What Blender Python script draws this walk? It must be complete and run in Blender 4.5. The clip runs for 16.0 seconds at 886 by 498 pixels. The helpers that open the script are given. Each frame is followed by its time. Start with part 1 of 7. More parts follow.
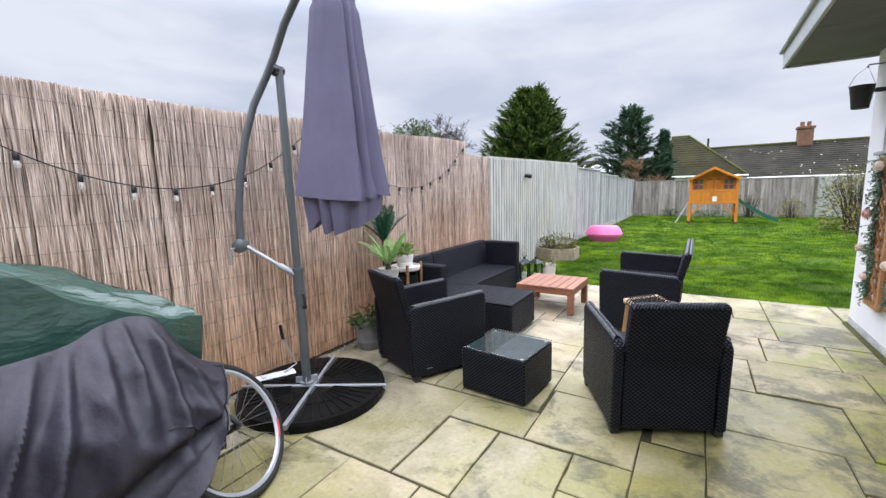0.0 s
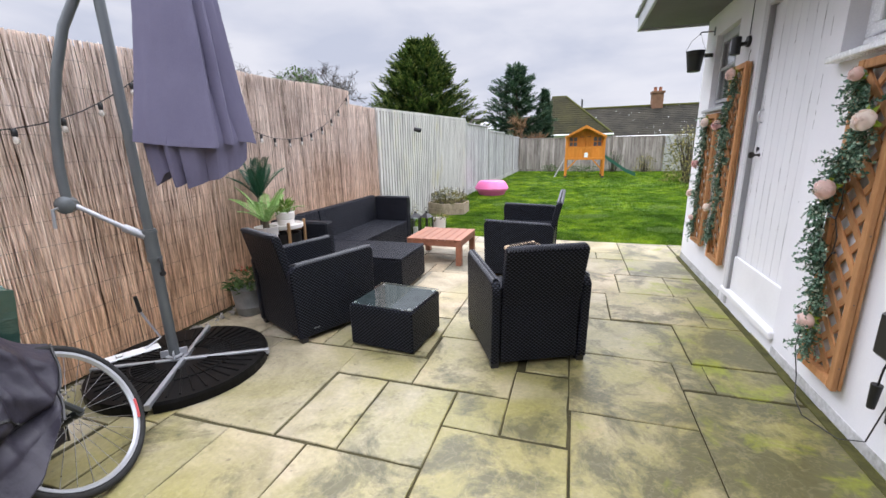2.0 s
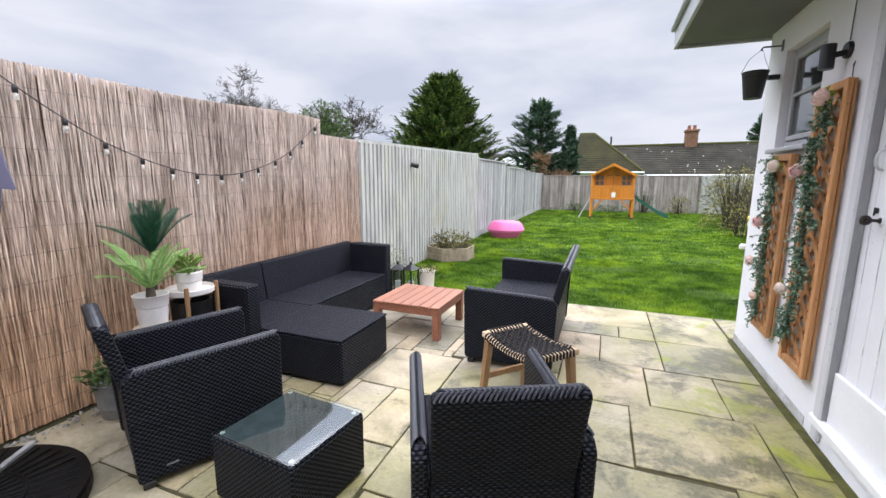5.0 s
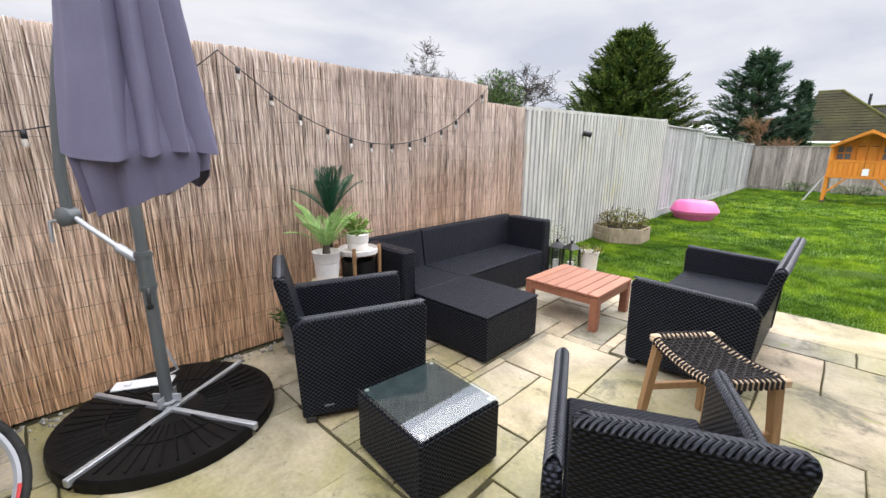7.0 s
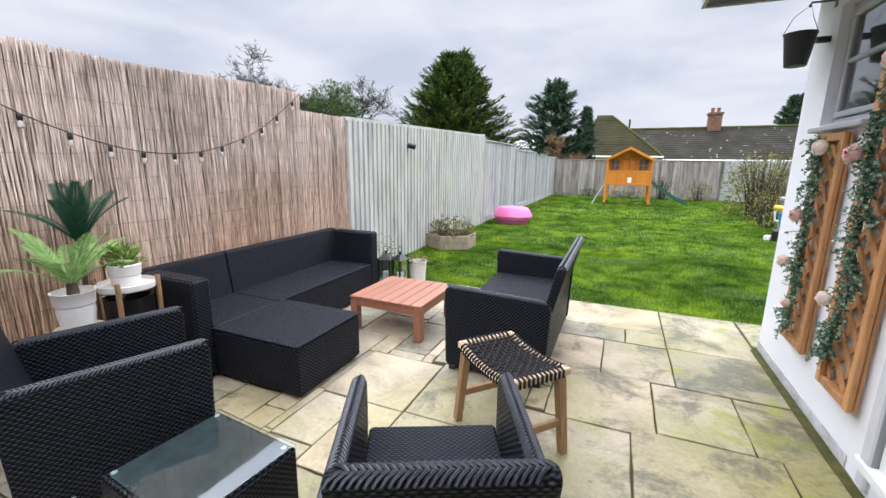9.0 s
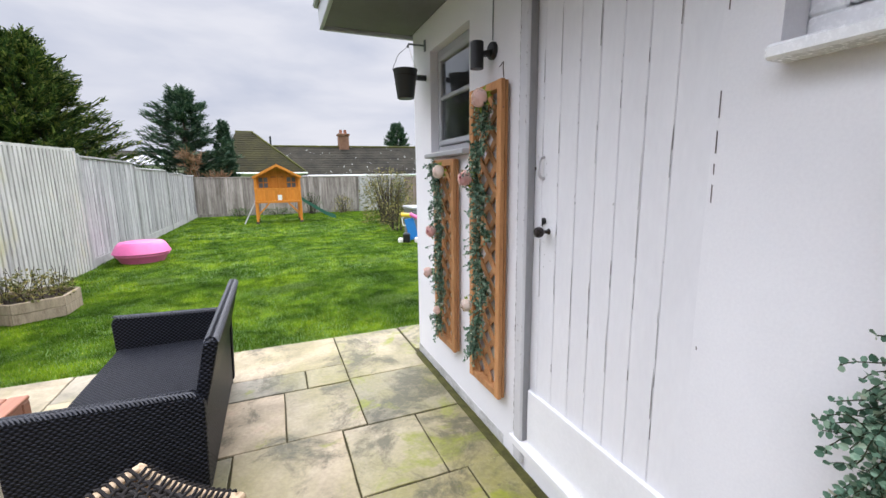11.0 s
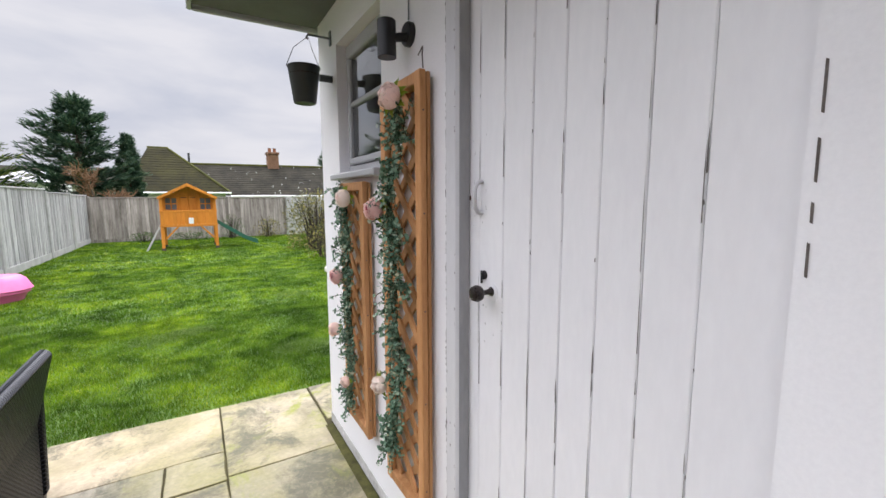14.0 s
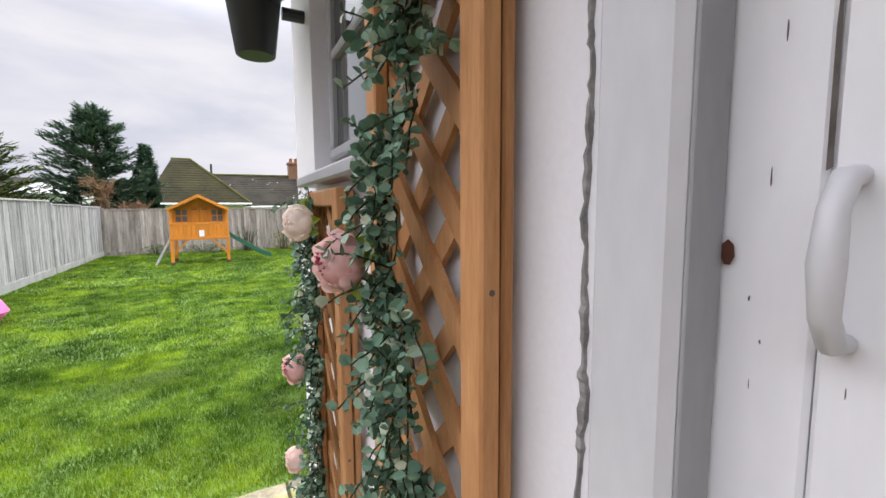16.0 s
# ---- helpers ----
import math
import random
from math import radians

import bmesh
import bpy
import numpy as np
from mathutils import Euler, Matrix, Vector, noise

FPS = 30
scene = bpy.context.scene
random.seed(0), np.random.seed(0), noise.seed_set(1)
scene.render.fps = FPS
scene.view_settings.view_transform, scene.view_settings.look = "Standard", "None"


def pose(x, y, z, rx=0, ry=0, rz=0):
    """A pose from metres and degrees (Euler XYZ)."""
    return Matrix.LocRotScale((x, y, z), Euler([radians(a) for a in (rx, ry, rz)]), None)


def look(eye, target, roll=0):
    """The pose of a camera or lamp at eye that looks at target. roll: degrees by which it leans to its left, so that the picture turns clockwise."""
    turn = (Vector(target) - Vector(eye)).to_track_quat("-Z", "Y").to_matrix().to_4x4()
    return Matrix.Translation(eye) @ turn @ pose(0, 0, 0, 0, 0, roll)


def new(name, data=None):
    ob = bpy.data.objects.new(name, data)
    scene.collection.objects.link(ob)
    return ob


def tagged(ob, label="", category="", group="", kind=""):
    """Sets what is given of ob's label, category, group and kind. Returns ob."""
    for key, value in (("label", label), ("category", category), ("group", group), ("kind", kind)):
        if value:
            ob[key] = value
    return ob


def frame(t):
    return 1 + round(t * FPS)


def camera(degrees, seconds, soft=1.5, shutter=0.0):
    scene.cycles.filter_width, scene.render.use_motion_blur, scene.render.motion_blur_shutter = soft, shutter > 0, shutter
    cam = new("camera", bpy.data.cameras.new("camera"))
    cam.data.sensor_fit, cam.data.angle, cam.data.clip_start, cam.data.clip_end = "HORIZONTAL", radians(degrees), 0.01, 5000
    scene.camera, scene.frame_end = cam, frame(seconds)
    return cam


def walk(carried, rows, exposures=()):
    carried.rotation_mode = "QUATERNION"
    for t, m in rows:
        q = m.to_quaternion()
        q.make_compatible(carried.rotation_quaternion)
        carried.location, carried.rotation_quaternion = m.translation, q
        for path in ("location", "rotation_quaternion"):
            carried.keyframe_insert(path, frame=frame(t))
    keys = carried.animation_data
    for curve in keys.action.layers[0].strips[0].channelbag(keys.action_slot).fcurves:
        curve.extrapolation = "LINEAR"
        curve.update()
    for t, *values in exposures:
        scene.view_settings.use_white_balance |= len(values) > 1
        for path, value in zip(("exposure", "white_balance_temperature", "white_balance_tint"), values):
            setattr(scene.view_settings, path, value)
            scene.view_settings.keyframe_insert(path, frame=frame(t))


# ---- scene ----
cam = camera(94.0, 16.0)
PATH = [
    (0, (0.115, -0.047, 1.405), (-0.925, 1.638, 1.123), -1.4),
    (0.5, (0.15, -0.001, 1.406), (-0.695, 1.788, 1.112), -1.5),
    (1, (0.179, 0.025, 1.404), (-0.509, 1.868, 1.046), -1.4),
    (1.5, (0.185, 0.031, 1.369), (-0.436, 1.876, 0.909), -1.2),
    (2, (0.179, 0.029, 1.351), (-0.404, 1.879, 0.863), -1.1),
    (2.5, (0.179, 0.05, 1.391), (-0.339, 1.931, 0.952), -1.1),
    (3, (0.203, 0.17, 1.407), (-0.235, 2.087, 1.04), -1.0),
    (3.2, (0.226, 0.243, 1.409), (-0.189, 2.17, 1.07), -0.8),
    (5.3, (0.303, 1.317, 1.424), (-0.517, 3.107, 1.072), 0.7),
    (5.5, (0.314, 1.367, 1.435), (-0.587, 3.113, 1.058), 0.9),
    (6, (0.31, 1.432, 1.413), (-0.758, 3.066, 0.979), 0.6),
    (6.5, (0.257, 1.422, 1.408), (-0.973, 2.931, 0.946), 0.4),
    (7, (0.222, 1.408, 1.408), (-1.121, 2.813, 0.934), 0.5),
    (7.5, (0.237, 1.399, 1.409), (-1.116, 2.798, 0.951), 0.5),
    (8, (0.28, 1.444, 1.4), (-0.95, 2.958, 0.959), 0.5),
    (8.5, (0.34, 1.516, 1.405), (-0.683, 3.181, 0.98), 0.2),
    (9, (0.347, 1.687, 1.408), (-0.415, 3.489, 0.994), 0.8),
    (9.5, (0.341, 1.909, 1.458), (-0.085, 3.824, 1.070), 1.2),
    (10, (0.370, 2.114, 1.458), (0.295, 4.082, 1.111), 0.2),
    (10.2, (0.38, 2.16, 1.468), (0.481, 4.13, 1.135), 0.1),
    (12.3, (0.342, 2.241, 1.486), (1.61, 3.754, 1.162), -0.3),
    (12.5, (0.353, 2.254, 1.494), (1.638, 3.76, 1.214), -0.2),
    (13, (0.444, 2.359, 1.493), (1.733, 3.873, 1.28), -0.2),
    (13.5, (0.616, 2.51, 1.507), (1.772, 4.129, 1.301), -0.2),
    (14, (0.745, 2.75, 1.511), (1.760, 4.455, 1.268), -0.2),
    (14.5, (0.882, 3.067, 1.517), (1.872, 4.797, 1.349), -0.2),
    (15, (0.99, 3.309, 1.521), (1.887, 5.089, 1.363), 0.0),
    (15.5, (1.105, 3.526, 1.54), (1.917, 5.346, 1.379), 0.1),
    (16, (1.186, 3.669, 1.543), (2.116, 5.429, 1.346), -0.4),
]
LIGHT = [(0, 1.40, 6220, 10), (1.2, 1.40, 6350, 12), (2.2, 1.40, 6400, 12), (3.2, 1.40, 6250, 10), (5.3, 1.45, 6380, 11), (7, 1.5, 6650, 10), (8, 1.48, 6550, 10), (9.5, 1.42, 6270, 10), (10.2, 1.34, 6300, 11), (12.5, 1.42, 6650, 11), (14, 1.34, 6650, 11), (15, 1.30, 6600, 11), (16, 1.50, 6750, 12)]
walk(cam, [(t, look(eye, target, roll)) for t, eye, target, roll in PATH], LIGHT)

# ---- world, sun, exposure ----
SUN_ELEV, SUN_AZ = 62.0, 352.0
world = bpy.data.worlds.new("sky")
scene.world = world
world.use_nodes = True
wn, wl = world.node_tree.nodes, world.node_tree.links
wn.clear()
w_out = wn.new("ShaderNodeOutputWorld")
w_bg = wn.new("ShaderNodeBackground")
w_sky = wn.new("ShaderNodeTexSky")
w_sky.sky_type = "NISHITA"
w_sky.sun_disc = False
w_sky.sun_elevation, w_sky.sun_rotation = radians(SUN_ELEV), radians(SUN_AZ)
w_tc = wn.new("ShaderNodeTexCoord")
w_map = wn.new("ShaderNodeMapping")
w_map.inputs["Scale"].default_value = (1.6, 1.6, 5.5)
w_map.inputs["Rotation"].default_value = (0.06, 0.1, 0.5)
w_noise = wn.new("ShaderNodeTexNoise")
w_noise.inputs["Scale"].default_value = 1.5
w_noise.inputs["Detail"].default_value = 6.0
w_noise.inputs["Distortion"].default_value = 0.25
w_ramp = wn.new("ShaderNodeValToRGB")
w_ramp.color_ramp.elements[0].position, w_ramp.color_ramp.elements[0].color = 0.36, (0.60, 0.64, 0.76, 1)
w_ramp.color_ramp.elements[1].position, w_ramp.color_ramp.elements[1].color = 0.60, (0.83, 0.84, 0.91, 1)
w_dim = wn.new("ShaderNodeVectorMath")
w_dim.operation = "SCALE"
w_dim.inputs["Scale"].default_value = 0.1
wl.new(w_sky.outputs["Color"], w_dim.inputs[0])
w_mix = wn.new("ShaderNodeMix")
w_mix.data_type = "RGBA"
w_mix.inputs["Factor"].default_value = 0.97
wl.new(w_tc.outputs["Generated"], w_map.inputs["Vector"])
wl.new(w_map.outputs["Vector"], w_noise.inputs["Vector"])
wl.new(w_noise.outputs["Fac"], w_ramp.inputs["Fac"])
wl.new(w_dim.outputs["Vector"], w_mix.inputs["A"])
wl.new(w_ramp.outputs["Color"], w_mix.inputs["B"])
# overcast: the cloud grows brighter from the horizon to the zenith
w_xyz = wn.new("ShaderNodeSeparateXYZ")
w_up = wn.new("ShaderNodeMapRange")
w_up.interpolation_type = "SMOOTHSTEP"
for key, value in (("From Min", 0.33), ("From Max", 0.64), ("To Min", 1.0), ("To Max", 5.3)):
    w_up.inputs[key].default_value = value
w_bright = wn.new("ShaderNodeVectorMath")
w_bright.operation = "SCALE"
wl.new(w_tc.outputs["Generated"], w_xyz.inputs[0])
wl.new(w_xyz.outputs["Z"], w_up.inputs["Value"])
wl.new(w_mix.outputs["Result"], w_bright.inputs[0])
wl.new(w_up.outputs["Result"], w_bright.inputs["Scale"])
wl.new(w_bright.outputs["Vector"], w_bg.inputs["Color"])
w_bg.inputs["Strength"].default_value = 0.375
wl.new(w_bg.outputs["Background"], w_out.inputs["Surface"])
sun_data = bpy.data.lights.new("sun", "SUN")
sun_data.energy, sun_data.angle, sun_data.color = 0.7, radians(70), (1.0, 0.97, 0.93)
sun = new("sun", sun_data)
sun.matrix_world = pose(0, 0, 20, 90 - SUN_ELEV, 0, 180 - SUN_AZ)


# ---- materials ----
def nodes_of(name):
    m = bpy.data.materials.new(name)
    m.use_nodes = True
    nt = m.node_tree
    return m, nt.nodes, nt.links, nt.nodes["Principled BSDF"]


def texvec(n, l, stretch=(1, 1, 1), shift=True):
    """Object coordinates, shifted at random from object to object."""
    tc, mp = n.new("ShaderNodeTexCoord"), n.new("ShaderNodeMapping")
    mp.inputs["Scale"].default_value = stretch
    l.new(tc.outputs["Object"], mp.inputs["Vector"])
    if shift:
        info, mul = n.new("ShaderNodeObjectInfo"), n.new("ShaderNodeMath")
        mul.operation = "MULTIPLY"
        mul.inputs[1].default_value = 37.0
        l.new(info.outputs["Random"], mul.inputs[0])
        l.new(mul.outputs[0], mp.inputs["Location"])
    return mp.outputs["Vector"]


def noise_of(n, l, vec, scale, detail=4.0, rough=0.55, distort=0.0):
    t = n.new("ShaderNodeTexNoise")
    t.inputs["Scale"].default_value, t.inputs["Detail"].default_value = scale, detail
    t.inputs["Roughness"].default_value, t.inputs["Distortion"].default_value = rough, distort
    l.new(vec, t.inputs["Vector"])
    return t.outputs["Fac"]


def ramp_of(n, l, fac, stops):
    r = n.new("ShaderNodeValToRGB")
    el = r.color_ramp.elements
    while len(el) < len(stops):
        el.new(0.5)
    for e, (p, c) in zip(el, stops):
        e.position, e.color = p, (*c, 1)
    l.new(fac, r.inputs["Fac"])
    return r.outputs["Color"]


def mixed(n, l, fac, a, b, mode="MIX"):
    m = n.new("ShaderNodeMix")
    m.data_type, m.blend_type = "RGBA", mode
    for socket, v in (("Factor", fac), ("A", a), ("B", b)):
        if isinstance(v, (int, float)):
            m.inputs[socket].default_value = v
        elif isinstance(v, tuple):
            m.inputs[socket].default_value = (*v, 1)
        else:
            l.new(v, m.inputs[socket])
    return m.outputs["Result"]


def calc(n, l, op, a, b=0.0):
    m = n.new("ShaderNodeMath")
    m.operation = op
    for i, v in enumerate((a, b)):
        if isinstance(v, (int, float)):
            m.inputs[i].default_value = v
        else:
            l.new(v, m.inputs[i])
    return m.outputs[0]


def bump_of(n, l, bsdf, height, strength, dist=0.01):
    b = n.new("ShaderNodeBump")
    b.inputs["Strength"].default_value, b.inputs["Distance"].default_value = strength, dist
    l.new(height, b.inputs["Height"])
    l.new(b.outputs["Normal"], bsdf.inputs["Normal"])


def plain(name, dark, light, rough=0.6, scale=6.0, fine=60.0, bump=0.15, stretch=(1, 1, 1), metal=0.0, vary=0.0, dist=0.004, island=False, gloss=None):
    """A surface with variation at two scales, fine relief and uneven gloss."""
    m, n, l, b = nodes_of(name)
    vec = texvec(n, l, stretch)
    big, small = noise_of(n, l, vec, scale, 5), noise_of(n, l, vec, fine, 3)
    both = mixed(n, l, 0.35, big, small)
    col = ramp_of(n, l, both, [(0.3, dark), (0.7, light)])
    if vary:
        rnd = n.new("ShaderNodeNewGeometry").outputs["Random Per Island"] if island else n.new("ShaderNodeObjectInfo").outputs["Random"]
        v = calc(n, l, "MULTIPLY_ADD", rnd, vary)
        v.node.inputs[2].default_value = 1 - vary / 2
        hsv = n.new("ShaderNodeHueSaturation")
        l.new(v, hsv.inputs["Value"])
        l.new(col, hsv.inputs["Color"])
        col = hsv.outputs["Color"]
    l.new(col, b.inputs["Base Color"])
    r = calc(n, l, "MULTIPLY_ADD", small, 0.25)
    r.node.inputs[2].default_value = max(0.02, rough - 0.12)
    l.new(r, b.inputs["Roughness"])
    b.inputs["Metallic"].default_value = metal
    b.inputs["Specular IOR Level"].default_value = gloss if gloss is not None else 0.5 if rough < 0.6 else 0.2
    if bump:
        bump_of(n, l, b, both, bump, dist)
    return m


def wicker(name, dark, light, pitch=0.0125, run=0.036, rough=0.42, gloss=0.09):
    """Woven flat strands: rows along the face, over and under by turns."""
    m, n, l, b = nodes_of(name)
    tc = n.new("ShaderNodeTexCoord")
    p, q = n.new("ShaderNodeSeparateXYZ"), n.new("ShaderNodeSeparateXYZ")
    l.new(tc.outputs["Object"], p.inputs[0])
    l.new(tc.outputs["Normal"], q.inputs[0])
    flat = calc(n, l, "GREATER_THAN", calc(n, l, "ABSOLUTE", q.outputs["Z"]), 0.75)
    side = calc(n, l, "GREATER_THAN", calc(n, l, "ABSOLUTE", q.outputs["X"]), 0.7)

    def pick(f, a, c):
        k = n.new("ShaderNodeMix")
        l.new(f, k.inputs["Factor"])
        l.new(a, k.inputs["A"])
        l.new(c, k.inputs["B"])
        return k.outputs["Result"]

    u = pick(side, p.outputs["X"], p.outputs["Y"])
    u = pick(flat, u, p.outputs["X"])
    v = pick(flat, p.outputs["Z"], p.outputs["Y"])
    row = calc(n, l, "DIVIDE", v, pitch)
    odd = calc(n, l, "MULTIPLY", calc(n, l, "FLOOR", row), math.pi)
    across = calc(n, l, "ABSOLUTE", calc(n, l, "SINE", calc(n, l, "MULTIPLY", row, math.pi)))
    along = calc(n, l, "SINE", calc(n, l, "ADD", calc(n, l, "MULTIPLY", u, 2 * math.pi / run), odd))
    along = calc(n, l, "MULTIPLY_ADD", along, 0.42)
    along.node.inputs[2].default_value = 0.58
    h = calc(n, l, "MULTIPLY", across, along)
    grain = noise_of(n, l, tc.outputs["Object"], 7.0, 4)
    # crease shade and lit crests put into the colour by weave height
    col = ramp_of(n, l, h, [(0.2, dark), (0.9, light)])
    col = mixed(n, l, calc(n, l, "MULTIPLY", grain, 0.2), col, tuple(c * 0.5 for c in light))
    l.new(col, b.inputs["Base Color"])
    b.inputs["Roughness"].default_value = rough
    b.inputs["Specular IOR Level"].default_value = gloss
    bump_of(n, l, b, h, 0.75, 0.006)
    return m


def slab_stone():
    m, n, l, b = nodes_of("sandstone")
    vec = texvec(n, l)
    geo = n.new("ShaderNodeNewGeometry")
    info = n.new("ShaderNodeObjectInfo")
    big = noise_of(n, l, vec, 2.6, 6, 0.6, 0.8)
    fine = noise_of(n, l, vec, 45, 4)
    base = ramp_of(n, l, big, [(0.3, (0.165, 0.145, 0.105)), (0.46, (0.300, 0.265, 0.195)), (0.60, (0.400, 0.350, 0.265)), (0.75, (0.420, 0.330, 0.255))])
    tone = ramp_of(n, l, info.outputs["Random"], [(0.0, (0.72, 0.74, 0.74)), (0.4, (0.98, 0.96, 0.92)), (0.7, (1.05, 1.0, 0.90)), (1.0, (1.18, 1.05, 0.94))])
    base = mixed(n, l, 1.0, base, tone, "MULTIPLY")
    xyz = n.new("ShaderNodeSeparateXYZ")
    l.new(geo.outputs["Position"], xyz.inputs[0])
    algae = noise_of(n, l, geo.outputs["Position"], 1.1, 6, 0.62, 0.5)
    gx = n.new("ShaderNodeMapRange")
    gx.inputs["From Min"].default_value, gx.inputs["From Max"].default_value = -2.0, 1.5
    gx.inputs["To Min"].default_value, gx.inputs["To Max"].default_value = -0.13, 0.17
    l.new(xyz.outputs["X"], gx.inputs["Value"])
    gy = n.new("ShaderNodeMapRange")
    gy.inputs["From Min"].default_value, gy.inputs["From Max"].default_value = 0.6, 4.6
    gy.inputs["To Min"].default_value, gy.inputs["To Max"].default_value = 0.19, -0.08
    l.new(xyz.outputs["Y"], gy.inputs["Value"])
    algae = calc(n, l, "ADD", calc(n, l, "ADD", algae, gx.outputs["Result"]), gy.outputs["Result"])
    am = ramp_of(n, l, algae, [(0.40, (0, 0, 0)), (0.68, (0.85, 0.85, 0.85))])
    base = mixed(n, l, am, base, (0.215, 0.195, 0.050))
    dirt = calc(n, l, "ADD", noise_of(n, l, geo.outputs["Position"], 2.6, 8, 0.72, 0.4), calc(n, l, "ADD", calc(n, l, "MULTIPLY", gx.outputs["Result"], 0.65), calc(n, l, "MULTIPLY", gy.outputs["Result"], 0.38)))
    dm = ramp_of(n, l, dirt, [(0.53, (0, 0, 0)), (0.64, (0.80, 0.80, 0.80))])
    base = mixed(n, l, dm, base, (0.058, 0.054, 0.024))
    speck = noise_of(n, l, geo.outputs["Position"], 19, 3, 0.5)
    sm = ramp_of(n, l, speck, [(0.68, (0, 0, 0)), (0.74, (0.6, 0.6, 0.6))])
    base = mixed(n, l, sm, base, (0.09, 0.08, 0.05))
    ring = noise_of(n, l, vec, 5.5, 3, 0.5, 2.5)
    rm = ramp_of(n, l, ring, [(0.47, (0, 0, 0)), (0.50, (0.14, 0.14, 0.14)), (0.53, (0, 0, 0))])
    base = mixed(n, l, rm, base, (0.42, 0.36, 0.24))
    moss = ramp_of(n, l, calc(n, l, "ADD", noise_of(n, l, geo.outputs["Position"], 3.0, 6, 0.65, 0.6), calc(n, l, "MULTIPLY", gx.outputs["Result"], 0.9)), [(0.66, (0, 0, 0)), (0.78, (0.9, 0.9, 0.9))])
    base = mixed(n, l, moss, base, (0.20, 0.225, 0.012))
    base = mixed(n, l, 0.3, base, fine, "OVERLAY")
    l.new(base, b.inputs["Base Color"])
    r = ramp_of(n, l, algae, [(0.3, (0.62, 0.62, 0.62)), (0.7, (0.40, 0.40, 0.40))])
    l.new(r, b.inputs["Roughness"])
    bump_of(n, l, b, mixed(n, l, 0.5, big, fine), 0.35, 0.008)
    return m


def reed_stuff(name, by_object):
    m, n, l, b = nodes_of(name)
    geo = n.new("ShaderNodeNewGeometry")
    rnd = n.new("ShaderNodeObjectInfo").outputs["Random"] if by_object else geo.outputs["Random Per Island"]
    mp = n.new("ShaderNodeMapping")
    mp.inputs["Scale"].default_value = (75, 75, 7)
    l.new(geo.outputs["Position"], mp.inputs["Vector"])
    streak = noise_of(n, l, mp.outputs["Vector"], 1.0, 4)
    large = noise_of(n, l, geo.outputs["Position"], 1.2, 3)
    spot = calc(n, l, "MULTIPLY_ADD", streak, 1.5)
    spot.node.inputs[2].default_value = -0.25
    col = ramp_of(n, l, mixed(n, l, 0.55, rnd, spot), [(0.16, (0.10, 0.075, 0.058)), (0.34, (0.44, 0.35, 0.285)), (0.6, (0.72, 0.60, 0.515)), (0.92, (0.90, 0.82, 0.74))])
    tint = ramp_of(n, l, mixed(n, l, 0.5, streak, large), [(0.34, (0.66, 0.63, 0.62)), (0.60, (1.18, 1.16, 1.15))])
    col = mixed(n, l, 1.0, col, tint, "MULTIPLY")
    xyz = n.new("ShaderNodeSeparateXYZ")
    l.new(geo.outputs["Position"], xyz.inputs[0])
    age = calc(n, l, "ADD", calc(n, l, "MULTIPLY", xyz.outputs["Z"], 0.42), calc(n, l, "MULTIPLY", large, 0.7))
    warm = ramp_of(n, l, age, [(0.42, (1.06, 0.85, 0.62)), (0.95, (1.0, 1.0, 1.0))])
    col = mixed(n, l, 1.0, col, warm, "MULTIPLY")
    l.new(col, b.inputs["Base Color"])
    b.inputs["Roughness"].default_value = 0.6
    return m


def algae_sheet():
    m, n, l, b = nodes_of("corrugated_grey_sheet")
    geo = n.new("ShaderNodeNewGeometry")
    mp = n.new("ShaderNodeMapping")
    mp.inputs["Scale"].default_value = (3, 3, 0.55)
    l.new(geo.outputs["Position"], mp.inputs["Vector"])
    streak, blot = noise_of(n, l, mp.outputs["Vector"], 2.2, 6, 0.65), noise_of(n, l, geo.outputs["Position"], 1.1, 5, 0.6)
    col = ramp_of(n, l, streak, [(0.3, (0.33, 0.322, 0.30)), (0.48, (0.50, 0.488, 0.455)), (0.68, (0.64, 0.628, 0.59))])
    am = ramp_of(n, l, mixed(n, l, 0.45, blot, streak), [(0.53, (0, 0, 0)), (0.66, (0.75, 0.75, 0.75))])
    col = mixed(n, l, am, col, (0.48, 0.44, 0.24))
    l.new(col, b.inputs["Base Color"])
    b.inputs["Roughness"].default_value = 0.75
    bump_of(n, l, b, streak, 0.2, 0.006)
    return m


def lawn_soil():
    m, n, l, b = nodes_of("lawn_ground")
    geo = n.new("ShaderNodeNewGeometry")
    a, c = noise_of(n, l, geo.outputs["Position"], 0.9, 6, 0.65), noise_of(n, l, geo.outputs["Position"], 40, 3)
    col = ramp_of(n, l, a, [(0.3, (0.055, 0.105, 0.014)), (0.5, (0.085, 0.165, 0.018)), (0.7, (0.14, 0.23, 0.026))])
    col = mixed(n, l, 0.5, col, c, "OVERLAY")
    l.new(col, b.inputs["Base Color"])
    b.inputs["Roughness"].default_value = 0.8
    bump_of(n, l, b, c, 0.8, 0.03)
    return m


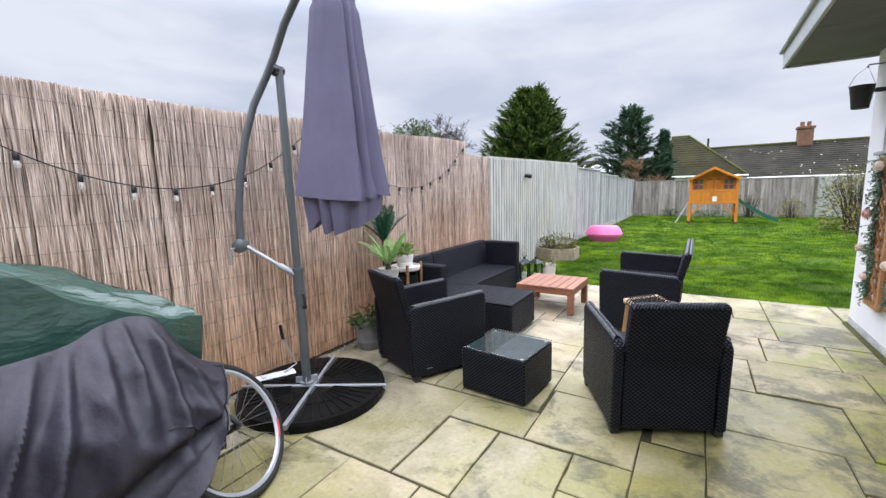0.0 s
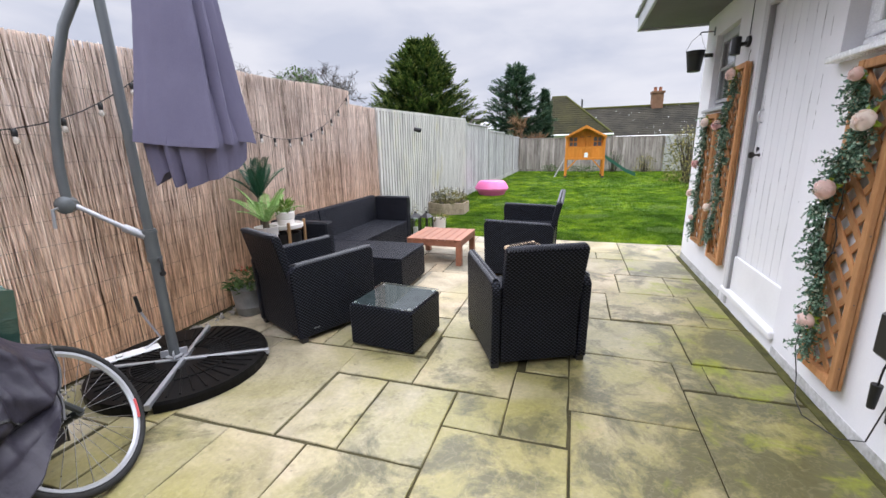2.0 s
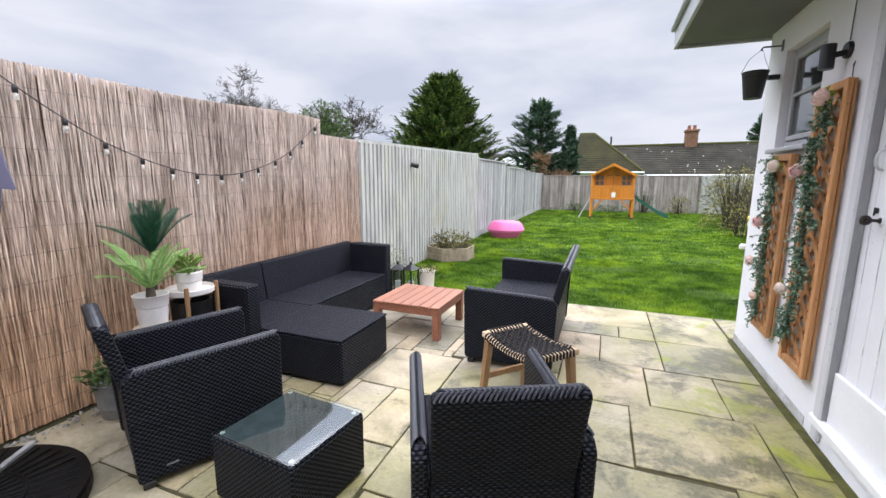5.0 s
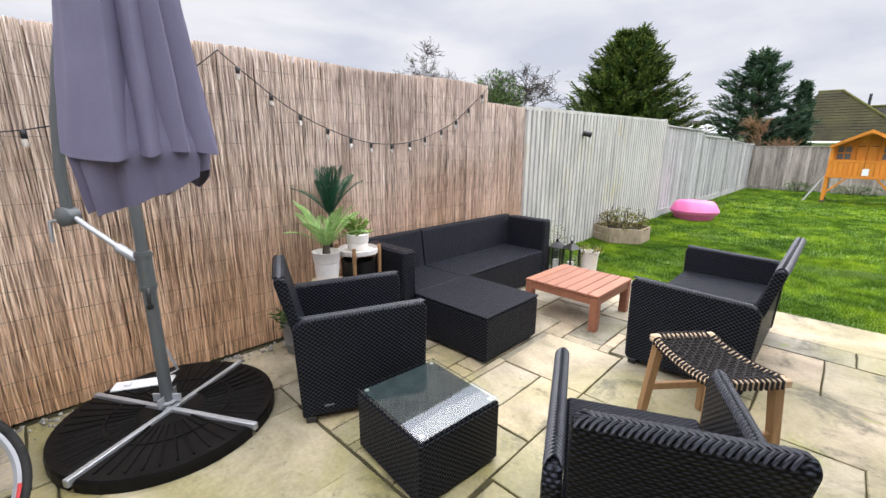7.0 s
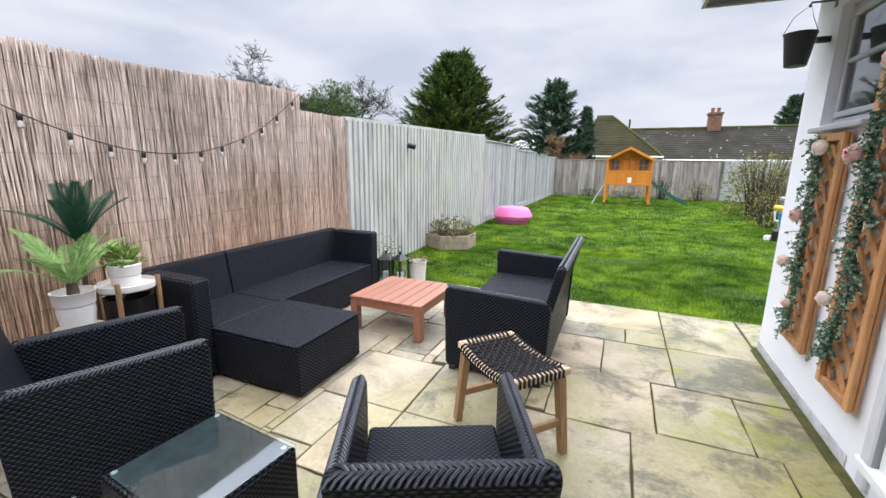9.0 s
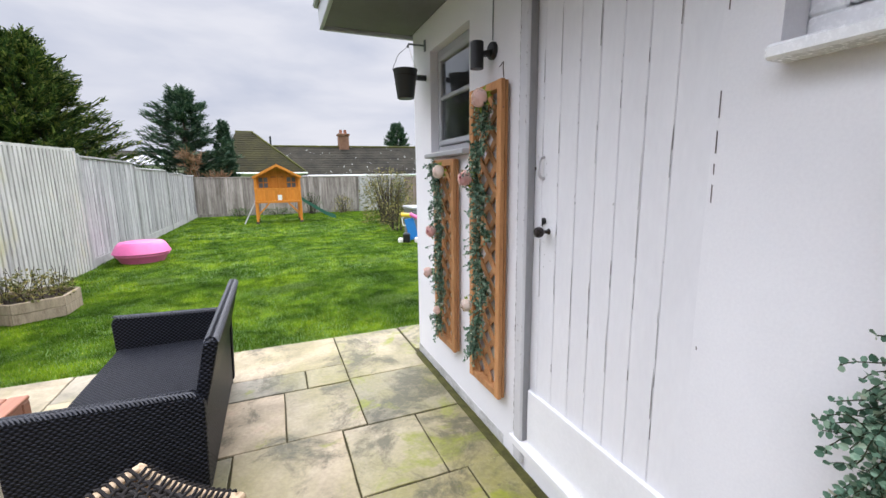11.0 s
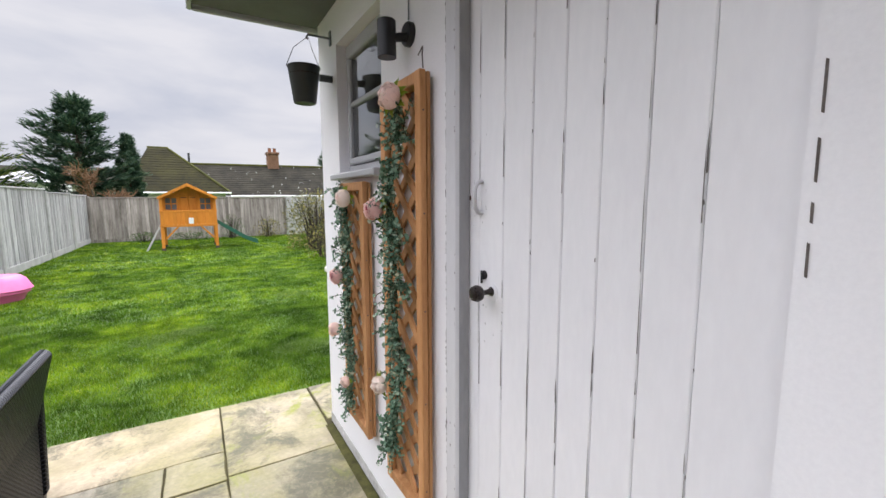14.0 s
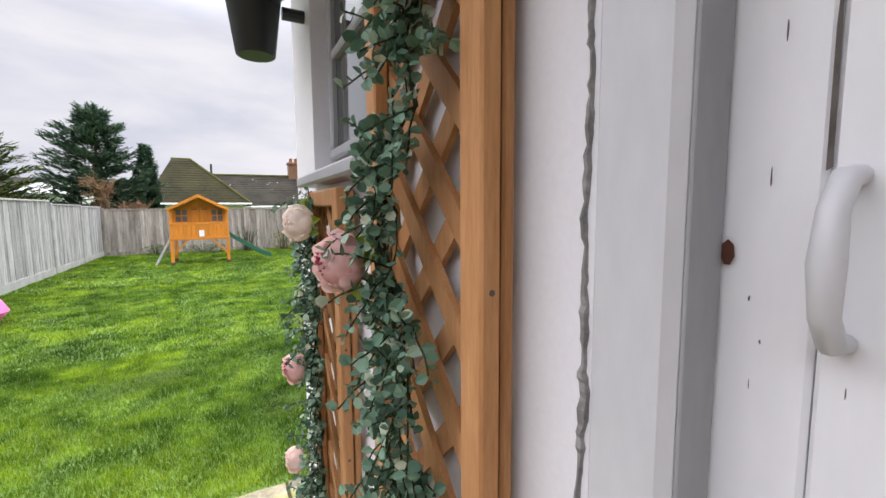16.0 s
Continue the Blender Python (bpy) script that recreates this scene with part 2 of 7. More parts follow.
def blade_green(name, stops, rough=0.5, patch=None, gloss=0.25):
    m, n, l, b = nodes_of(name)
    geo = n.new("ShaderNodeNewGeometry")
    col = ramp_of(n, l, geo.outputs["Random Per Island"], stops)
    if patch:
        a = noise_of(n, l, geo.outputs["Position"], patch, 5, 0.6)
        tint = ramp_of(n, l, a, [(0.34, (0.50, 0.60, 0.60)), (0.48, (0.90, 0.94, 0.88)), (0.64, (1.70, 1.48, 0.95))])
        col = mixed(n, l, 1.0, col, tint, "MULTIPLY")
        clump = noise_of(n, l, geo.outputs["Position"], patch * 4, 5, 0.65, 0.4)
        tint = ramp_of(n, l, clump, [(0.36, (0.48, 0.55, 0.55)), (0.62, (1.30, 1.26, 1.15))])
        col = mixed(n, l, 1.0, col, tint, "MULTIPLY")
    l.new(col, b.inputs["Base Color"])
    b.inputs["Roughness"].default_value = rough
    b.inputs["Specular IOR Level"].default_value = gloss
    # light shines through the blades
    thru, mix = n.new("ShaderNodeBsdfTranslucent"), n.new("ShaderNodeMixShader")
    mix.inputs[0].default_value = 0.35 if patch else 0.2
    l.new(col, thru.inputs["Color"])
    l.new(b.outputs[0], mix.inputs[1])
    l.new(thru.outputs[0], mix.inputs[2])
    l.new(mix.outputs[0], n["Material Output"].inputs["Surface"])
    return m


def glass(name, tint=(0.9, 0.95, 0.94), ior=1.5):
    m, n, l, b = nodes_of(name)
    b.inputs["Base Color"].default_value = (*tint, 1)
    b.inputs["Roughness"].default_value = 0.02
    b.inputs["IOR"].default_value = ior
    b.inputs["Transmission Weight"].default_value = 1.0
    return m


def petal_cloth(name, dark, light):
    """Thin dyed cloth that lets light through."""
    m = plain(name, dark, light, 0.7, 14, 90, 0.12)
    n, l = m.node_tree.nodes, m.node_tree.links
    b = n["Principled BSDF"]
    thru, mix = n.new("ShaderNodeBsdfTranslucent"), n.new("ShaderNodeMixShader")
    thru.inputs["Color"].default_value = (*light, 1)
    mix.inputs[0].default_value = 0.5
    l.new(b.outputs[0], mix.inputs[1])
    l.new(thru.outputs[0], mix.inputs[2])
    l.new(mix.outputs[0], n["Material Output"].inputs["Surface"])
    return m


def misted_glass():
    m, n, l, b = nodes_of("misted_bulb_glass")
    b.inputs["Base Color"].default_value = (0.88, 0.85, 0.78, 1)
    b.inputs["Roughness"].default_value = 0.12
    b.inputs["Transmission Weight"].default_value = 0.6
    return m


def thin_glass(name, tint, ior):
    """A thin pane: tinted see-through with a mirror gloss that grows at the graze."""
    m, n, l, b = nodes_of(name)
    n.remove(b)
    clear, gloss, mix, fre = n.new("ShaderNodeBsdfTransparent"), n.new("ShaderNodeBsdfGlossy"), n.new("ShaderNodeMixShader"), n.new("ShaderNodeFresnel")
    clear.inputs["Color"].default_value = (*tint, 1)
    gloss.inputs["Roughness"].default_value = 0.03
    fre.inputs["IOR"].default_value = ior
    l.new(fre.outputs[0], mix.inputs[0])
    l.new(clear.outputs[0], mix.inputs[1])
    l.new(gloss.outputs[0], mix.inputs[2])
    l.new(mix.outputs[0], n["Material Output"].inputs["Surface"])
    return m


def shiny(name, col, rough, metal=0.0, coat=0.0):
    m = plain(name, tuple(c * 0.85 for c in col), col, rough, 12, 90, 0.05, metal=metal)
    return m


MAT = {
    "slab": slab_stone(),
    "joint": plain("joint_mortar", (0.022, 0.020, 0.009), (0.085, 0.074, 0.036), 0.9, 3, 50, 0.5),
    "reed": reed_stuff("reed", False),
    "reed_one": reed_stuff("reed_single", True),
    "wire": shiny("dark_wire", (0.09, 0.075, 0.065), 0.5),
    "lawn": lawn_soil(),
    "blade": blade_green("grass_blades", [(0.0, (0.068, 0.135, 0.012)), (0.5, (0.110, 0.205, 0.016)), (0.9, (0.160, 0.265, 0.026)), (1.0, (0.28, 0.31, 0.09))], 0.75, 0.9, 0.08),
    "palegrass": blade_green("pale_grass", [(0.0, (0.10, 0.19, 0.03)), (1.0, (0.24, 0.32, 0.10))], 0.7, None, 0.1),
    "mossline": plain("moss_joint", (0.03, 0.03, 0.012), (0.10, 0.095, 0.03), 0.95, 9, 60, 0.6),
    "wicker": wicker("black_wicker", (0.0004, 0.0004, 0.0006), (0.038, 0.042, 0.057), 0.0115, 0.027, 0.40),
    # finer weave; sky light on seats and tops is put into its colour
    "wicker_fine_lit": wicker("sky_lit_wicker", (0.0040, 0.0042, 0.0056), (0.0420, 0.0450, 0.0590), 0.0105, 0.024, 0.48),
    "strand": plain("glossy_black_strand", (0.010, 0.011, 0.015), (0.034, 0.037, 0.048), 0.36, 30, 160, 0.1),
    "plastic": shiny("black_plastic", (0.012, 0.012, 0.013), 0.4),
    "render": plain("painted_render", (0.71, 0.706, 0.725), (0.80, 0.796, 0.81), 0.75, 2.0, 120, 0.25, dist=0.003),
    "greypaint": plain("grey_gloss_paint", (0.69, 0.686, 0.705), (0.775, 0.771, 0.785), 0.42, 4, 60, 0.18, (1, 1, 0.3)),
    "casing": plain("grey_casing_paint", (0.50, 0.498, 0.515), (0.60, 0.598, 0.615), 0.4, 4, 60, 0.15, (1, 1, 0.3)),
    "whitepaint": plain("white_paint", (0.70, 0.70, 0.71), (0.80, 0.80, 0.81), 0.35, 3, 60, 0.08),
    "chip": plain("bare_chipped_paint", (0.06, 0.05, 0.045), (0.16, 0.14, 0.13), 0.8, 20, 90, 0.2),
    "upvc": shiny("white_upvc", (0.88, 0.89, 0.90), 0.25),
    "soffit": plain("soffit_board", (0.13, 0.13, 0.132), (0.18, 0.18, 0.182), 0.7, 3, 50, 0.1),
    "fascia": plain("fascia_board", (0.34, 0.36, 0.37), (0.44, 0.46, 0.47), 0.5, 3, 50, 0.1),
    "felt": plain("roof_felt", (0.05, 0.05, 0.05), (0.09, 0.09, 0.09), 0.9, 5, 80, 0.4),
    "glass": glass("window_glass"),
    "tableglass": thin_glass("coated_glass", (0.80, 0.90, 0.90), 2.1),
    "inset": plain("sky_grey_underlay", (0.070, 0.082, 0.084), (0.130, 0.150, 0.152), 0.8, 14, 120, 0.0, gloss=0.05),
    "curtain": plain("pale_curtain", (0.70, 0.74, 0.72), (0.84, 0.87, 0.85), 0.8, 3, 30, 0.1, (6, 6, 0.4)),
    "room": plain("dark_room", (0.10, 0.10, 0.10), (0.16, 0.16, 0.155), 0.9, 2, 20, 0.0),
    "trellis": plain("orange_brown_timber", (0.32, 0.145, 0.055), (0.54, 0.285, 0.13), 0.62, 5, 45, 0.25, (6, 6, 0.7), vary=0.35),
    "redwood": plain("reddish_hardwood", (0.22, 0.085, 0.048), (0.34, 0.14, 0.08), 0.5, 5, 50, 0.2, (8, 0.8, 8), vary=0.2),
    "teak": plain("oiled_teak", (0.24, 0.13, 0.058), (0.38, 0.225, 0.105), 0.5, 5, 45, 0.2, (6, 6, 0.9)),
    "paleteak": plain("pale_worn_teak", (0.42, 0.30, 0.19), (0.60, 0.46, 0.31), 0.6, 6, 45, 0.2, (5, 5, 0.9)),
    "cord": plain("black_cord", (0.012, 0.010, 0.010), (0.03, 0.027, 0.026), 0.8, 20, 200, 0.4),
    "cream": plain("cream_edge", (0.55, 0.46, 0.34), (0.68, 0.58, 0.44), 0.7, 10, 90, 0.2),
    "ivy": blade_green("ivy_leaves", [(0.0, (0.050, 0.110, 0.070)), (0.4, (0.105, 0.200, 0.135)), (0.75, (0.20, 0.325, 0.225)), (0.93, (0.34, 0.45, 0.33)), (1.0, (0.56, 0.58, 0.44))], 0.4),
    "lime": blade_green("lime_leaves", [(0.0, (0.10, 0.16, 0.01)), (1.0, (0.25, 0.32, 0.03))], 0.45),
    "stem": plain("dark_stem", (0.02, 0.03, 0.015), (0.05, 0.06, 0.03), 0.7, 20, 80, 0.1),
    "petal": petal_cloth("blush_petals", (0.88, 0.64, 0.58), (0.94, 0.80, 0.74)),
    "petal_blush": petal_cloth("pink_blush_petals", (0.86, 0.52, 0.50), (0.93, 0.72, 0.68)),
    "petal_white": petal_cloth("cream_petals", (0.88, 0.75, 0.67), (0.94, 0.87, 0.80)),
    "petal_pink": plain("pink_petals", (0.45, 0.06, 0.13), (0.68, 0.28, 0.32), 0.6, 14, 90, 0.15),
    "darkmetal": shiny("dark_grey_metal", (0.040, 0.045, 0.047), 0.4, 0.3),
    "greymetal": shiny("grey_painted_metal", (0.15, 0.165, 0.17), 0.4, 0.4),
    "lightmetal": shiny("light_grey_metal", (0.42, 0.43, 0.45), 0.38, 0.5),
    "steel": shiny("worn_steel", (0.46, 0.46, 0.47), 0.3, 0.9),
    "canopy": plain("purple_grey_canvas", (0.105, 0.098, 0.150), (0.150, 0.140, 0.205), 0.85, 3, 220, 0.2, dist=0.002),
    "bikecover": plain("dark_nylon_cover", (0.017, 0.0155, 0.022), (0.038, 0.034, 0.048), 0.46, 5, 40, 0.45, dist=0.016, gloss=0.3),
    "tarp": plain("dark_green_tarpaulin", (0.021, 0.056, 0.044), (0.045, 0.098, 0.078), 0.20, 3.5, 22, 0.8, (1.6, 0.35, 1.0), dist=0.035, gloss=0.8),
    "rubber": plain("black_rubber", (0.012, 0.012, 0.012), (0.03, 0.03, 0.03), 0.7, 20, 120, 0.3),
    "wetplastic": plain("wet_black_plastic", (0.003, 0.003, 0.003), (0.010, 0.0095, 0.0095), 0.42, 10, 80, 0.15, gloss=0.10),
    "red": shiny("red_sticker", (0.55, 0.06, 0.06), 0.4),
    "whitepot": plain("white_ceramic", (0.66, 0.62, 0.58), (0.78, 0.75, 0.71), 0.4, 8, 60, 0.08),
    "galv": plain("galvanised_pail", (0.16, 0.165, 0.165), (0.27, 0.275, 0.27), 0.5, 9, 60, 0.15, metal=0.4),
    "soil": plain("potting_soil", (0.02, 0.015, 0.01), (0.05, 0.035, 0.025), 0.95, 20, 90, 0.6),
    "palm": blade_green("palm_leaflets", [(0.0, (0.010, 0.045, 0.025)), (1.0, (0.03, 0.10, 0.055))], 0.4),
    "cycad": blade_green("pale_leaflets", [(0.0, (0.12, 0.25, 0.05)), (1.0, (0.32, 0.48, 0.17))], 0.4),
    "herb": blade_green("herb_leaves", [(0.0, (0.10, 0.19, 0.03)), (0.7, (0.22, 0.33, 0.07)), (1.0, (0.34, 0.42, 0.13))], 0.5),
    "redflower": shiny("red_petals", (0.5, 0.05, 0.03), 0.6),
    "fencegrey": plain("weathered_fence_boards", (0.20, 0.195, 0.19), (0.60, 0.60, 0.595), 0.85, 3, 30, 0.3, (6, 6, 0.7), vary=0.5),
    "fencebrown": plain("brown_weathered_boards", (0.155, 0.115, 0.09), (0.29, 0.235, 0.195), 0.85, 3, 30, 0.3, (6, 6, 0.7), vary=0.3),
    "fencestreak": plain("streaked_grey_brown_boards", (0.10, 0.085, 0.07), (0.46, 0.42, 0.38), 0.85, 2.2, 18, 0.3, (5, 5, 0.5), vary=0.45),
    "planterwood": plain("weathered_pale_pine", (0.20, 0.155, 0.105), (0.44, 0.36, 0.255), 0.8, 5, 40, 0.3, (5, 5, 1.0), vary=0.3),
    "corrugated": algae_sheet(),
    "concrete": plain("concrete_post", (0.30, 0.30, 0.285), (0.48, 0.48, 0.46), 0.9, 5, 70, 0.4),
    "orange": plain("orange_stained_timber", (0.50, 0.17, 0.022), (0.66, 0.26, 0.04), 0.6, 4, 40, 0.2, (4, 4, 0.8), vary=0.2),
    "slide": shiny("green_slide", (0.03, 0.13, 0.09), 0.4),
    "pink": shiny("pink_plastic", (0.80, 0.17, 0.40), 0.4),
    "rooftile": plain("dark_roof_tiles", (0.012, 0.011, 0.009), (0.050, 0.045, 0.032), 0.95, 0.9, 6, 0.3, vary=0.2),
    "moss": plain("mossy_roof_tiles", (0.042, 0.044, 0.018), (0.098, 0.098, 0.026), 0.95, 1.5, 9, 0.5),
    "mossyhip": plain("moss_patched_tiles", (0.012, 0.011, 0.009), (0.055, 0.051, 0.018), 0.95, 0.5, 5, 0.4),
    "lichen": plain("white_lichen", (0.4, 0.42, 0.4), (0.6, 0.6, 0.57), 0.9, 4, 20, 0.2),
    "brick": plain("chimney_brick", (0.13, 0.07, 0.045), (0.25, 0.14, 0.09), 0.9, 3, 20, 0.3),
    "terracotta": plain("terracotta", (0.22, 0.09, 0.055), (0.32, 0.14, 0.085), 0.8, 5, 30, 0.1),
    "housewall": plain("pebbledash", (0.42, 0.40, 0.36), (0.55, 0.53, 0.49), 0.9, 3, 60, 0.3),
    "bark": plain("bark", (0.05, 0.04, 0.03), (0.13, 0.105, 0.08), 0.9, 8, 40, 0.6, (3, 3, 0.6)),
    "twig": plain("bare_twigs", (0.035, 0.028, 0.024), (0.075, 0.058, 0.050), 0.9, 8, 40, 0.0),
    "russet": plain("russet_twigs", (0.16, 0.09, 0.05), (0.28, 0.17, 0.10), 0.9, 8, 40, 0.0),
    "conifer": blade_green("conifer_sprays", [(0.0, (0.014, 0.034, 0.010)), (0.5, (0.050, 0.092, 0.024)), (0.85, (0.14, 0.185, 0.040)), (1.0, (0.28, 0.29, 0.08))], 0.6),
    "conifer_dark": blade_green("dark_conifer_sprays", [(0.0, (0.018, 0.045, 0.030)), (0.6, (0.055, 0.105, 0.066)), (1.0, (0.14, 0.20, 0.12))], 0.6),
    "shrub": blade_green("shrub_leaves", [(0.0, (0.06, 0.075, 0.02)), (0.6, (0.16, 0.155, 0.045)), (1.0, (0.36, 0.30, 0.09))], 0.6),
    "hedge": blade_green("hedge_leaves", [(0.0, (0.035, 0.07, 0.02)), (1.0, (0.11, 0.17, 0.05))], 0.6),
    "reedback": plain("slit_shade_backing", (0.13, 0.085, 0.05), (0.24, 0.165, 0.105), 0.9, 3, 30, 0.3, (8, 8, 0.5)),
    # dark grey that puts the door reveal's shade into the colour
    "revealshade": plain("reveal_shade_grey", (0.24, 0.24, 0.25), (0.36, 0.36, 0.37), 0.6, 5, 60, 0.2, (1, 1, 0.3)),
    "windowgrey": plain("grey_window_paint", (0.30, 0.305, 0.315), (0.42, 0.425, 0.435), 0.45, 4, 60, 0.15),
    "rust": plain("red_brown_bare_wood", (0.05, 0.02, 0.015), (0.11, 0.045, 0.03), 0.9, 20, 90, 0.2),
    "dirtyrender": plain("stained_render", (0.30, 0.30, 0.27), (0.66, 0.655, 0.66), 0.85, 5, 40, 0.3, dist=0.004),
    "sealant": plain("cracked_sealant", (0.10, 0.095, 0.09), (0.36, 0.35, 0.34), 0.9, 30, 160, 0.5, dist=0.003),
    "bulb": misted_glass(),
    "black": shiny("satin_black", (0.010, 0.010, 0.011), 0.4),
    "gravel": plain("grey_gravel", (0.16, 0.15, 0.14), (0.42, 0.40, 0.37), 0.9, 10, 60, 0.2, vary=0.5, island=True),
    "blue": shiny("blue_plastic", (0.02, 0.20, 0.55), 0.4),
    "yellow": shiny("yellow_plastic", (0.75, 0.50, 0.03), 0.4),
    "wax": shiny("white_candle", (0.75, 0.73, 0.68), 0.5),
    "doorknob": shiny("dark_bronze_knob", (0.035, 0.028, 0.026), 0.28, 0.6),
    "tiletop": plain("grey_plastic_lid", (0.14, 0.14, 0.145), (0.2, 0.2, 0.2), 0.5, 5, 50, 0.1),
}


# ---- mesh helpers ----
class G:
    """A growing mesh: points and faces."""

    def __init__(self):
        self.v, self.f = [], []

    def add(self, pts, faces):
        k = len(self.v)
        self.v.extend(tuple(p) for p in pts)
        self.f.extend(tuple(i + k for i in f) for f in faces)
        return self

    def box(self, x0, x1, y0, y1, z0, z1, b=0.004, m=None):
        """A box with chamfered edges."""
        b = min(b, (x1 - x0) * 0.45, (y1 - y0) * 0.45, (z1 - z0) * 0.45)
        lo, hi = (x0, y0, z0), (x1, y1, z1)
        pts, at = [], {}
        for s in [(i, j, k) for i in (0, 1) for j in (0, 1) for k in (0, 1)]:
            for ax in range(3):
                p = []
                for c in range(3):
                    e = hi[c] if s[c] else lo[c]
                    p.append(e if c == ax else e - b if s[c] else e + b)
                at[s, ax] = len(pts)
                pts.append(p)
        faces = []
        for ax in range(3):
            u, w = [c for c in range(3) if c != ax]
            for side in (0, 1):
                ring = []
                for a, d in ((0, 0), (1, 0), (1, 1), (0, 1)):
                    s = [0, 0, 0]
                    s[ax], s[u], s[w] = side, a, d
                    ring.append(at[tuple(s), ax])
                faces.append(ring)
            for a in (0, 1):
                for d in (0, 1):
                    s0, s1 = [0, 0, 0], [0, 0, 0]
                    s0[u] = s1[u] = a
                    s0[w] = s1[w] = d
                    s1[ax] = 1
                    faces.append([at[tuple(s0), u], at[tuple(s1), u], at[tuple(s1), w], at[tuple(s0), w]])
        for s in [(i, j, k) for i in (0, 1) for j in (0, 1) for k in (0, 1)]:
            faces.append([at[s, 0], at[s, 1], at[s, 2]])
        if m is not None:
            pts = [m @ Vector(p) for p in pts]
        return self.add(pts, faces)

    def tube(self, pts, radii, seg=8, cap=True, square=False):
        """A round bar along points; radii one number or one for each point."""
        pts = [Vector(p) for p in pts]
        if isinstance(radii, (int, float)):
            radii = [radii] * len(pts)
        side, ring_pts = None, []
        for i, p in enumerate(pts):
            d = (pts[min(i + 1, len(pts) - 1)] - pts[max(i - 1, 0)]).normalized()
            if side is None:
                side = d.orthogonal().normalized() if abs(d.z) < 0.99 else Vector((1, 0, 0))
            side = (side - d * side.dot(d)).normalized()
            up = d.cross(side)
            for k in range(seg):
                a = 2 * math.pi * (k + (0.5 if square else 0)) / seg
                ring_pts.append(p + radii[i] * (math.cos(a) * side + math.sin(a) * up))
        faces = []
        for i in range(len(pts) - 1):
            for k in range(seg):
                j = (k + 1) % seg
                faces.append([i * seg + k, i * seg + j, (i + 1) * seg + j, (i + 1) * seg + k])
        if cap:
            faces.append(list(range(seg))[::-1])
            faces.append([(len(pts) - 1) * seg + k for k in range(seg)])
        return self.add(ring_pts, faces)

    def lathe(self, profile, seg=24, m=None, cap=True):
        """Turns (radius, height) pairs round the z axis."""
        pts, faces = [], []
        for r, z in profile:
            for k in range(seg):
                a = 2 * math.pi * k / seg
                pts.append(Vector((r * math.cos(a), r * math.sin(a), z)))
        for i in range(len(profile) - 1):
            for k in range(seg):
                j = (k + 1) % seg
                faces.append([i * seg + k, i * seg + j, (i + 1) * seg + j, (i + 1) * seg + k])
        if cap:
            faces.append(list(range(seg))[::-1])
            faces.append([(len(profile) - 1) * seg + k for k in range(seg)])
        if m is not None:
            pts = [m @ p for p in pts]
        return self.add(pts, faces)

    def extrude(self, outline, axis, a, b):
        """A flat outline of (u, v) drawn out along an axis from a to b."""
        def place(u, v, w):
            return {"x": (w, u, v), "y": (u, w, v), "z": (u, v, w)}[axis]
        k = len(outline)
        pts = [place(u, v, a) for u, v in outline] + [place(u, v, b) for u, v in outline]
        faces = [list(range(k))[::-1], [k + i for i in range(k)]]
        faces += [[i, (i + 1) % k, k + (i + 1) % k, k + i] for i in range(k)]
        return self.add(pts, faces)

    def leaf(self, p, d, n, length, width, fold=0.25):
        """A folded leaf of four triangles from p along d, facing n."""
        d, n = Vector(d).normalized(), Vector(n)
        s = d.cross(n)
        s = s.normalized() if s.length > 1e-4 else d.orthogonal().normalized()
        n = s.cross(d)
        p = Vector(p)
        mid = p + d * length * 0.5
        return self.add([p, mid + s * width * 0.5 + n * fold * width, p + d * length, mid - s * width * 0.5 + n * fold * width, mid - n * 0.02 * width],
                        [(0, 4, 1), (1, 4, 2), (2, 4, 3), (3, 4, 0)])

    def mesh(self, name, mat, smooth=False, fix=True):
        me = bpy.data.meshes.new(name)
        me.from_pydata(self.v, [], self.f)
        if fix and len(self.f) < 40000:
            bm = bmesh.new()
            bm.from_mesh(me)
            bmesh.ops.recalc_face_normals(bm, faces=bm.faces)
            bm.to_mesh(me)
            bm.free()
        if smooth:
            me.polygons.foreach_set("use_smooth", [True] * len(me.polygons))
            me.set_sharp_from_angle(angle=radians(40))
        me.materials.append(mat if not isinstance(mat, str) else MAT[mat])
        me.update()
        return me


def part(name, g, mat, parent, label="", smooth=False, fix=True, kind=""):
    ob = new(name, g.mesh(name, mat, smooth, fix))
    ob.parent = parent
    return tagged(ob, label, kind=kind)


def thing(name, m, label, category, group="", kind=""):
    ob = new(name)
    ob.empty_display_size = 0.1
    ob.matrix_world = m
    return tagged(ob, label, category, group, kind)


def solid(name, g, mat, label, category, kind="structure", smooth=False, fix=True, m=None):
    ob = new(name, g.mesh(name, mat, smooth, fix))
    if m is not None:
        ob.matrix_world = m
    return tagged(ob, label, category, kind=kind)


R = random.Random(7)

# ---- ground and patio ----
solid("ground", G().box(-120, 120, -60, 200, -0.6, -0.06, 0.0), "lawn", "rough green ground reaching to the horizon", "ground")
solid("lawn", G().box(-2.75, 6.2, 6.06, 21.6, -0.2, -0.015, 0.002), "lawn", "bright green mown lawn soil beneath grass", "lawn")
patio = solid("pavement", G().box(-2.75, 1.50, -2.45, 6.05, -0.2, -0.0085, 0.002).box(1.501, 2.6, 5.46, 6.05, -0.2, -0.0085, 0.002), "joint", "dark weedy mortar bed of the patio", "patio")

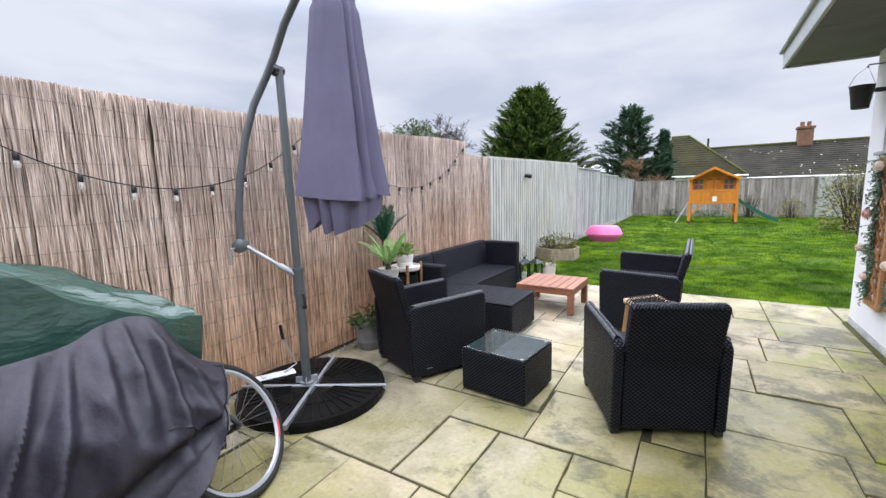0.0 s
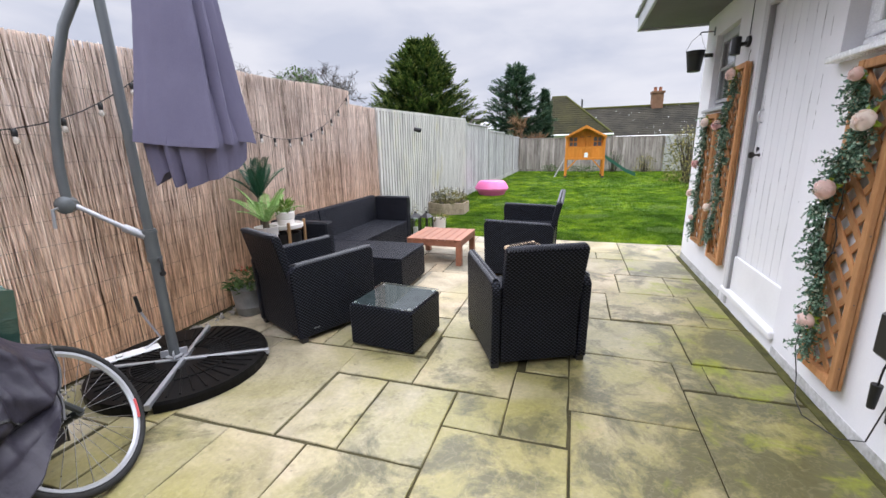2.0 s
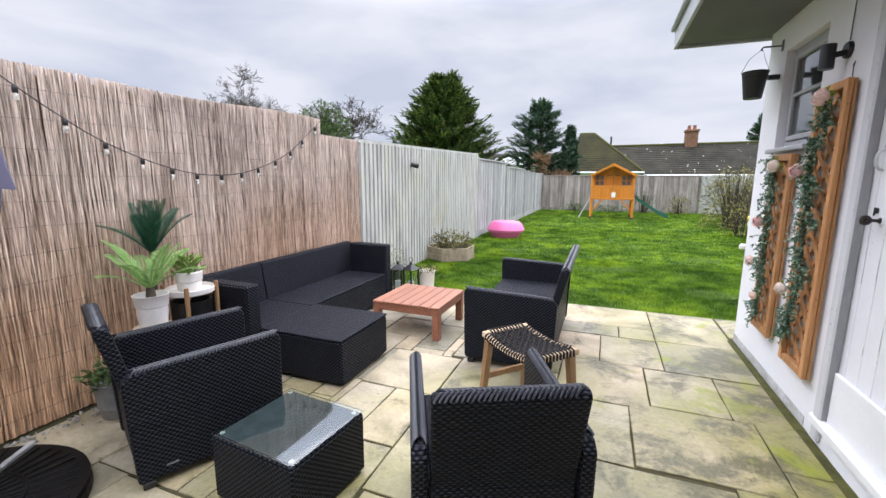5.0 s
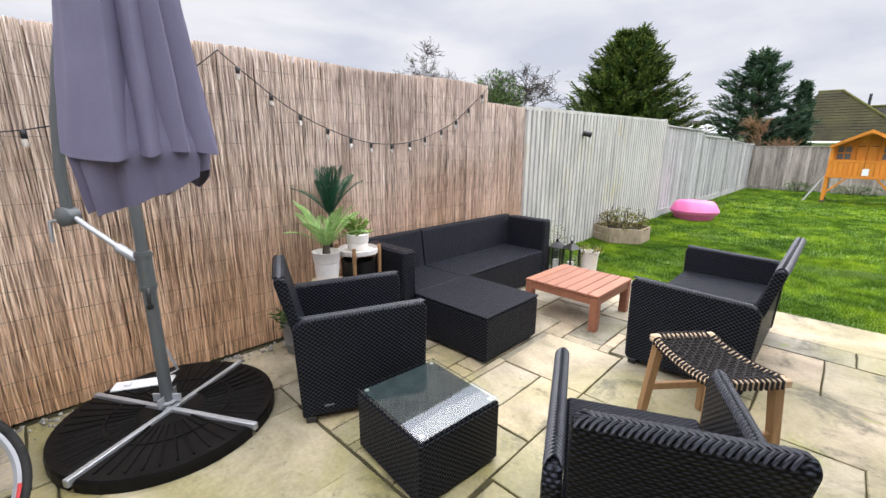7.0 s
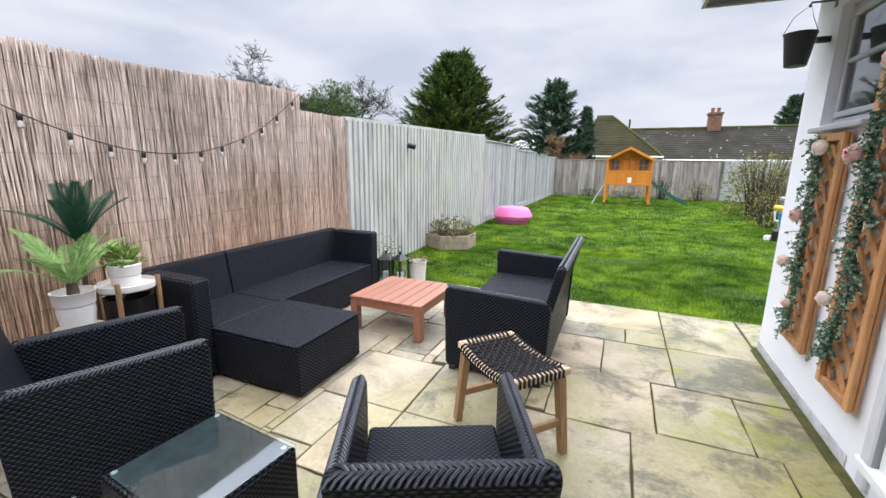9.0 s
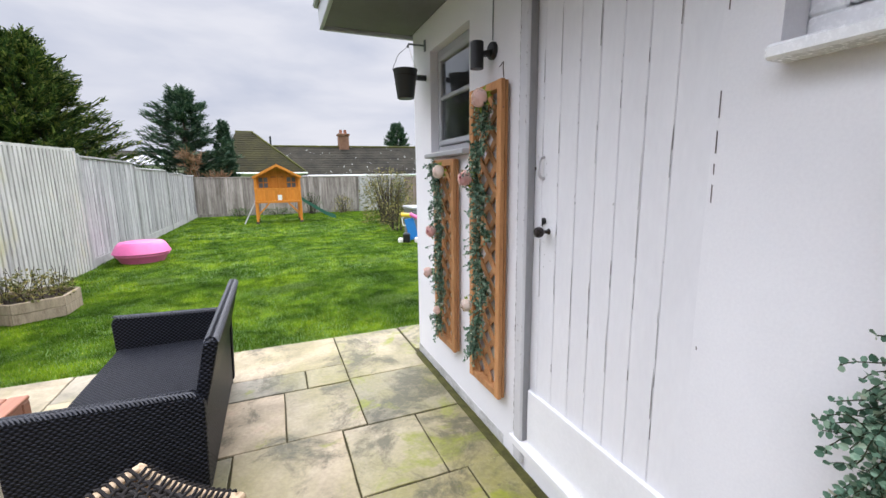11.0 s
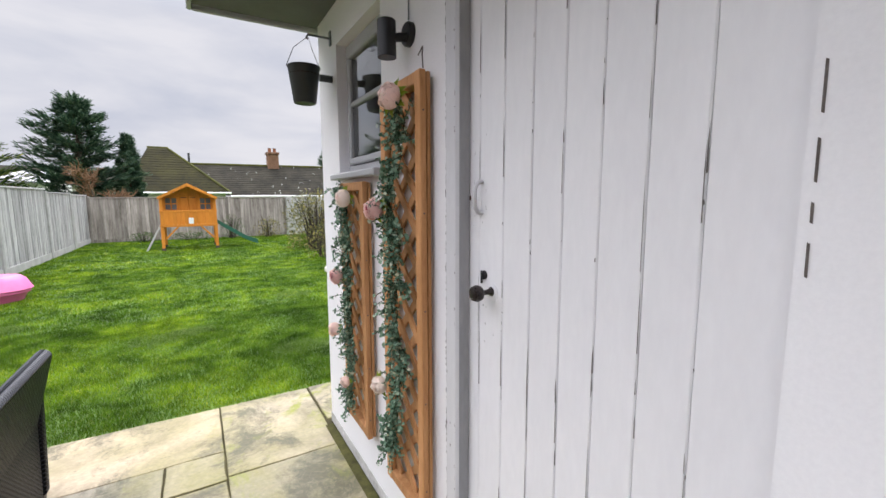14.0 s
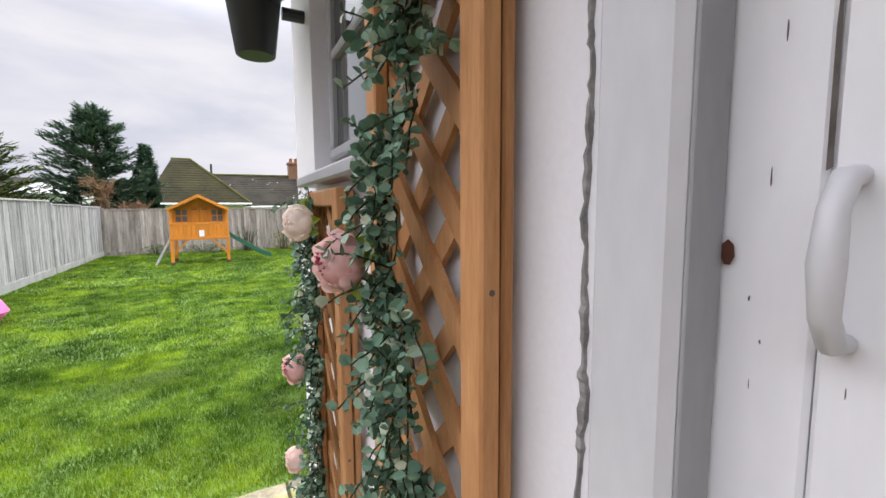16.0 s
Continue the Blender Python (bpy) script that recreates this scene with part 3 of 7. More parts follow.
# ---- shed wall with door and windows ----
WX = 1.46
DOOR = (2.99, 3.84, 0.15, 2.27)
WIN1 = (4.46, 5.09, 1.645, 2.345)
WIN2 = (1.20, 2.85, 1.755, 2.50)
YN, YS, TOP = 5.45, -2.45, 2.57
g = G()
for y0, y1, z0, z1 in ((YS, WIN2[0], -0.1, TOP), (WIN2[0], WIN2[1], -0.1, WIN2[2]), (WIN2[0], WIN2[1], WIN2[3], TOP), (WIN2[1], DOOR[0], -0.1, TOP),
                       (DOOR[0], DOOR[1], DOOR[3], TOP), (DOOR[0], DOOR[1], -0.1, DOOR[2]), (DOOR[1], WIN1[0], -0.1, TOP), (WIN1[0], WIN1[1], -0.1, WIN1[2]),
                       (WIN1[0], WIN1[1], WIN1[3], TOP), (WIN1[1], YN, -0.1, TOP)):
    g.box(WX, WX + 0.22, y0, y1, z0, z1, 0.0)
solid("wall_east", g, "render", "pale grey painted rendered outbuilding wall", "wall")
solid("wall_shed_end", G().box(WX + 0.22, 4.4, YN - 0.22, YN, -0.1, TOP, 0.0), "render", "pale grey rendered end wall", "wall")
g = G().box(4.2, 4.4, YS, YN - 0.22, -0.1, TOP, 0.0).box(WX + 0.22, 4.2, YS, YN - 0.22, -0.1, 0.02, 0.0)
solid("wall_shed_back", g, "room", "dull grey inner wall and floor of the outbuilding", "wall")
# unseen wall added to close the south side, dark to reduce bounce light
solid("wall_south", G().box(-2.9, 4.4, YS - 0.25, YS, -0.1, 2.75, 0.0), "brick", "unseen red-brown wall added to cut bounce light", "wall")
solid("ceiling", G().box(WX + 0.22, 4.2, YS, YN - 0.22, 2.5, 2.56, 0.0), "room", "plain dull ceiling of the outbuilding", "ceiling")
EX = 0.775
roof = thing("flat_roof", pose(0, 0, 0), "flat felt roof with grey fascia and boarded soffit", "roof", kind="structure")
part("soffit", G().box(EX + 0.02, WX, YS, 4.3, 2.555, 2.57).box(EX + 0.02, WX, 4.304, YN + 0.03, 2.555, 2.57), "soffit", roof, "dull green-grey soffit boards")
part("fascia", G().box(EX - 0.005, EX + 0.02, YS, YN + 0.05, 2.53, 2.69, 0.005).box(EX + 0.02, 4.45, YN + 0.03, YN + 0.055, 2.53, 2.69, 0.005), "fascia", roof, "grey painted fascia board")
part("roof_edge_trim", G().tube([(EX - 0.02, YS, 2.70), (EX - 0.02, YN + 0.07, 2.70), (4.45, YN + 0.07, 2.70)], 0.022, 8), "fascia", roof, smooth=True)
part("roof_covering", G().box(EX + 0.0, 4.45, YS, YN + 0.05, 2.69, 2.73, 0.0), "felt", roof)
solid("trim", G().box(WX - 0.005, WX - 0.001, YS, DOOR[0] - 0.02, 0.0, 0.06, 0.001).box(WX - 0.005, WX - 0.001, DOOR[1] + 0.19, YN, 0.0, 0.065, 0.001), "dirtyrender", "dirty grey render plinth at the wall's foot", "plinth")


def plank_door():
    y0, y1, z0, z1 = DOOR
    d = thing("door_1", pose(WX, y0, z0), "closed pale grey painted plank door", "door", kind="structure")
    n, w, h = 8, y1 - y0, z1 - z0
    rr = random.Random(3)
    edges = [0.0, 0.138, 0.245, 0.352, 0.456, 0.562, 0.673, 0.785, w]
    for i in range(n):
        a, b = edges[i] + 0.0007, edges[i + 1] - 0.0007
        part("plank", G().box(0.026 + rr.uniform(0, 0.0015), 0.055, a, b, 0.004, h - 0.004, 0.003), "greypaint", d)
    part("door_core", G().box(0.056, 0.075, 0.002, w - 0.002, 0.002, h - 0.002, 0.0), "chip", d, "dark gaps behind the planks")
    part("kickboard", G().box(0.006, 0.025, 0.0, w - 0.02, 0.0, 0.285, 0.005), "whitepaint", d, "white painted kickboard")
    part("bare_patch", G().lathe([(0.006, 0.0), (0.005, 0.0012), (0.0005, 0.0012)], 7, pose(0.0245, w - 0.016, 1.362, 0, -90, 0) @ Matrix.Diagonal((1.5, 0.8, 1, 1))), "rust", d, "red-brown bare patch")
    # dark flakes along the board joints
    g = G()
    for i in range(n):
        for k in range(rr.randint(6, 11)):
            z = rr.uniform(0.4, h - 0.15)
            ln, wd = rr.choice((0.012, 0.03, 0.06, 0.13, 0.2)) * rr.uniform(0.6, 1.2), rr.uniform(0.0015, 0.0042)
            y = edges[i] + rr.uniform(-0.003, 0.003)
            g.add([(0.0248, y - wd * 0.5, z), (0.0248, y + wd * 0.4, z - 0.002), (0.0248, y + wd * 0.5, z + ln * 0.6), (0.0248, y, z + ln)], [(0, 1, 2, 3)])
    for z, ln in ((0.98, 0.012), (1.40, 0.05), (1.475, 0.03), (1.53, 0.06), (1.62, 0.07), (1.88, 0.10)):
        g.add([(-0.0012, -0.0165, z - 0.15), (-0.0012, -0.0128, z - 0.148), (-0.0012, -0.0123, z - 0.15 + ln), (-0.0012, -0.016, z - 0.152 + ln)], [(0, 1, 2, 3)])
    part("flaked_paint", g, "chip", d, "flaked paint along the board joints", kind="stuff", fix=False)
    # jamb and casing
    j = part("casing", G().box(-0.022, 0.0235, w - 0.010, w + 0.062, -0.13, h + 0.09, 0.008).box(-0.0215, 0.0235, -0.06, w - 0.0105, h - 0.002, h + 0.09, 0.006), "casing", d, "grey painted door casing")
    pts, faces, zz, wd, yc = [], [], -0.1, 0.005, w + 0.083
    while zz < h + 0.06:
        wd = min(0.0085, max(0.0018, wd + rr.uniform(-0.0024, 0.0024)))
        yc = w + 0.083 + 0.7 * (yc - w - 0.083) + rr.uniform(-0.0015, 0.0015)
        deep = -0.004 + rr.uniform(-0.0025, 0.002)
        pts += [(0.0005, yc - wd / 2 - 0.001, zz), (deep, yc - wd / 2, zz), (deep, yc + wd / 2, zz), (0.0005, yc + wd / 2 + 0.001, zz)]
        zz += rr.uniform(0.004, 0.011)
    for i in range(len(pts) // 4 - 1):
        faces += [(4 * i + k, 4 * i + k + 1, 4 * i + k + 5, 4 * i + k + 4) for k in range(3)]
    part("sealant_crack", G().add(pts, faces), "sealant", d, "cracked grey sealant line", fix=False)
    g = G()

    def chip(x, y, z, sy, sz):
        ring = [2 * math.pi * q / 7 for q in range(7)]
        g.add([(x, y + sy * math.cos(q) * rr.uniform(0.5, 1.1), z + sz * math.sin(q) * rr.uniform(0.5, 1.1)) for q in ring], [tuple(range(7))])

    for q in range(26):
        chip(-0.0226, w + rr.choice((0.0015, 0.002, 0.003, 0.051, 0.03)) + rr.uniform(-0.002, 0.002), rr.uniform(0.3, h), rr.uniform(0.001, 0.0025), rr.uniform(0.002, 0.012))
    for q in range(8):
        chip(0.0245, rr.choice(edges[1:6]) + rr.uniform(-0.006, 0.006), rr.uniform(0.6, h - 0.1), rr.uniform(0.0008, 0.002), rr.uniform(0.002, 0.008))
    for q in range(12):
        chip(0.0245, w - rr.uniform(0.02, 0.11), rr.uniform(1.12, 1.62), rr.uniform(0.0004, 0.001), rr.choice((0.002, 0.003, 0.005, 0.009)))
    for q in range(7):
        chip(0.0245, w - 0.131 + rr.gauss(0, 0.03), 1.05 + rr.gauss(0, 0.06), rr.uniform(0.001, 0.003), rr.uniform(0.001, 0.004))
    part("paint_chips", g, "chip", d, "small dark paint chips", kind="stuff", fix=False)
    # thin added strip, coloured dark to stand for the shaded reveal
    part("door_stop", G().box(-0.0135, 0.0245, w - 0.0128, w - 0.0098, 0.0, h - 0.004, 0.001), "revealshade", d, "dark grey strip standing in for the reveal's shade")
    part("sill_board", G().box(-0.03, 0.056, -0.02, w + 0.09, -0.055, -0.002, 0.008), "whitepaint", d, "white timber threshold")
    k = G().lathe([(0.014, 0.0), (0.014, 0.004), (0.010, 0.009), (0.008, 0.012), (0.008, 0.030), (0.013, 0.036), (0.022, 0.044), (0.025, 0.056), (0.021, 0.068), (0.008, 0.074)], 20, pose(0.026, w - 0.129, 1.086, 0, -90, 0))
    part("door_knob", k, "doorknob", d, "dark bronze round knob", smooth=True)
    part("rose_plate", G().lathe([(0.028, 0), (0.028, 0.003)], 24, pose(0.0262, w - 0.131, 1.082, 0, -90, 0)), "greypaint", d, "painted-over knob plate")
    esc = G().lathe([(0.014, 0), (0.014, 0.006), (0.008, 0.009)], 12, pose(0.026, w - 0.092, 1.13, 0, -90, 0)).box(0.012, 0.018, w - 0.096, w - 0.088, 1.105, 1.145, 0.002)
    part("lock_escutcheon", esc, "black", d, "small black lock plate", smooth=True)
    hz = 1.363
    hy = w - 0.078
    part("pull_handle", G().tube([(0.026, hy, hz - 0.046), (0.010, hy, hz - 0.044), (-0.002, hy, hz - 0.028), (-0.005, hy, hz), (-0.002, hy, hz + 0.028), (0.010, hy, hz + 0.044), (0.026, hy, hz + 0.046)],
                                  [0.006, 0.007, 0.007, 0.0085, 0.007, 0.007, 0.006], 10), "casing", d, "grey painted pull handle", smooth=True)
    return d


plank_door()


def casement(name, y0, y1, z0, z1, depth, fw, mat, label, rail=None, mullion=None, sill=0.06):
    w = thing(name, pose(WX, y0, z0), label, "window", kind="structure")
    a, b, h = 0.0, y1 - y0, z1 - z0
    fr = G().box(depth, depth + 0.05, a, b, 0, fw, 0.006).box(depth, depth + 0.05, a, b, h - fw, h, 0.006)
    fr.box(depth + 0.001, depth + 0.049, a, fw, fw, h - fw, 0.006).box(depth + 0.001, depth + 0.049, b - fw, b, fw, h - fw, 0.006)
    f = part("window_frame", fr, mat, w)
    i0, i1, j0, j1 = fw, b - fw, fw, h - fw
    sash = G()
    sw = fw * 0.75
    sash.box(depth - 0.016, depth + 0.03, i0 + 0.004, i1 - 0.004, j0 + 0.004, j0 + sw, 0.006).box(depth - 0.016, depth + 0.03, i0 + 0.004, i1 - 0.004, j1 - sw, j1 - 0.004, 0.006)
    sash.box(depth - 0.015, depth + 0.029, i0 + 0.004, i0 + sw, j0 + sw, j1 - sw, 0.006).box(depth - 0.015, depth + 0.029, i1 - sw, i1 - 0.004, j0 + sw, j1 - sw, 0.006)
    if rail:
        sash.box(depth - 0.012, depth + 0.026, i0 + sw, i1 - sw, rail - 0.013, rail + 0.013, 0.005)
    part("sash", sash, mat, f)
    if mullion:
        part("mullion", G().box(depth - 0.014, depth + 0.04, mullion - 0.03, mullion + 0.03, j0, j1, 0.006), mat, w)
    p = part("pane", G().box(depth + 0.004, depth + 0.010, i0 + sw, i1 - sw, j0 + sw, j1 - sw, 0.0), "glass", w)
    p.visible_shadow = False
    part("window_sill", G().box(-sill, depth + 0.02, a - 0.03, b - 0.008, -0.034, -0.001, 0.006), mat, w, "projecting painted sill")
    return w


casement("window_1", *WIN1, 0.055, 0.05, "windowgrey", "small grey timber window with one glazing bar", rail=0.37)
casement("window_2", *WIN2, 0.085, 0.075, "upvc", "white plastic window with a projecting sill", mullion=0.82, sill=0.07)
solid("curtain", G().box(WX + 0.19, WX + 0.20, 1.22, 2.83, 1.77, 2.49, 0.0), "curtain", "pale translucent curtain hanging behind the window", "curtain", kind="object")

# ---- reed fence ----
FX = -2.64


def reed_fence():
    f = thing("fence_west", pose(FX, 0, 0), "tall natural reed screening on the boundary fence", "fence", kind="structure")
    # added backing sheet, dark so the slits between stalks look shaded
    part("backing_panel", G().extrude([(YS, 0.0), (5.055, 0.0), (5.055, 2.015), (YS, 1.88)], "x", -0.07, -0.042).box(-0.07, -0.042, 5.06, 5.80, 0.0, 1.855, 0.0), "reedback", f, "added backing, coloured dark for shade in the slits")
    rr = random.Random(11)

    def top(y):
        return 1.955 + 0.018 * y + 0.012 * math.sin(y * 3.1) if y < 5.05 else 1.885

    def reed(g, y, x, z0, z1, r, lean, bend):
        pts = []
        # the stalks bunch together between the binding rows
        for i in range(13):
            t = i / 12
            z = z0 + (z1 - z0) * t
            row = math.floor(z / 0.148)
            bunch = 0.011 * noise.noise(Vector((y * 23, row * 5.3, 0.3))) + 0.004 * noise.noise(Vector((y * 90, z * 16, 2.0)))
            pts.append((x + bend * math.sin(t * 3.1) + 0.005 * noise.noise(Vector((y * 14, row * 3.7, 7.0))), y + lean * t + bunch, z))
        g.tube(pts, [r * (1 - 0.22 * (i / 12) ** 3) for i in range(13)], 4, cap=False)

    stuff = G()
    y = YS
    while y < 5.80:
        for layer in range(3):
            z1 = top(y) + rr.gauss(0, 0.0025)
            reed(stuff, y + rr.uniform(-0.006, 0.006), -0.008 - 0.010 * layer + rr.uniform(-0.004, 0.004), 0.005, z1, rr.uniform(0.0035, 0.0062), rr.gauss(0, 0.02), rr.gauss(0, 0.004))
        y += 0.0086
    part("reeds", stuff, "reed", f, "dense dry reed stalks", kind="stuff", fix=False, smooth=True)
    shapes = []
    for k in range(8):
        g = G()
        reed(g, 0.4 * k, 0, 0, 1.0, rr.uniform(0.003, 0.0046), rr.gauss(0, 0.014), rr.gauss(0, 0.006))
        shapes.append(g.mesh("reed", "reed_one", True, False))
    for k in range(290):
        ob = new("reed", shapes[k % 8])
        ob.parent = f
        yy = 0.6 + k * 5.1 / 290 + rr.uniform(-0.012, 0.012)
        ob.matrix_basis = Matrix.Translation((-0.003 + rr.uniform(-0.003, 0.004), yy - 0.4 * (k % 8), 0.01)) @ Matrix.Diagonal((1, 1, top(yy) - 0.012 + rr.gauss(0, 0.003), 1))
    # binding wires in rows
    g = G()
    for i in range(13):
        z = 0.10 + i * 0.148
        pts = [(0.0095 + 0.003 * math.sin(k * 1.7), YS + k * 0.25, z + 0.012 * math.sin(k * 0.7 + i) + rr.uniform(-0.004, 0.004)) for k in range(int((5.78 - YS) / 0.25))]
        g.tube(pts, 0.0011, 4, cap=False)
    part("binding_wire", g, "wire", f, "thin dark binding wires", fix=False)


reed_fence()

# ---- corrugated screen and panel fence beyond ----


def fx(y):
    return -2.66 + (y - 6.0) * 0.009


def corrugated():
    y0, y1 = 5.80, 10.85
    t = thing("fence_corrugated", pose(0, 0, 0), "pale grey corrugated sheet fence with green algae", "fence", kind="structure")
    g, prof, y = G(), [], y0
    while y < y1:
        for dy, dx in ((0.0, 0.0), (0.026, 0.0), (0.034, 0.045), (0.096, 0.045)):
            prof.append((fx(y + dy) + dx, y + dy))
        y += 0.104
    pts, faces = [], []
    for x, yy in prof:
        zt = 1.865 + (yy - y0) * 0.021
        pts += [(x, yy, 0.0), (x, yy, zt), (x - 0.012, yy, 0.0), (x - 0.012, yy, zt)]
    for i in range(len(prof) - 1):
        a, b = 4 * i, 4 * i + 4
        faces += [(a, b, b + 1, a + 1), (a + 2, a + 3, b + 3, b + 2), (a + 1, b + 1, b + 3, a + 3)]
    g.add(pts, faces)
    part("sheet", g, "corrugated", t, fix=False)
    m0, m1 = Vector((fx(y0), y0, 1.88)), Vector((fx(y1), y1, 1.985))
    part("cap_rail", G().add([m0 + Vector(p) for p in ((-0.03, 0, -0.02), (0.04, 0, -0.02), (0.04, 0, 0.02), (-0.03, 0, 0.02))] + [m1 + Vector(p) for p in ((-0.03, 0, -0.02), (0.04, 0, -0.02), (0.04, 0, 0.02), (-0.03, 0, 0.02))],
                             [(0, 1, 2, 3), (4, 7, 6, 5), (0, 4, 5, 1), (1, 5, 6, 2), (2, 6, 7, 3), (3, 7, 4, 0)]), "corrugated", t, "flat capping strip")
    part("post", G().box(fx(y1) - 0.06, fx(y1) + 0.045, y1 + 0.002, y1 + 0.10, -0.1, 2.02, 0.01), "concrete", t, "pale concrete post")
    lamp = thing("wall_spotlight", pose(fx(7.3) + 0.018, 7.25, 1.62), "small black spotlight fixed to the corrugated fence", "light")
    part("bracket", G().box(0, 0.02, -0.035, 0.035, -0.04, 0.04, 0.006), "black", lamp)
    part("lamp_head", G().tube([(0.02, 0, 0.0), (0.06, 0.02, 0.01)], 0.016, 8).tube([(0.05, -0.01, 0.015), (0.13, 0.06, -0.005)], [0.035, 0.042], 14), "black", lamp, smooth=True)


corrugated()


def board_fence(name, x0, y0, x1, y1, bays, mat, label, width=0.125, gravel=0.15, post="concrete"):
    """Panel fence of upright boards between posts; bays: (start, end, top) along the line."""
    a, b = Vector((x0, y0, 0)), Vector((x1, y1, 0))
    ang = math.degrees(math.atan2(b.y - a.y, b.x - a.x))
    t = thing(name, pose(x0, y0, 0, 0, 0, ang), label, "fence", kind="structure")
    rr = random.Random(len(name))
    for s, e, top in bays:
        part("gravel_board", G().box(s + 0.1, e, -0.025, 0.025, -0.05, gravel, 0.006), post, t, "gravel board")
        part("post", G().box(s, s + 0.098, -0.055, 0.055, -0.1, top + 0.06, 0.012), post, t, "fence post")
        part("cap_rail", G().box(s + 0.1, e, -0.035, 0.03, top - 0.002, top + 0.035, 0.005), mat, t)
        n = max(1, round((e - s - 0.1) / width))
        w = (e - s - 0.1) / n
        me = G().box(0, w + 0.008, -0.012, 0.012, gravel, top - 0.004, 0.004).mesh("board", mat)
        for i in range(n):
            ob = new("board", me)
            ob.parent = t
            ob.matrix_basis = pose(s + 0.1 + i * w, rr.uniform(-0.006, 0.006), 0, 0, 0, 3.0)
    return t


board_fence("fence_west_far", fx(10.95), 10.95, -2.52, 21.55, [(0.0, 3.05, 1.88), (3.05, 6.1, 1.76), (6.1, 8.4, 1.68), (8.4, 10.6, 1.64)], "fencegrey", "weathered grey board fence with concrete posts, stepping down")
board_fence("fence_north", -2.52, 21.58, 4.1, 21.58, [(0.0, 2.2, 1.56), (2.2, 4.4, 1.56), (4.4, 6.6, 1.56)], "fencestreak", "weathered grey-brown board fence at the lawn's end", 0.11, 0.1, "fencestreak")
solid("wall_north", G().box(4.1, 6.3, 21.4, 21.62, -0.1, 1.60, 0.01), "concrete", "low rough grey block wall", "wall")
board_fence("fence_east", 6.2, 21.3, 6.2, 5.2, [(k * 2.3, (k + 1) * 2.3, 1.5) for k in range(7)], "fencebrown", "brown board fence along the garden's side")


# ---- seats ----
def arm_side(g, x0, x1, depth, arm, mirror=1):
    """A solid side panel: outline in (y, z), a little taller at the front, rounded on top."""
    out = [(-0.01, 0.035), (depth - 0.015, 0.035), (depth, 0.06), (depth + 0.012, arm - 0.03), (depth + 0.0, arm), (depth - 0.03, arm + 0.012), (0.10, arm - 0.012), (0.0, arm - 0.022), (-0.03, arm - 0.06)]
    g.extrude(out, "x", x0, x1)
    return g


def rattan_seat(name, m, width, label, category, group=""):
    """A moulded weave armchair: forward is +y, the origin under the back's middle."""
    c = thing(name, m, label, category, group)
    hw, depth, arm, top = width / 2, 0.66, 0.585, 0.785
    for s in (-1, 1):
        a = sorted((s * hw, s * (hw - 0.055)))
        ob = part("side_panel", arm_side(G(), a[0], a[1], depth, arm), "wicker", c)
        bev = ob.modifiers.new("bevel", "BEVEL")
        bev.width, bev.segments = 0.012, 2
        # plaited edge along the top of the arm
        n = int((depth - 0.02) / 0.0155)
        g = G()
        for k in range(n):
            y = 0.0 + k * 0.0155
            z = arm - 0.012 + 0.022 * (y - 0.0) / depth
            mid = (a[0] + a[1]) / 2
            for e, lag in ((a[0] + 0.002, 0.0), (a[1] - 0.002, 0.010)):
                g.tube([(e, y + lag, z - 0.008), (e * 0.75 + mid * 0.25, y + lag + 0.010, z + 0.004), (e * 0.3 + mid * 0.7, y + lag + 0.026, z + 0.007), (mid, y + lag + 0.038, z + 0.001)], [0.0042, 0.0050, 0.0050, 0.0036], 6)
        part("arm_edge", g, "strand", c, "plaited arm edge", smooth=True)
    tilt = 0.09
    bw = hw - 0.062
    out = [(0.0, 0.035), (0.055, 0.035), (0.055, 0.36), (0.055 - tilt, top - 0.02), (0.035 - tilt, top), (0.012 - tilt, top), (-0.008 - tilt, top - 0.02), (-0.012, 0.42)]
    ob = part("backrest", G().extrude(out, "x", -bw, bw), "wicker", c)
    bev = ob.modifiers.new("bevel", "BEVEL")
    bev.width, bev.segments = 0.012, 2
    g = G()
    n = int((2 * bw - 0.04) / 0.0165)
    for k in range(n):
        x = -bw + 0.006 + k * 0.0165
        for e, lag in ((-0.010 - tilt, 0.0), (0.050 - tilt, 0.011)):
            mid = 0.020 - tilt
            g.tube([(x + lag, e, top - 0.014), (x + lag + 0.010, e * 0.75 + mid * 0.25, top - 0.001), (x + lag + 0.026, e * 0.3 + mid * 0.7, top + 0.005), (x + lag + 0.038, mid, top - 0.001)], [0.0045, 0.0053, 0.0053, 0.0038], 6)
    part("back_edge", g, "strand", c, "plaited top edge", smooth=True)
    part("seat", G().box(-bw, bw, 0.058, depth - 0.005, 0.345, 0.385, 0.012), "wicker_fine_lit", c)
    part("front_panel", G().box(-bw, bw, depth - 0.05, depth - 0.012, 0.045, 0.344, 0.008), "wicker", c)
    for sx in (-1, 1):
        for y in (0.03, depth - 0.05):
            part("foot", G().box(sx * (hw - 0.03) - 0.025, sx * (hw - 0.03) + 0.025, y - 0.025, y + 0.025, 0.0, 0.034, 0.004), "plastic", c)
    part("maker_plate", G().box(hw, hw + 0.003, 0.10, 0.15, 0.085, 0.095, 0.001), "greymetal", c, "small grey maker's plate")
    return c


rattan_seat("armchair", pose(-1.865, 2.405, 0, 0, 0, -25), 0.62, "black woven rattan-effect armchair beside the parasol base", "armchair", "armchairs on the patio")
rattan_seat("armchair", pose(0.035, 2.435, 0, 0, 0, 26), 0.62, "black woven rattan-effect armchair turned towards the low table", "armchair", "armchairs on the patio")
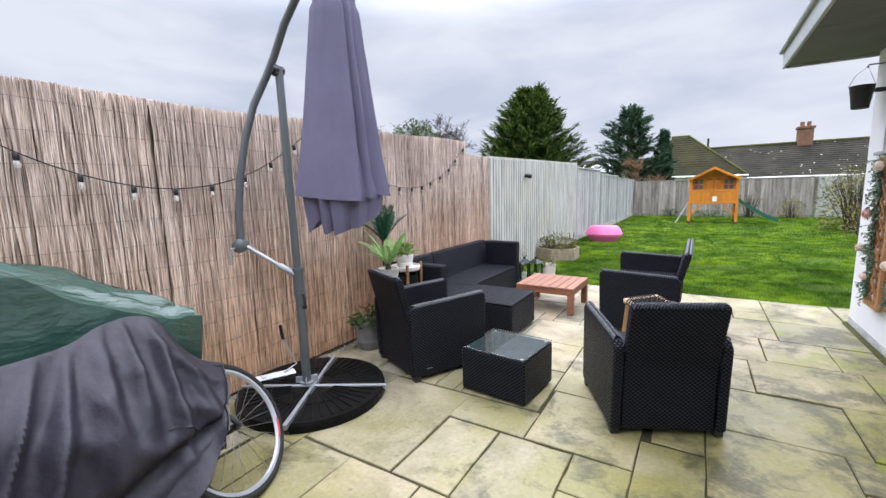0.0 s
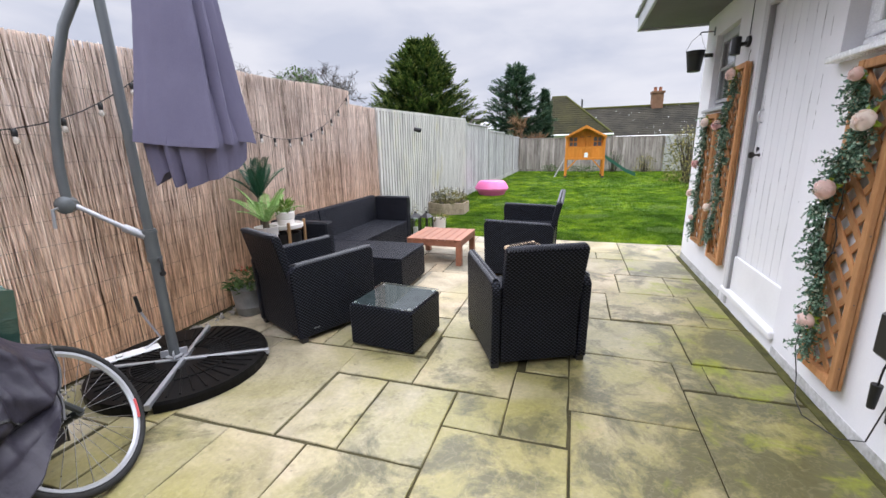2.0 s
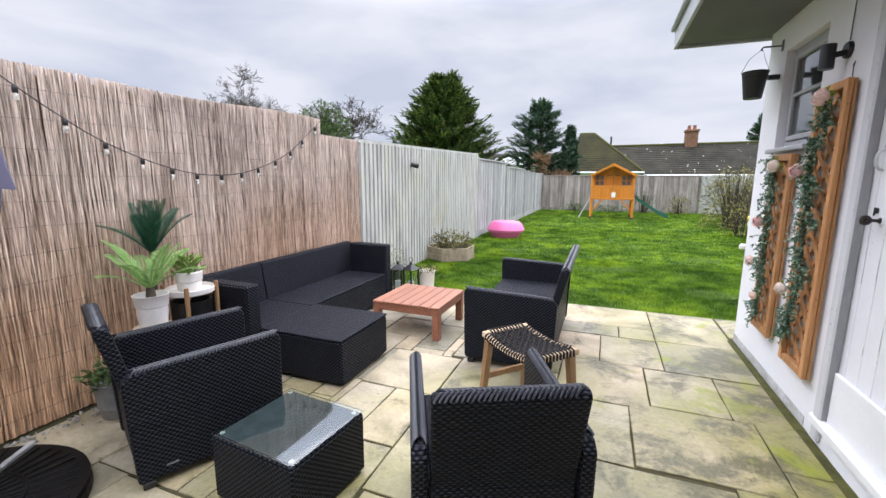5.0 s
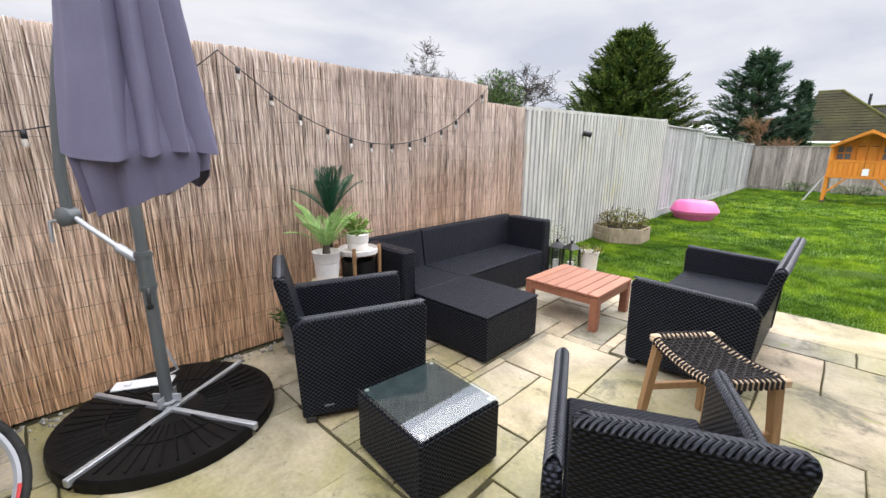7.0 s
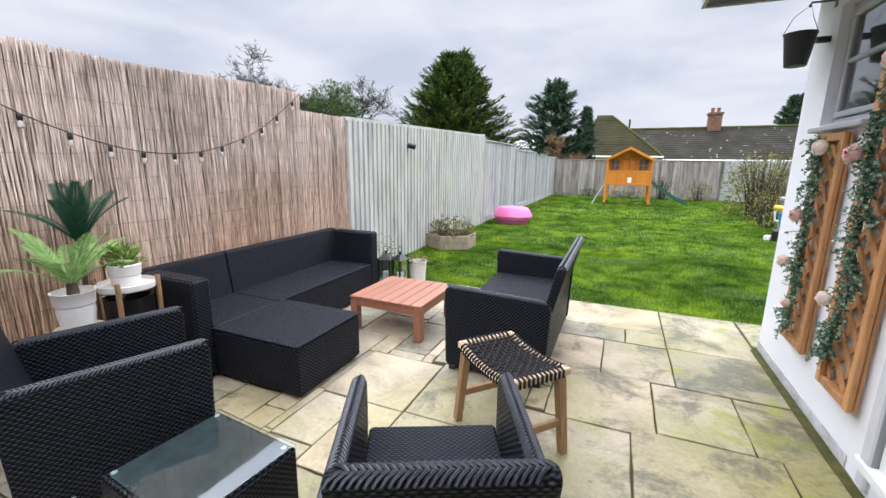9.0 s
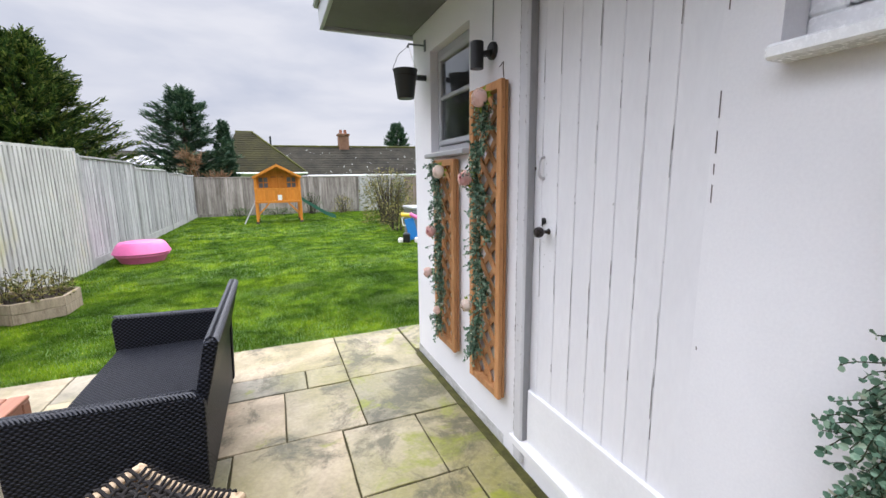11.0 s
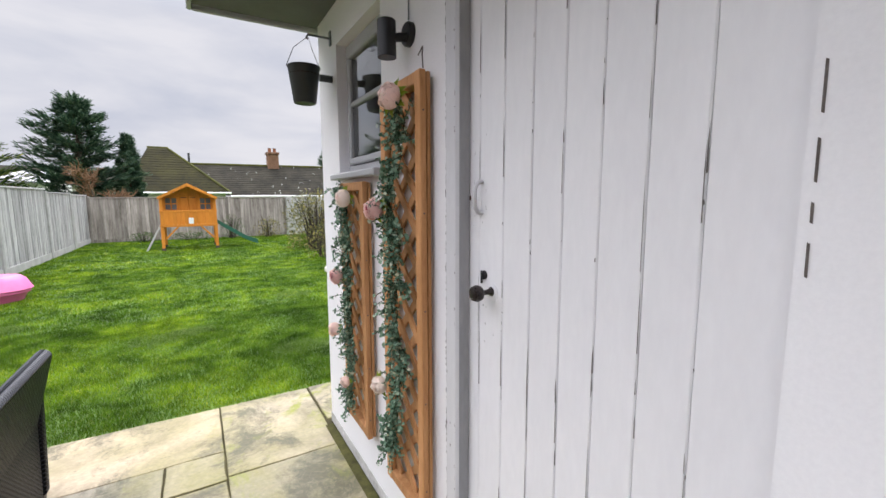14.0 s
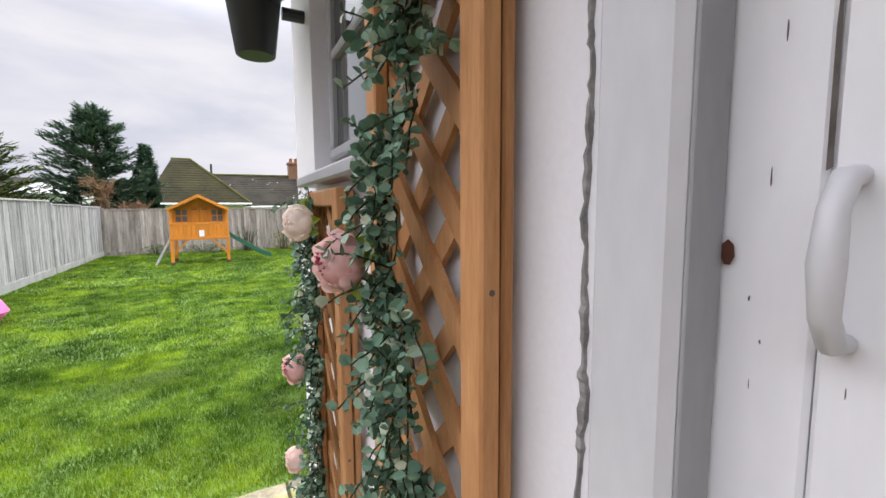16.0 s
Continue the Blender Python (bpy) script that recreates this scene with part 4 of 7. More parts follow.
rattan_seat("loveseat", pose(0.0, 4.80, 0, 0, 0, 90), 1.34, "black woven rattan-effect two-seat sofa near the lawn", "loveseat")


def sofa_unit(name, x0, x1, y0, y1, arm_side_y, label):
    c = thing(name, pose(0, 0, 0), label, "sofa", "corner sofa")
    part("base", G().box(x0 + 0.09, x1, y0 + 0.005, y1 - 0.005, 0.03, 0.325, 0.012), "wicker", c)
    part("seat", G().box(x0 + 0.10, x1 + 0.004, y0 + (0.13 if arm_side_y < 0 else 0.004), y1 - (0.13 if arm_side_y > 0 else 0.004), 0.326, 0.345, 0.006), "wicker_fine_lit", c)
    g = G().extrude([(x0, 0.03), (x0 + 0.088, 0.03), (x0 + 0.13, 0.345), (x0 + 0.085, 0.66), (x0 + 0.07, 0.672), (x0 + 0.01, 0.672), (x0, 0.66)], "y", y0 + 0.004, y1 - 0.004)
    ob = part("backrest", g, "wicker_fine_lit", c)
    bev = ob.modifiers.new("bevel", "BEVEL")
    bev.width, bev.segments = 0.01, 2
    if arm_side_y > 0:
        a, b = y1 - 0.125, y1
    else:
        a, b = y0, y0 + 0.125
    part("arm", G().box(x0 + 0.132, x1 + 0.008, a, b, 0.03, 0.672, 0.014), "wicker", c)
    for fx_ in (x0 + 0.15, x1 - 0.05):
        for fy in (y0 + 0.06, y1 - 0.06):
            part("foot", G().tube([(fx_, fy, 0), (fx_, fy, 0.031)], 0.02, 10), "plastic", c)
    return c


sofa_unit("sofa", -2.60, -1.99, 3.985, 5.40, 1, "black woven two-seat garden sofa section with one arm")
sofa_unit("sofa", -2.60, -1.99, 3.30, 3.980, -1, "black woven corner sofa section against the reed fence")


def box_ottoman(name, m, sx, sy, h, label, category, mat="wicker"):
    c = thing(name, m, label, category)
    part("body", G().box(-sx / 2, sx / 2, -sy / 2, sy / 2, 0.02, h - 0.02, 0.012), mat, c)
    part("top", G().box(-sx / 2 - 0.003, sx / 2 + 0.003, -sy / 2 - 0.003, sy / 2 + 0.003, h - 0.019, h, 0.008), "wicker_fine_lit", c)
    for a in (-1, 1):
        for b in (-1, 1):
            part("foot", G().tube([(a * (sx / 2 - 0.05), b * (sy / 2 - 0.05), 0), (a * (sx / 2 - 0.05), b * (sy / 2 - 0.05), 0.021)], 0.018, 8), "plastic", c)
    return c


box_ottoman("ottoman", pose(-1.635, 3.72, 0), 0.69, 0.63, 0.345, "black woven rattan-effect footstool at the corner sofa", "ottoman")


def glass_side_table():
    c = thing("side_table", pose(-0.985, 2.575, 0, 0, 0, -5.5), "low black woven side table with a glass top", "table")
    sx, sy, h = 0.485, 0.455, 0.312
    part("body", G().box(-sx / 2, sx / 2, -sy / 2, sy / 2, 0.012, h - 0.004, 0.012), "wicker", c)
    # plain added underlay; its grey is lifted to suggest reflected sky
    part("inset_panel", G().box(-sx / 2 + 0.02, sx / 2 - 0.02, -sy / 2 + 0.02, sy / 2 - 0.02, h - 0.0035, h - 0.0005, 0.001), "inset", c, "plain added underlay, lightened for sky mirrored in the glass")
    gx, gy = sx / 2 - 0.004, sy / 2 - 0.004
    rims = [[(-a, -b, z), (a, -b, z), (a, b, z), (-a, b, z)] for a, b, z in ((gx, gy, h + 0.003), (gx, gy, h + 0.0075), (gx - 0.002, gy - 0.002, h + 0.009))]
    part("glass_top", G().add(sum(rims, []), [(8, 9, 10, 11)] + [(4 * i + k, 4 * i + (k + 1) % 4, 4 * i + 4 + (k + 1) % 4, 4 * i + 4 + k) for i in range(2) for k in range(4)]), "tableglass", c, "clear glass top", fix=False)
    for a in (-1, 1):
        for b in (-1, 1):
            part("foot", G().tube([(a * (sx / 2 - 0.04), b * (sy / 2 - 0.04), 0), (a * (sx / 2 - 0.04), b * (sy / 2 - 0.04), 0.013)], 0.016, 8), "plastic", c)
            part("glass_pad", G().tube([(a * (sx / 2 - 0.035), b * (sy / 2 - 0.035), h - 0.004), (a * (sx / 2 - 0.035), b * (sy / 2 - 0.035), h + 0.0028)], 0.011, 14), "wax", c, "white rubber pad under the glass")


glass_side_table()


def slatted_table():
    c = thing("coffee_table", pose(-1.315, 4.755, 0, 0, 0, -1.0), "low reddish slatted hardwood coffee table", "table")
    s, h, lw = 0.335, 0.305, 0.066
    for a in (-1, 1):
        for b in (-1, 1):
            x, y = a * (s - lw / 2 - 0.004), b * (s - lw / 2 - 0.004)
            part("leg", G().box(x - lw / 2, x + lw / 2, y - lw / 2, y + lw / 2, 0, h - 0.024, 0.005), "redwood", c)
    for b in (-1, 1):
        y = b * (s - 0.02)
        part("apron", G().box(-s + lw + 0.005, s - lw - 0.005, y - 0.012, y + 0.012, h - 0.085, h - 0.024, 0.004), "redwood", c)
        part("apron", G().box(y - 0.012, y + 0.012, -s + lw + 0.005, s - lw - 0.005, h - 0.085, h - 0.024, 0.004), "redwood", c)
    n = 7
    w = 2 * s / n
    for i in range(n):
        x = -s + i * w
        part("slat", G().box(x + 0.003, x + w - 0.003, -s, s, h - 0.0235, h, 0.005), "redwood", c)


slatted_table()


def woven_stool():
    c = thing("stool", pose(-0.083, 3.605, 0, 0, 0, -41), "teak stool with a woven black cord seat", "stool")
    hx, hy, h = 0.226, 0.158, 0.468

    def dip(x):
        return h - 0.030 * (1 - (x / hx) ** 2)

    for b in (-1, 1):
        pts = [(-hx + 2 * hx * k / 10, b * hy, dip(-hx + 2 * hx * k / 10) - 0.019) for k in range(11)]
        part("side_rail", G().tube(pts, 0.023, 4, square=True), "paleteak", c, "pale timber rail")
    for a in (-1, 1):
        part("end_rail", G().box(a * hx - 0.018, a * hx + 0.018, -hy - 0.018, hy + 0.018, h - 0.042, h - 0.004, 0.006), "paleteak", c, "pale timber rail")
    for a in (-1, 1):
        for b in (-1, 1):
            part("leg", G().tube([(a * (hx - 0.030), b * (hy - 0.010), h - 0.046), (a * (hx + 0.004), b * (hy + 0.014), 0.0)], [0.030, 0.025], 4, square=True), "teak", c)
    for a in (-1, 1):
        x = a * (hx - 0.012)
        part("stretcher", G().box(x - 0.012, x + 0.012, -hy + 0.005, hy - 0.005, 0.15, 0.19, 0.004), "teak", c)
    # cords wrapped round the long rails, and cords woven the other way round the short ones
    n, m_ = 17, 11
    for i in range(n):
        x = -hx + 0.034 + i * (2 * hx - 0.068) / (n - 1)
        z = dip(x)
        run = [(x, -hy - 0.020, z - 0.036), (x, -hy - 0.019, z - 0.004), (x, -hy, z + 0.003)]
        for j in range(m_):
            y = -hy + 0.034 + j * (2 * hy - 0.068) / (m_ - 1)
            run.append((x + rx_(i, j), y, z - 0.010 + (0.005 if (i + j) % 2 else -0.005)))
        run += [(x, hy, z + 0.003), (x, hy + 0.019, z - 0.004), (x, hy + 0.020, z - 0.036)]
        part("cord", G().tube(run, 0.0062, 6), "cord", c, smooth=True)
    for j in range(m_):
        y = -hy + 0.034 + j * (2 * hy - 0.068) / (m_ - 1)
        run = [(-hx - 0.022, y, h - 0.040), (-hx - 0.021, y, h - 0.004), (-hx, y, h + 0.003)]
        for i in range(n):
            x = -hx + 0.034 + i * (2 * hx - 0.068) / (n - 1)
            run.append((x, y + rx_(j, i), dip(x) - 0.010 + (-0.005 if (i + j) % 2 else 0.005)))
        run += [(hx, y, h + 0.003), (hx + 0.021, y, h - 0.004), (hx + 0.022, y, h - 0.040)]
        part("cross_cord", G().tube(run, 0.0062, 6), "cord", c, smooth=True)


def rx_(i, j):
    return 0.002 * math.sin(i * 2.1 + j * 3.7)


woven_stool()


# ---- parasol ----
def parasol():
    bx, by = -2.135, 1.81
    base = thing("parasol_base", pose(bx, by, 0, 0, 0, 30), "wet black plastic parasol weights on a grey metal cross", "parasol base")
    for q in range(4):
        g = G()
        r, gap = 0.50, 0.018
        ring = [(gap, gap)]
        for k in range(13):
            a = math.pi / 2 * k / 12
            x, y = r * math.cos(a), r * math.sin(a)
            ring.append((max(x, gap), max(y, gap)))
        ring = [(x, y) for x, y in ring]
        low = [(x, y, 0.0) for x, y in ring]
        mid = [(x, y, 0.045) for x, y in ring]
        topr = [(gap + 0.012 + (x - gap) * 0.955, gap + 0.012 + (y - gap) * 0.955, 0.062) for x, y in ring]
        k = len(ring)
        faces = [list(range(k))[::-1], [2 * k + i for i in range(k)]]
        for i in range(k):
            j = (i + 1) % k
            faces += [[i, j, k + j, k + i], [k + i, k + j, 2 * k + j, 2 * k + i]]
        g.add(low + mid + topr, faces)
        wgt = part("weight", g, "wetplastic", base)
        wgt.matrix_basis = pose(0, 0, 0, 0, 0, 90 * q)
        ribs = G()
        for a in range(9, 84, 8):
            for r0, r1 in ((0.15, 0.27), (0.29, 0.46)):
                c, s = math.cos(radians(a)), math.sin(radians(a))
                ribs.tube([(r0 * c, r0 * s, 0.064), (r1 * c, r1 * s, 0.064)], 0.006, 5)
        ribs.tube([(0.28 * math.cos(radians(a)), 0.28 * math.sin(radians(a)), 0.064) for a in range(8, 84, 6)], 0.006, 5)
        part("rib", ribs, "wetplastic", wgt, "raised moulded ribs", smooth=True)
    for q in range(2):
        part("cross_bar", G().box(-0.515, 0.515, -0.0135, 0.0135, 0.03 + 0.001 * q, 0.066 + 0.002 * q, 0.003), "lightmetal", base).matrix_basis = pose(0, 0, 0, 0, 0, 90 * q)
    p = thing("cantilever_parasol", pose(bx - 0.065, by, 0), "closed purple-grey cantilever parasol with a curved metal arm", "parasol")
    part("pole", G().tube([(0, 0, 0.073), (-0.01, 0, 0.74)], 0.030, 16).tube([(-0.01, 0, 0.74), (-0.05, 0, 2.20)], 0.026, 16), "greymetal", p, smooth=True)
    g = G()
    for k in range(4):
        g.box(0.02, 0.075, -0.004, 0.004, 0.073, 0.12, 0.002, pose(0, 0, 0, 0, 0, 45 + 90 * k))
    g.lathe([(0.05, 0.0735), (0.05, 0.082), (0.035, 0.085)], 18)
    part("pole_socket", g, "lightmetal", p, "bright metal socket with fins")
    part("collar", G().tube([(-0.01, 0, 0.70), (-0.013, 0, 0.90)], 0.037, 16).tube([(-0.01, 0, 0.715), (-0.01, 0, 0.73)], 0.041, 16).tube([(-0.012, 0, 0.875), (-0.012, 0, 0.89)], 0.041, 16), "greymetal", p, smooth=True)
    part("clamp_lever", G().tube([(0.035, -0.01, 0.72), (0.055, -0.015, 0.70), (0.058, -0.018, 0.64)], 0.009, 8).lathe([(0.014, -0.012), (0.018, 0.0), (0.014, 0.012)], 10, pose(0.056, -0.018, 0.635)), "black", p, "black clamp lever", smooth=True)
    # curved arm
    ctrl = [(-0.28, -0.225, 1.07), (-0.28, -0.222, 1.28), (-0.265, -0.20, 1.52), (-0.235, -0.16, 1.76), (-0.18, -0.115, 1.98), (-0.10, -0.06, 2.16), (-0.03, -0.045, 2.27), (0.10, -0.055, 2.43), (0.28, -0.06, 2.60), (0.505, -0.03, 2.74)]
    part("curved_arm", G().tube(ctrl, 0.024, 14), "greymetal", p, smooth=True)
    part("arm_joint", G().tube([(-0.055, 0.03, 2.20), (-0.055, -0.06, 2.20)], 0.03, 12).box(-0.075, -0.03, -0.045, 0.025, 2.16, 2.23, 0.008), "darkmetal", p, smooth=True)
    st = part("strut", G().tube([(-0.02, -0.02, 0.86), (-0.10, -0.08, 0.92)], 0.024, 12).tube([(-0.085, -0.07, 0.91), (-0.275, -0.220, 1.08)], 0.014, 10), "lightmetal", p, "light grey sliding strut", smooth=True)
    part("crank_housing", G().lathe([(0.02, -0.04), (0.045, -0.03), (0.048, 0.03), (0.02, 0.045)], 16, pose(-0.285, -0.225, 1.07, 90, 0, 35)), "greymetal", p, smooth=True)
    part("crank_handle", G().tube([(-0.285, -0.255, 1.06), (-0.29, -0.295, 1.05), (-0.295, -0.30, 0.95)], 0.009, 8), "lightmetal", p, smooth=True)
    # folded canopy: hanging pleats
    cx, cy = 0.505, -0.03
    seg, rows = 180, 40

    def folds(table, a):
        """Radius and hem height between the fold lines (degrees, radius, hem)."""
        a %= 360
        for (a0, r0, h0), (a1, r1, h1) in zip(table, table[1:] + [(table[0][0] + 360, *table[0][1:])]):
            for q in (a, a + 360):
                if a0 <= q <= a1:
                    f = (q - a0) / (a1 - a0)
                    e = f * f * (3 - 2 * f)
                    return r0 + (r1 - r0) * (0.88 * f + 0.12 * e), h0 + (h1 - h0) * f
        return 1.0, 0.0

    def skin(table, z1, wide, seed):
        pts, faces = [], []
        for i in range(rows + 1):
            t = i / rows
            for k in range(seg):
                twist = 9 * noise.noise(Vector((t * 1.5, k * 2.0 / seg, seed)))
                f, z0 = folds(table, 360 * k / seg + twist * (1 - t))
                a = 2 * math.pi * k / seg
                z = z1 + (z0 - z1) * t
                depth = 0.45 + 0.55 * t
                f = 1 - depth * (1 - f)
                r = wide(z) * f * (1 - 0.16 * math.exp(-((z - 2.47) / 0.03) ** 2))
                r += 0.006 * noise.noise(Vector((3.5 * math.cos(a), 3.5 * math.sin(a), 3.0 * z + seed))) + 0.002 * noise.noise(Vector((9 * math.cos(a), 9 * math.sin(a), 14 * z)))
                pts.append((cx + r * math.cos(a), cy + r * math.sin(a), z))
        for i in range(rows):
            for k in range(seg):
                j = (k + 1) % seg
                faces.append((i * seg + k, i * seg + j, (i + 1) * seg + j, (i + 1) * seg + k))
        return G().add(pts, faces)

    outer = [(20, 0.98, 1.385), (30, 0.80, 1.392), (45, 1.06, 1.375), (62, 0.74, 1.40), (82, 0.98, 1.38), (102, 0.70, 1.40), (124, 0.97, 1.38), (146, 0.70, 1.40), (166, 0.96, 1.38), (186, 0.72, 1.40), (205, 0.92, 1.39), (214, 0.82, 1.40),
             (226, 1.10, 1.395), (250, 0.92, 1.385), (280, 0.86, 1.372), (308, 0.90, 1.362), (333, 1.0, 1.355), (343, 0.72, 1.385), (353, 0.97, 1.368), (6, 0.76, 1.39)]
    inner = [(10, 0.88, 1.25), (35, 0.94, 1.295), (48, 0.80, 1.31), (62, 0.92, 1.32), (100, 0.85, 1.24), (118, 0.66, 1.28), (150, 0.85, 1.20), (172, 0.62, 1.27), (200, 0.86, 1.20), (226, 1.0, 1.175), (243, 0.92, 1.20), (257, 0.86, 1.245), (263, 0.60, 1.27),
             (269, 0.84, 1.175), (281, 0.92, 1.175), (288, 0.74, 1.195), (294, 0.90, 1.165), (310, 0.92, 1.185), (322, 0.80, 1.20), (334, 0.94, 1.205), (352, 0.84, 1.235)]
    outer.sort()
    inner.sort()
    c = part("canopy", skin(outer, 2.72, lambda z: 0.124 + 0.132 * max(0.0, (2.46 - z) / 1.08) ** 1.15 - 0.12 * max(0.0, z - 2.5), 3.0), "canopy", p, smooth=True, fix=False)
    c2 = part("inner_panel", skin(inner, 1.75, lambda z: 0.15 + 0.085 * min(1.0, (1.75 - z) / 0.35) - 0.022 * max(0.0, 1.38 - z) / 0.2, 8.0), "canopy", c, "hanging inner folds", smooth=True, fix=False)
    for ob in (c, c2):
        ob.modifiers.new("cloth", "SOLIDIFY").thickness = 0.004
        ob.modifiers.new("hem", "EDGE_SPLIT").split_angle = radians(48)
    part("hub", G().lathe([(0.03, 2.70), (0.11, 2.715), (0.10, 2.76), (0.03, 2.80)], 18, pose(cx, cy, 0)), "darkmetal", p, smooth=True)
    # pedal bracket and hand tool behind the pole
    t = thing("metal_bracket", pose(-2.50, 1.77, 0.064, 0, 0, 62), "bent white metal bracket lying on the parasol base", "bracket")
    part("plate", G().box(-0.16, 0.14, -0.045, 0.045, 0.0, 0.012, 0.003).box(-0.10, -0.06, -0.03, 0.0, 0.0125, 0.03, 0.006), "whitepaint", t)
    part("handle", G().tube([(0.06, 0.0, 0.012), (0.16, 0.03, 0.05), (0.10, 0.06, 0.20), (0.08, 0.065, 0.26)], 0.008, 6), "lightmetal", t, smooth=True)
    part("grip", G().tube([(0.082, 0.064, 0.25), (0.07, 0.07, 0.36)], 0.012, 8), "black", t, smooth=True)


parasol()


# ---- bicycle under its cover, tarpaulin ----
def bicycle():
    m = pose(-1.586, 1.045, 0.002, -30, 0, 113)
    b = thing("bicycle", m, "bicycle hidden under a cover, one wheel showing", "bicycle")
    w = part("wheel", G().lathe([(0.288, -0.011), (0.300, -0.012), (0.302, 0.0), (0.300, 0.012), (0.288, 0.011), (0.280, 0.0), (0.288, -0.011)], 64, pose(0, 0, 0.335, 90, 0, 0), False), "lightmetal", b, "silver wheel rim", smooth=True)
    pts = [(0.316 * math.cos(2 * math.pi * k / 64), 0, 0.335 + 0.316 * math.sin(2 * math.pi * k / 64)) for k in range(65)]
    part("tyre", G().tube(pts, 0.017, 10, False), "rubber", w, "black tyre", smooth=True)
    part("hub", G().tube([(0, -0.05, 0.335), (0, 0.05, 0.335)], 0.018, 10).tube([(0, -0.065, 0.335), (0, 0.065, 0.335)], 0.007, 8), "darkmetal", w, smooth=True)
    sp = G()
    for k in range(28):
        a = 2 * math.pi * k / 28
        o = a + (0.5 if k % 2 else -0.5)
        sp.tube([(0.018 * math.cos(o), 0.025 * (1 if k % 4 < 2 else -1), 0.335 + 0.018 * math.sin(o)), (0.286 * math.cos(a), 0, 0.335 + 0.286 * math.sin(a))], 0.0012, 4, False)
    part("spokes", sp, "steel", w, "thin steel spokes", fix=False)
    pts = [(0.294 * math.cos(radians(a)), -0.0135, 0.335 + 0.294 * math.sin(radians(a))) for a in range(-42, -22, 3)]
    part("rim_sticker", G().tube(pts, 0.006, 5), "red", w, "red rim sticker")
    part("fork", G().tube([(0.0, -0.055, 0.335), (-0.04, -0.04, 0.46), (-0.07, -0.03, 0.56)], 0.012, 8).tube([(0.0, 0.055, 0.335), (-0.04, 0.05, 0.46), (-0.07, 0.04, 0.56)], 0.012, 8), "darkmetal", b, smooth=True)
    back = part("rear_wheel", G().tube([(-1.0 + 0.316 * math.cos(2 * math.pi * k / 48), 0, 0.335 + 0.316 * math.sin(2 * math.pi * k / 48)) for k in range(49)], 0.017, 8, False), "rubber", b, smooth=True)
    # the front wheel is turned, the rear wheel runs along the fence
    back.matrix_basis = pose(0, 0, 0.01, 15, 0, -28)
    # cover: a ridge over saddle and bars, a near hem and a far hem, cloth folds between
    c = thing("bicycle_cover", pose(-1.8, 0.4, 0), "dark purple-grey nylon cover draped over a bicycle", "cover")
    ridge = [(-1.95, 1.085, 0.545), (-1.93, 0.97, 0.60), (-1.955, 0.885, 0.71), (-2.01, 0.825, 0.855), (-2.01, 0.735, 0.885), (-1.96, 0.60, 0.885), (-1.89, 0.48, 0.85), (-1.82, 0.30, 0.86), (-1.80, 0.05, 0.86), (-1.80, -0.25, 0.80), (-1.80, -0.60, 0.62)]
    near = [(-1.60, 0.885, 0.375), (-1.59, 0.84, 0.32), (-1.585, 0.785, 0.278), (-1.588, 0.72, 0.24), (-1.59, 0.66, 0.205), (-1.575, 0.56, 0.12), (-1.56, 0.42, 0.04), (-1.55, 0.25, 0.02), (-1.53, 0.0, 0.02), (-1.53, -0.3, 0.02), (-1.56, -0.62, 0.02)]

    def along(line, u):
        f = u * (len(line) - 1)
        i = min(int(f), len(line) - 2)
        return Vector(line[i]).lerp(Vector(line[i + 1]), f - i)

    def smooth_along(line, u):
        return sum((along(line, min(1, max(0, u + 0.012 * k))) for k in range(-3, 4)), Vector()) / 7

    nu, nv = 260, 140
    pts, faces = [], []
    o = Vector((1.8, -0.4, 0))
    for i in range(nu + 1):
        u = i / nu
        top, low = smooth_along(ridge, u), smooth_along(near, u)
        far = Vector((top.x - 0.05, top.y, max(0.05, top.z - 0.55)))
        for j in range(nv + 1):
            v = j / nv
            if v < 0.2:
                q = far.lerp(top, v / 0.2)
                amp = 0.0
            else:
                t = (v - 0.2) / 0.8
                q = top.lerp(low, t)
                # hangs steeply under the ridge, then belts in and flares
                q.x += (0.02 + 0.08 * min(1, u * 4)) * math.sin(math.pi * min(1, t * 1.15)) - 0.055 * math.exp(-((t - 0.66 - 0.10 * math.sin(u * 5)) / 0.055) ** 2) * min(1, 0.3 + u * 3)
                q.x += 0.06 * t * t * min(1, u * 4)
                amp = min(1, t * 4) * (1.0 - 0.35 * t)
            n = Vector((q.x * 2.5, q.y * 3.0, q.z * 2.2))
            # folds run down from the high points, sharper on their crests
            fan = (q.y - 0.78) / (0.35 + 0.8 * max(0, 1 - q.z))
            k = Vector((fan * 4.6, q.z * 1.2, 3.0))
            crest = math.exp(-(3.4 * noise.noise(k)) ** 2)
            k2 = Vector((fan * 3.5 + q.z * 4, q.z * 3.0 - q.y * 2, 11.0))
            crest2 = math.exp(-(4.2 * noise.noise(k2)) ** 2)
            f = 0.080 * crest + 0.036 * crest2 + 0.05 * noise.noise(n) + 0.006 * noise.noise(n * 6) - 0.03
            edge = min(1, 0.25 + 5 * u)
            q += Vector((0.9, 0.1, 0.25)) * f * amp * edge
            q.z = max(0.014, q.z)
            pts.append(q + o)
    for i in range(nu):
        for j in range(nv):
            a = i * (nv + 1) + j
            faces.append((a, a + 1, a + nv + 2, a + nv + 1))
    ob = part("fabric", G().add(pts, faces), "bikecover", c, smooth=True, fix=False)
    sol = ob.modifiers.new("cloth", "SOLIDIFY")
    sol.thickness = 0.003
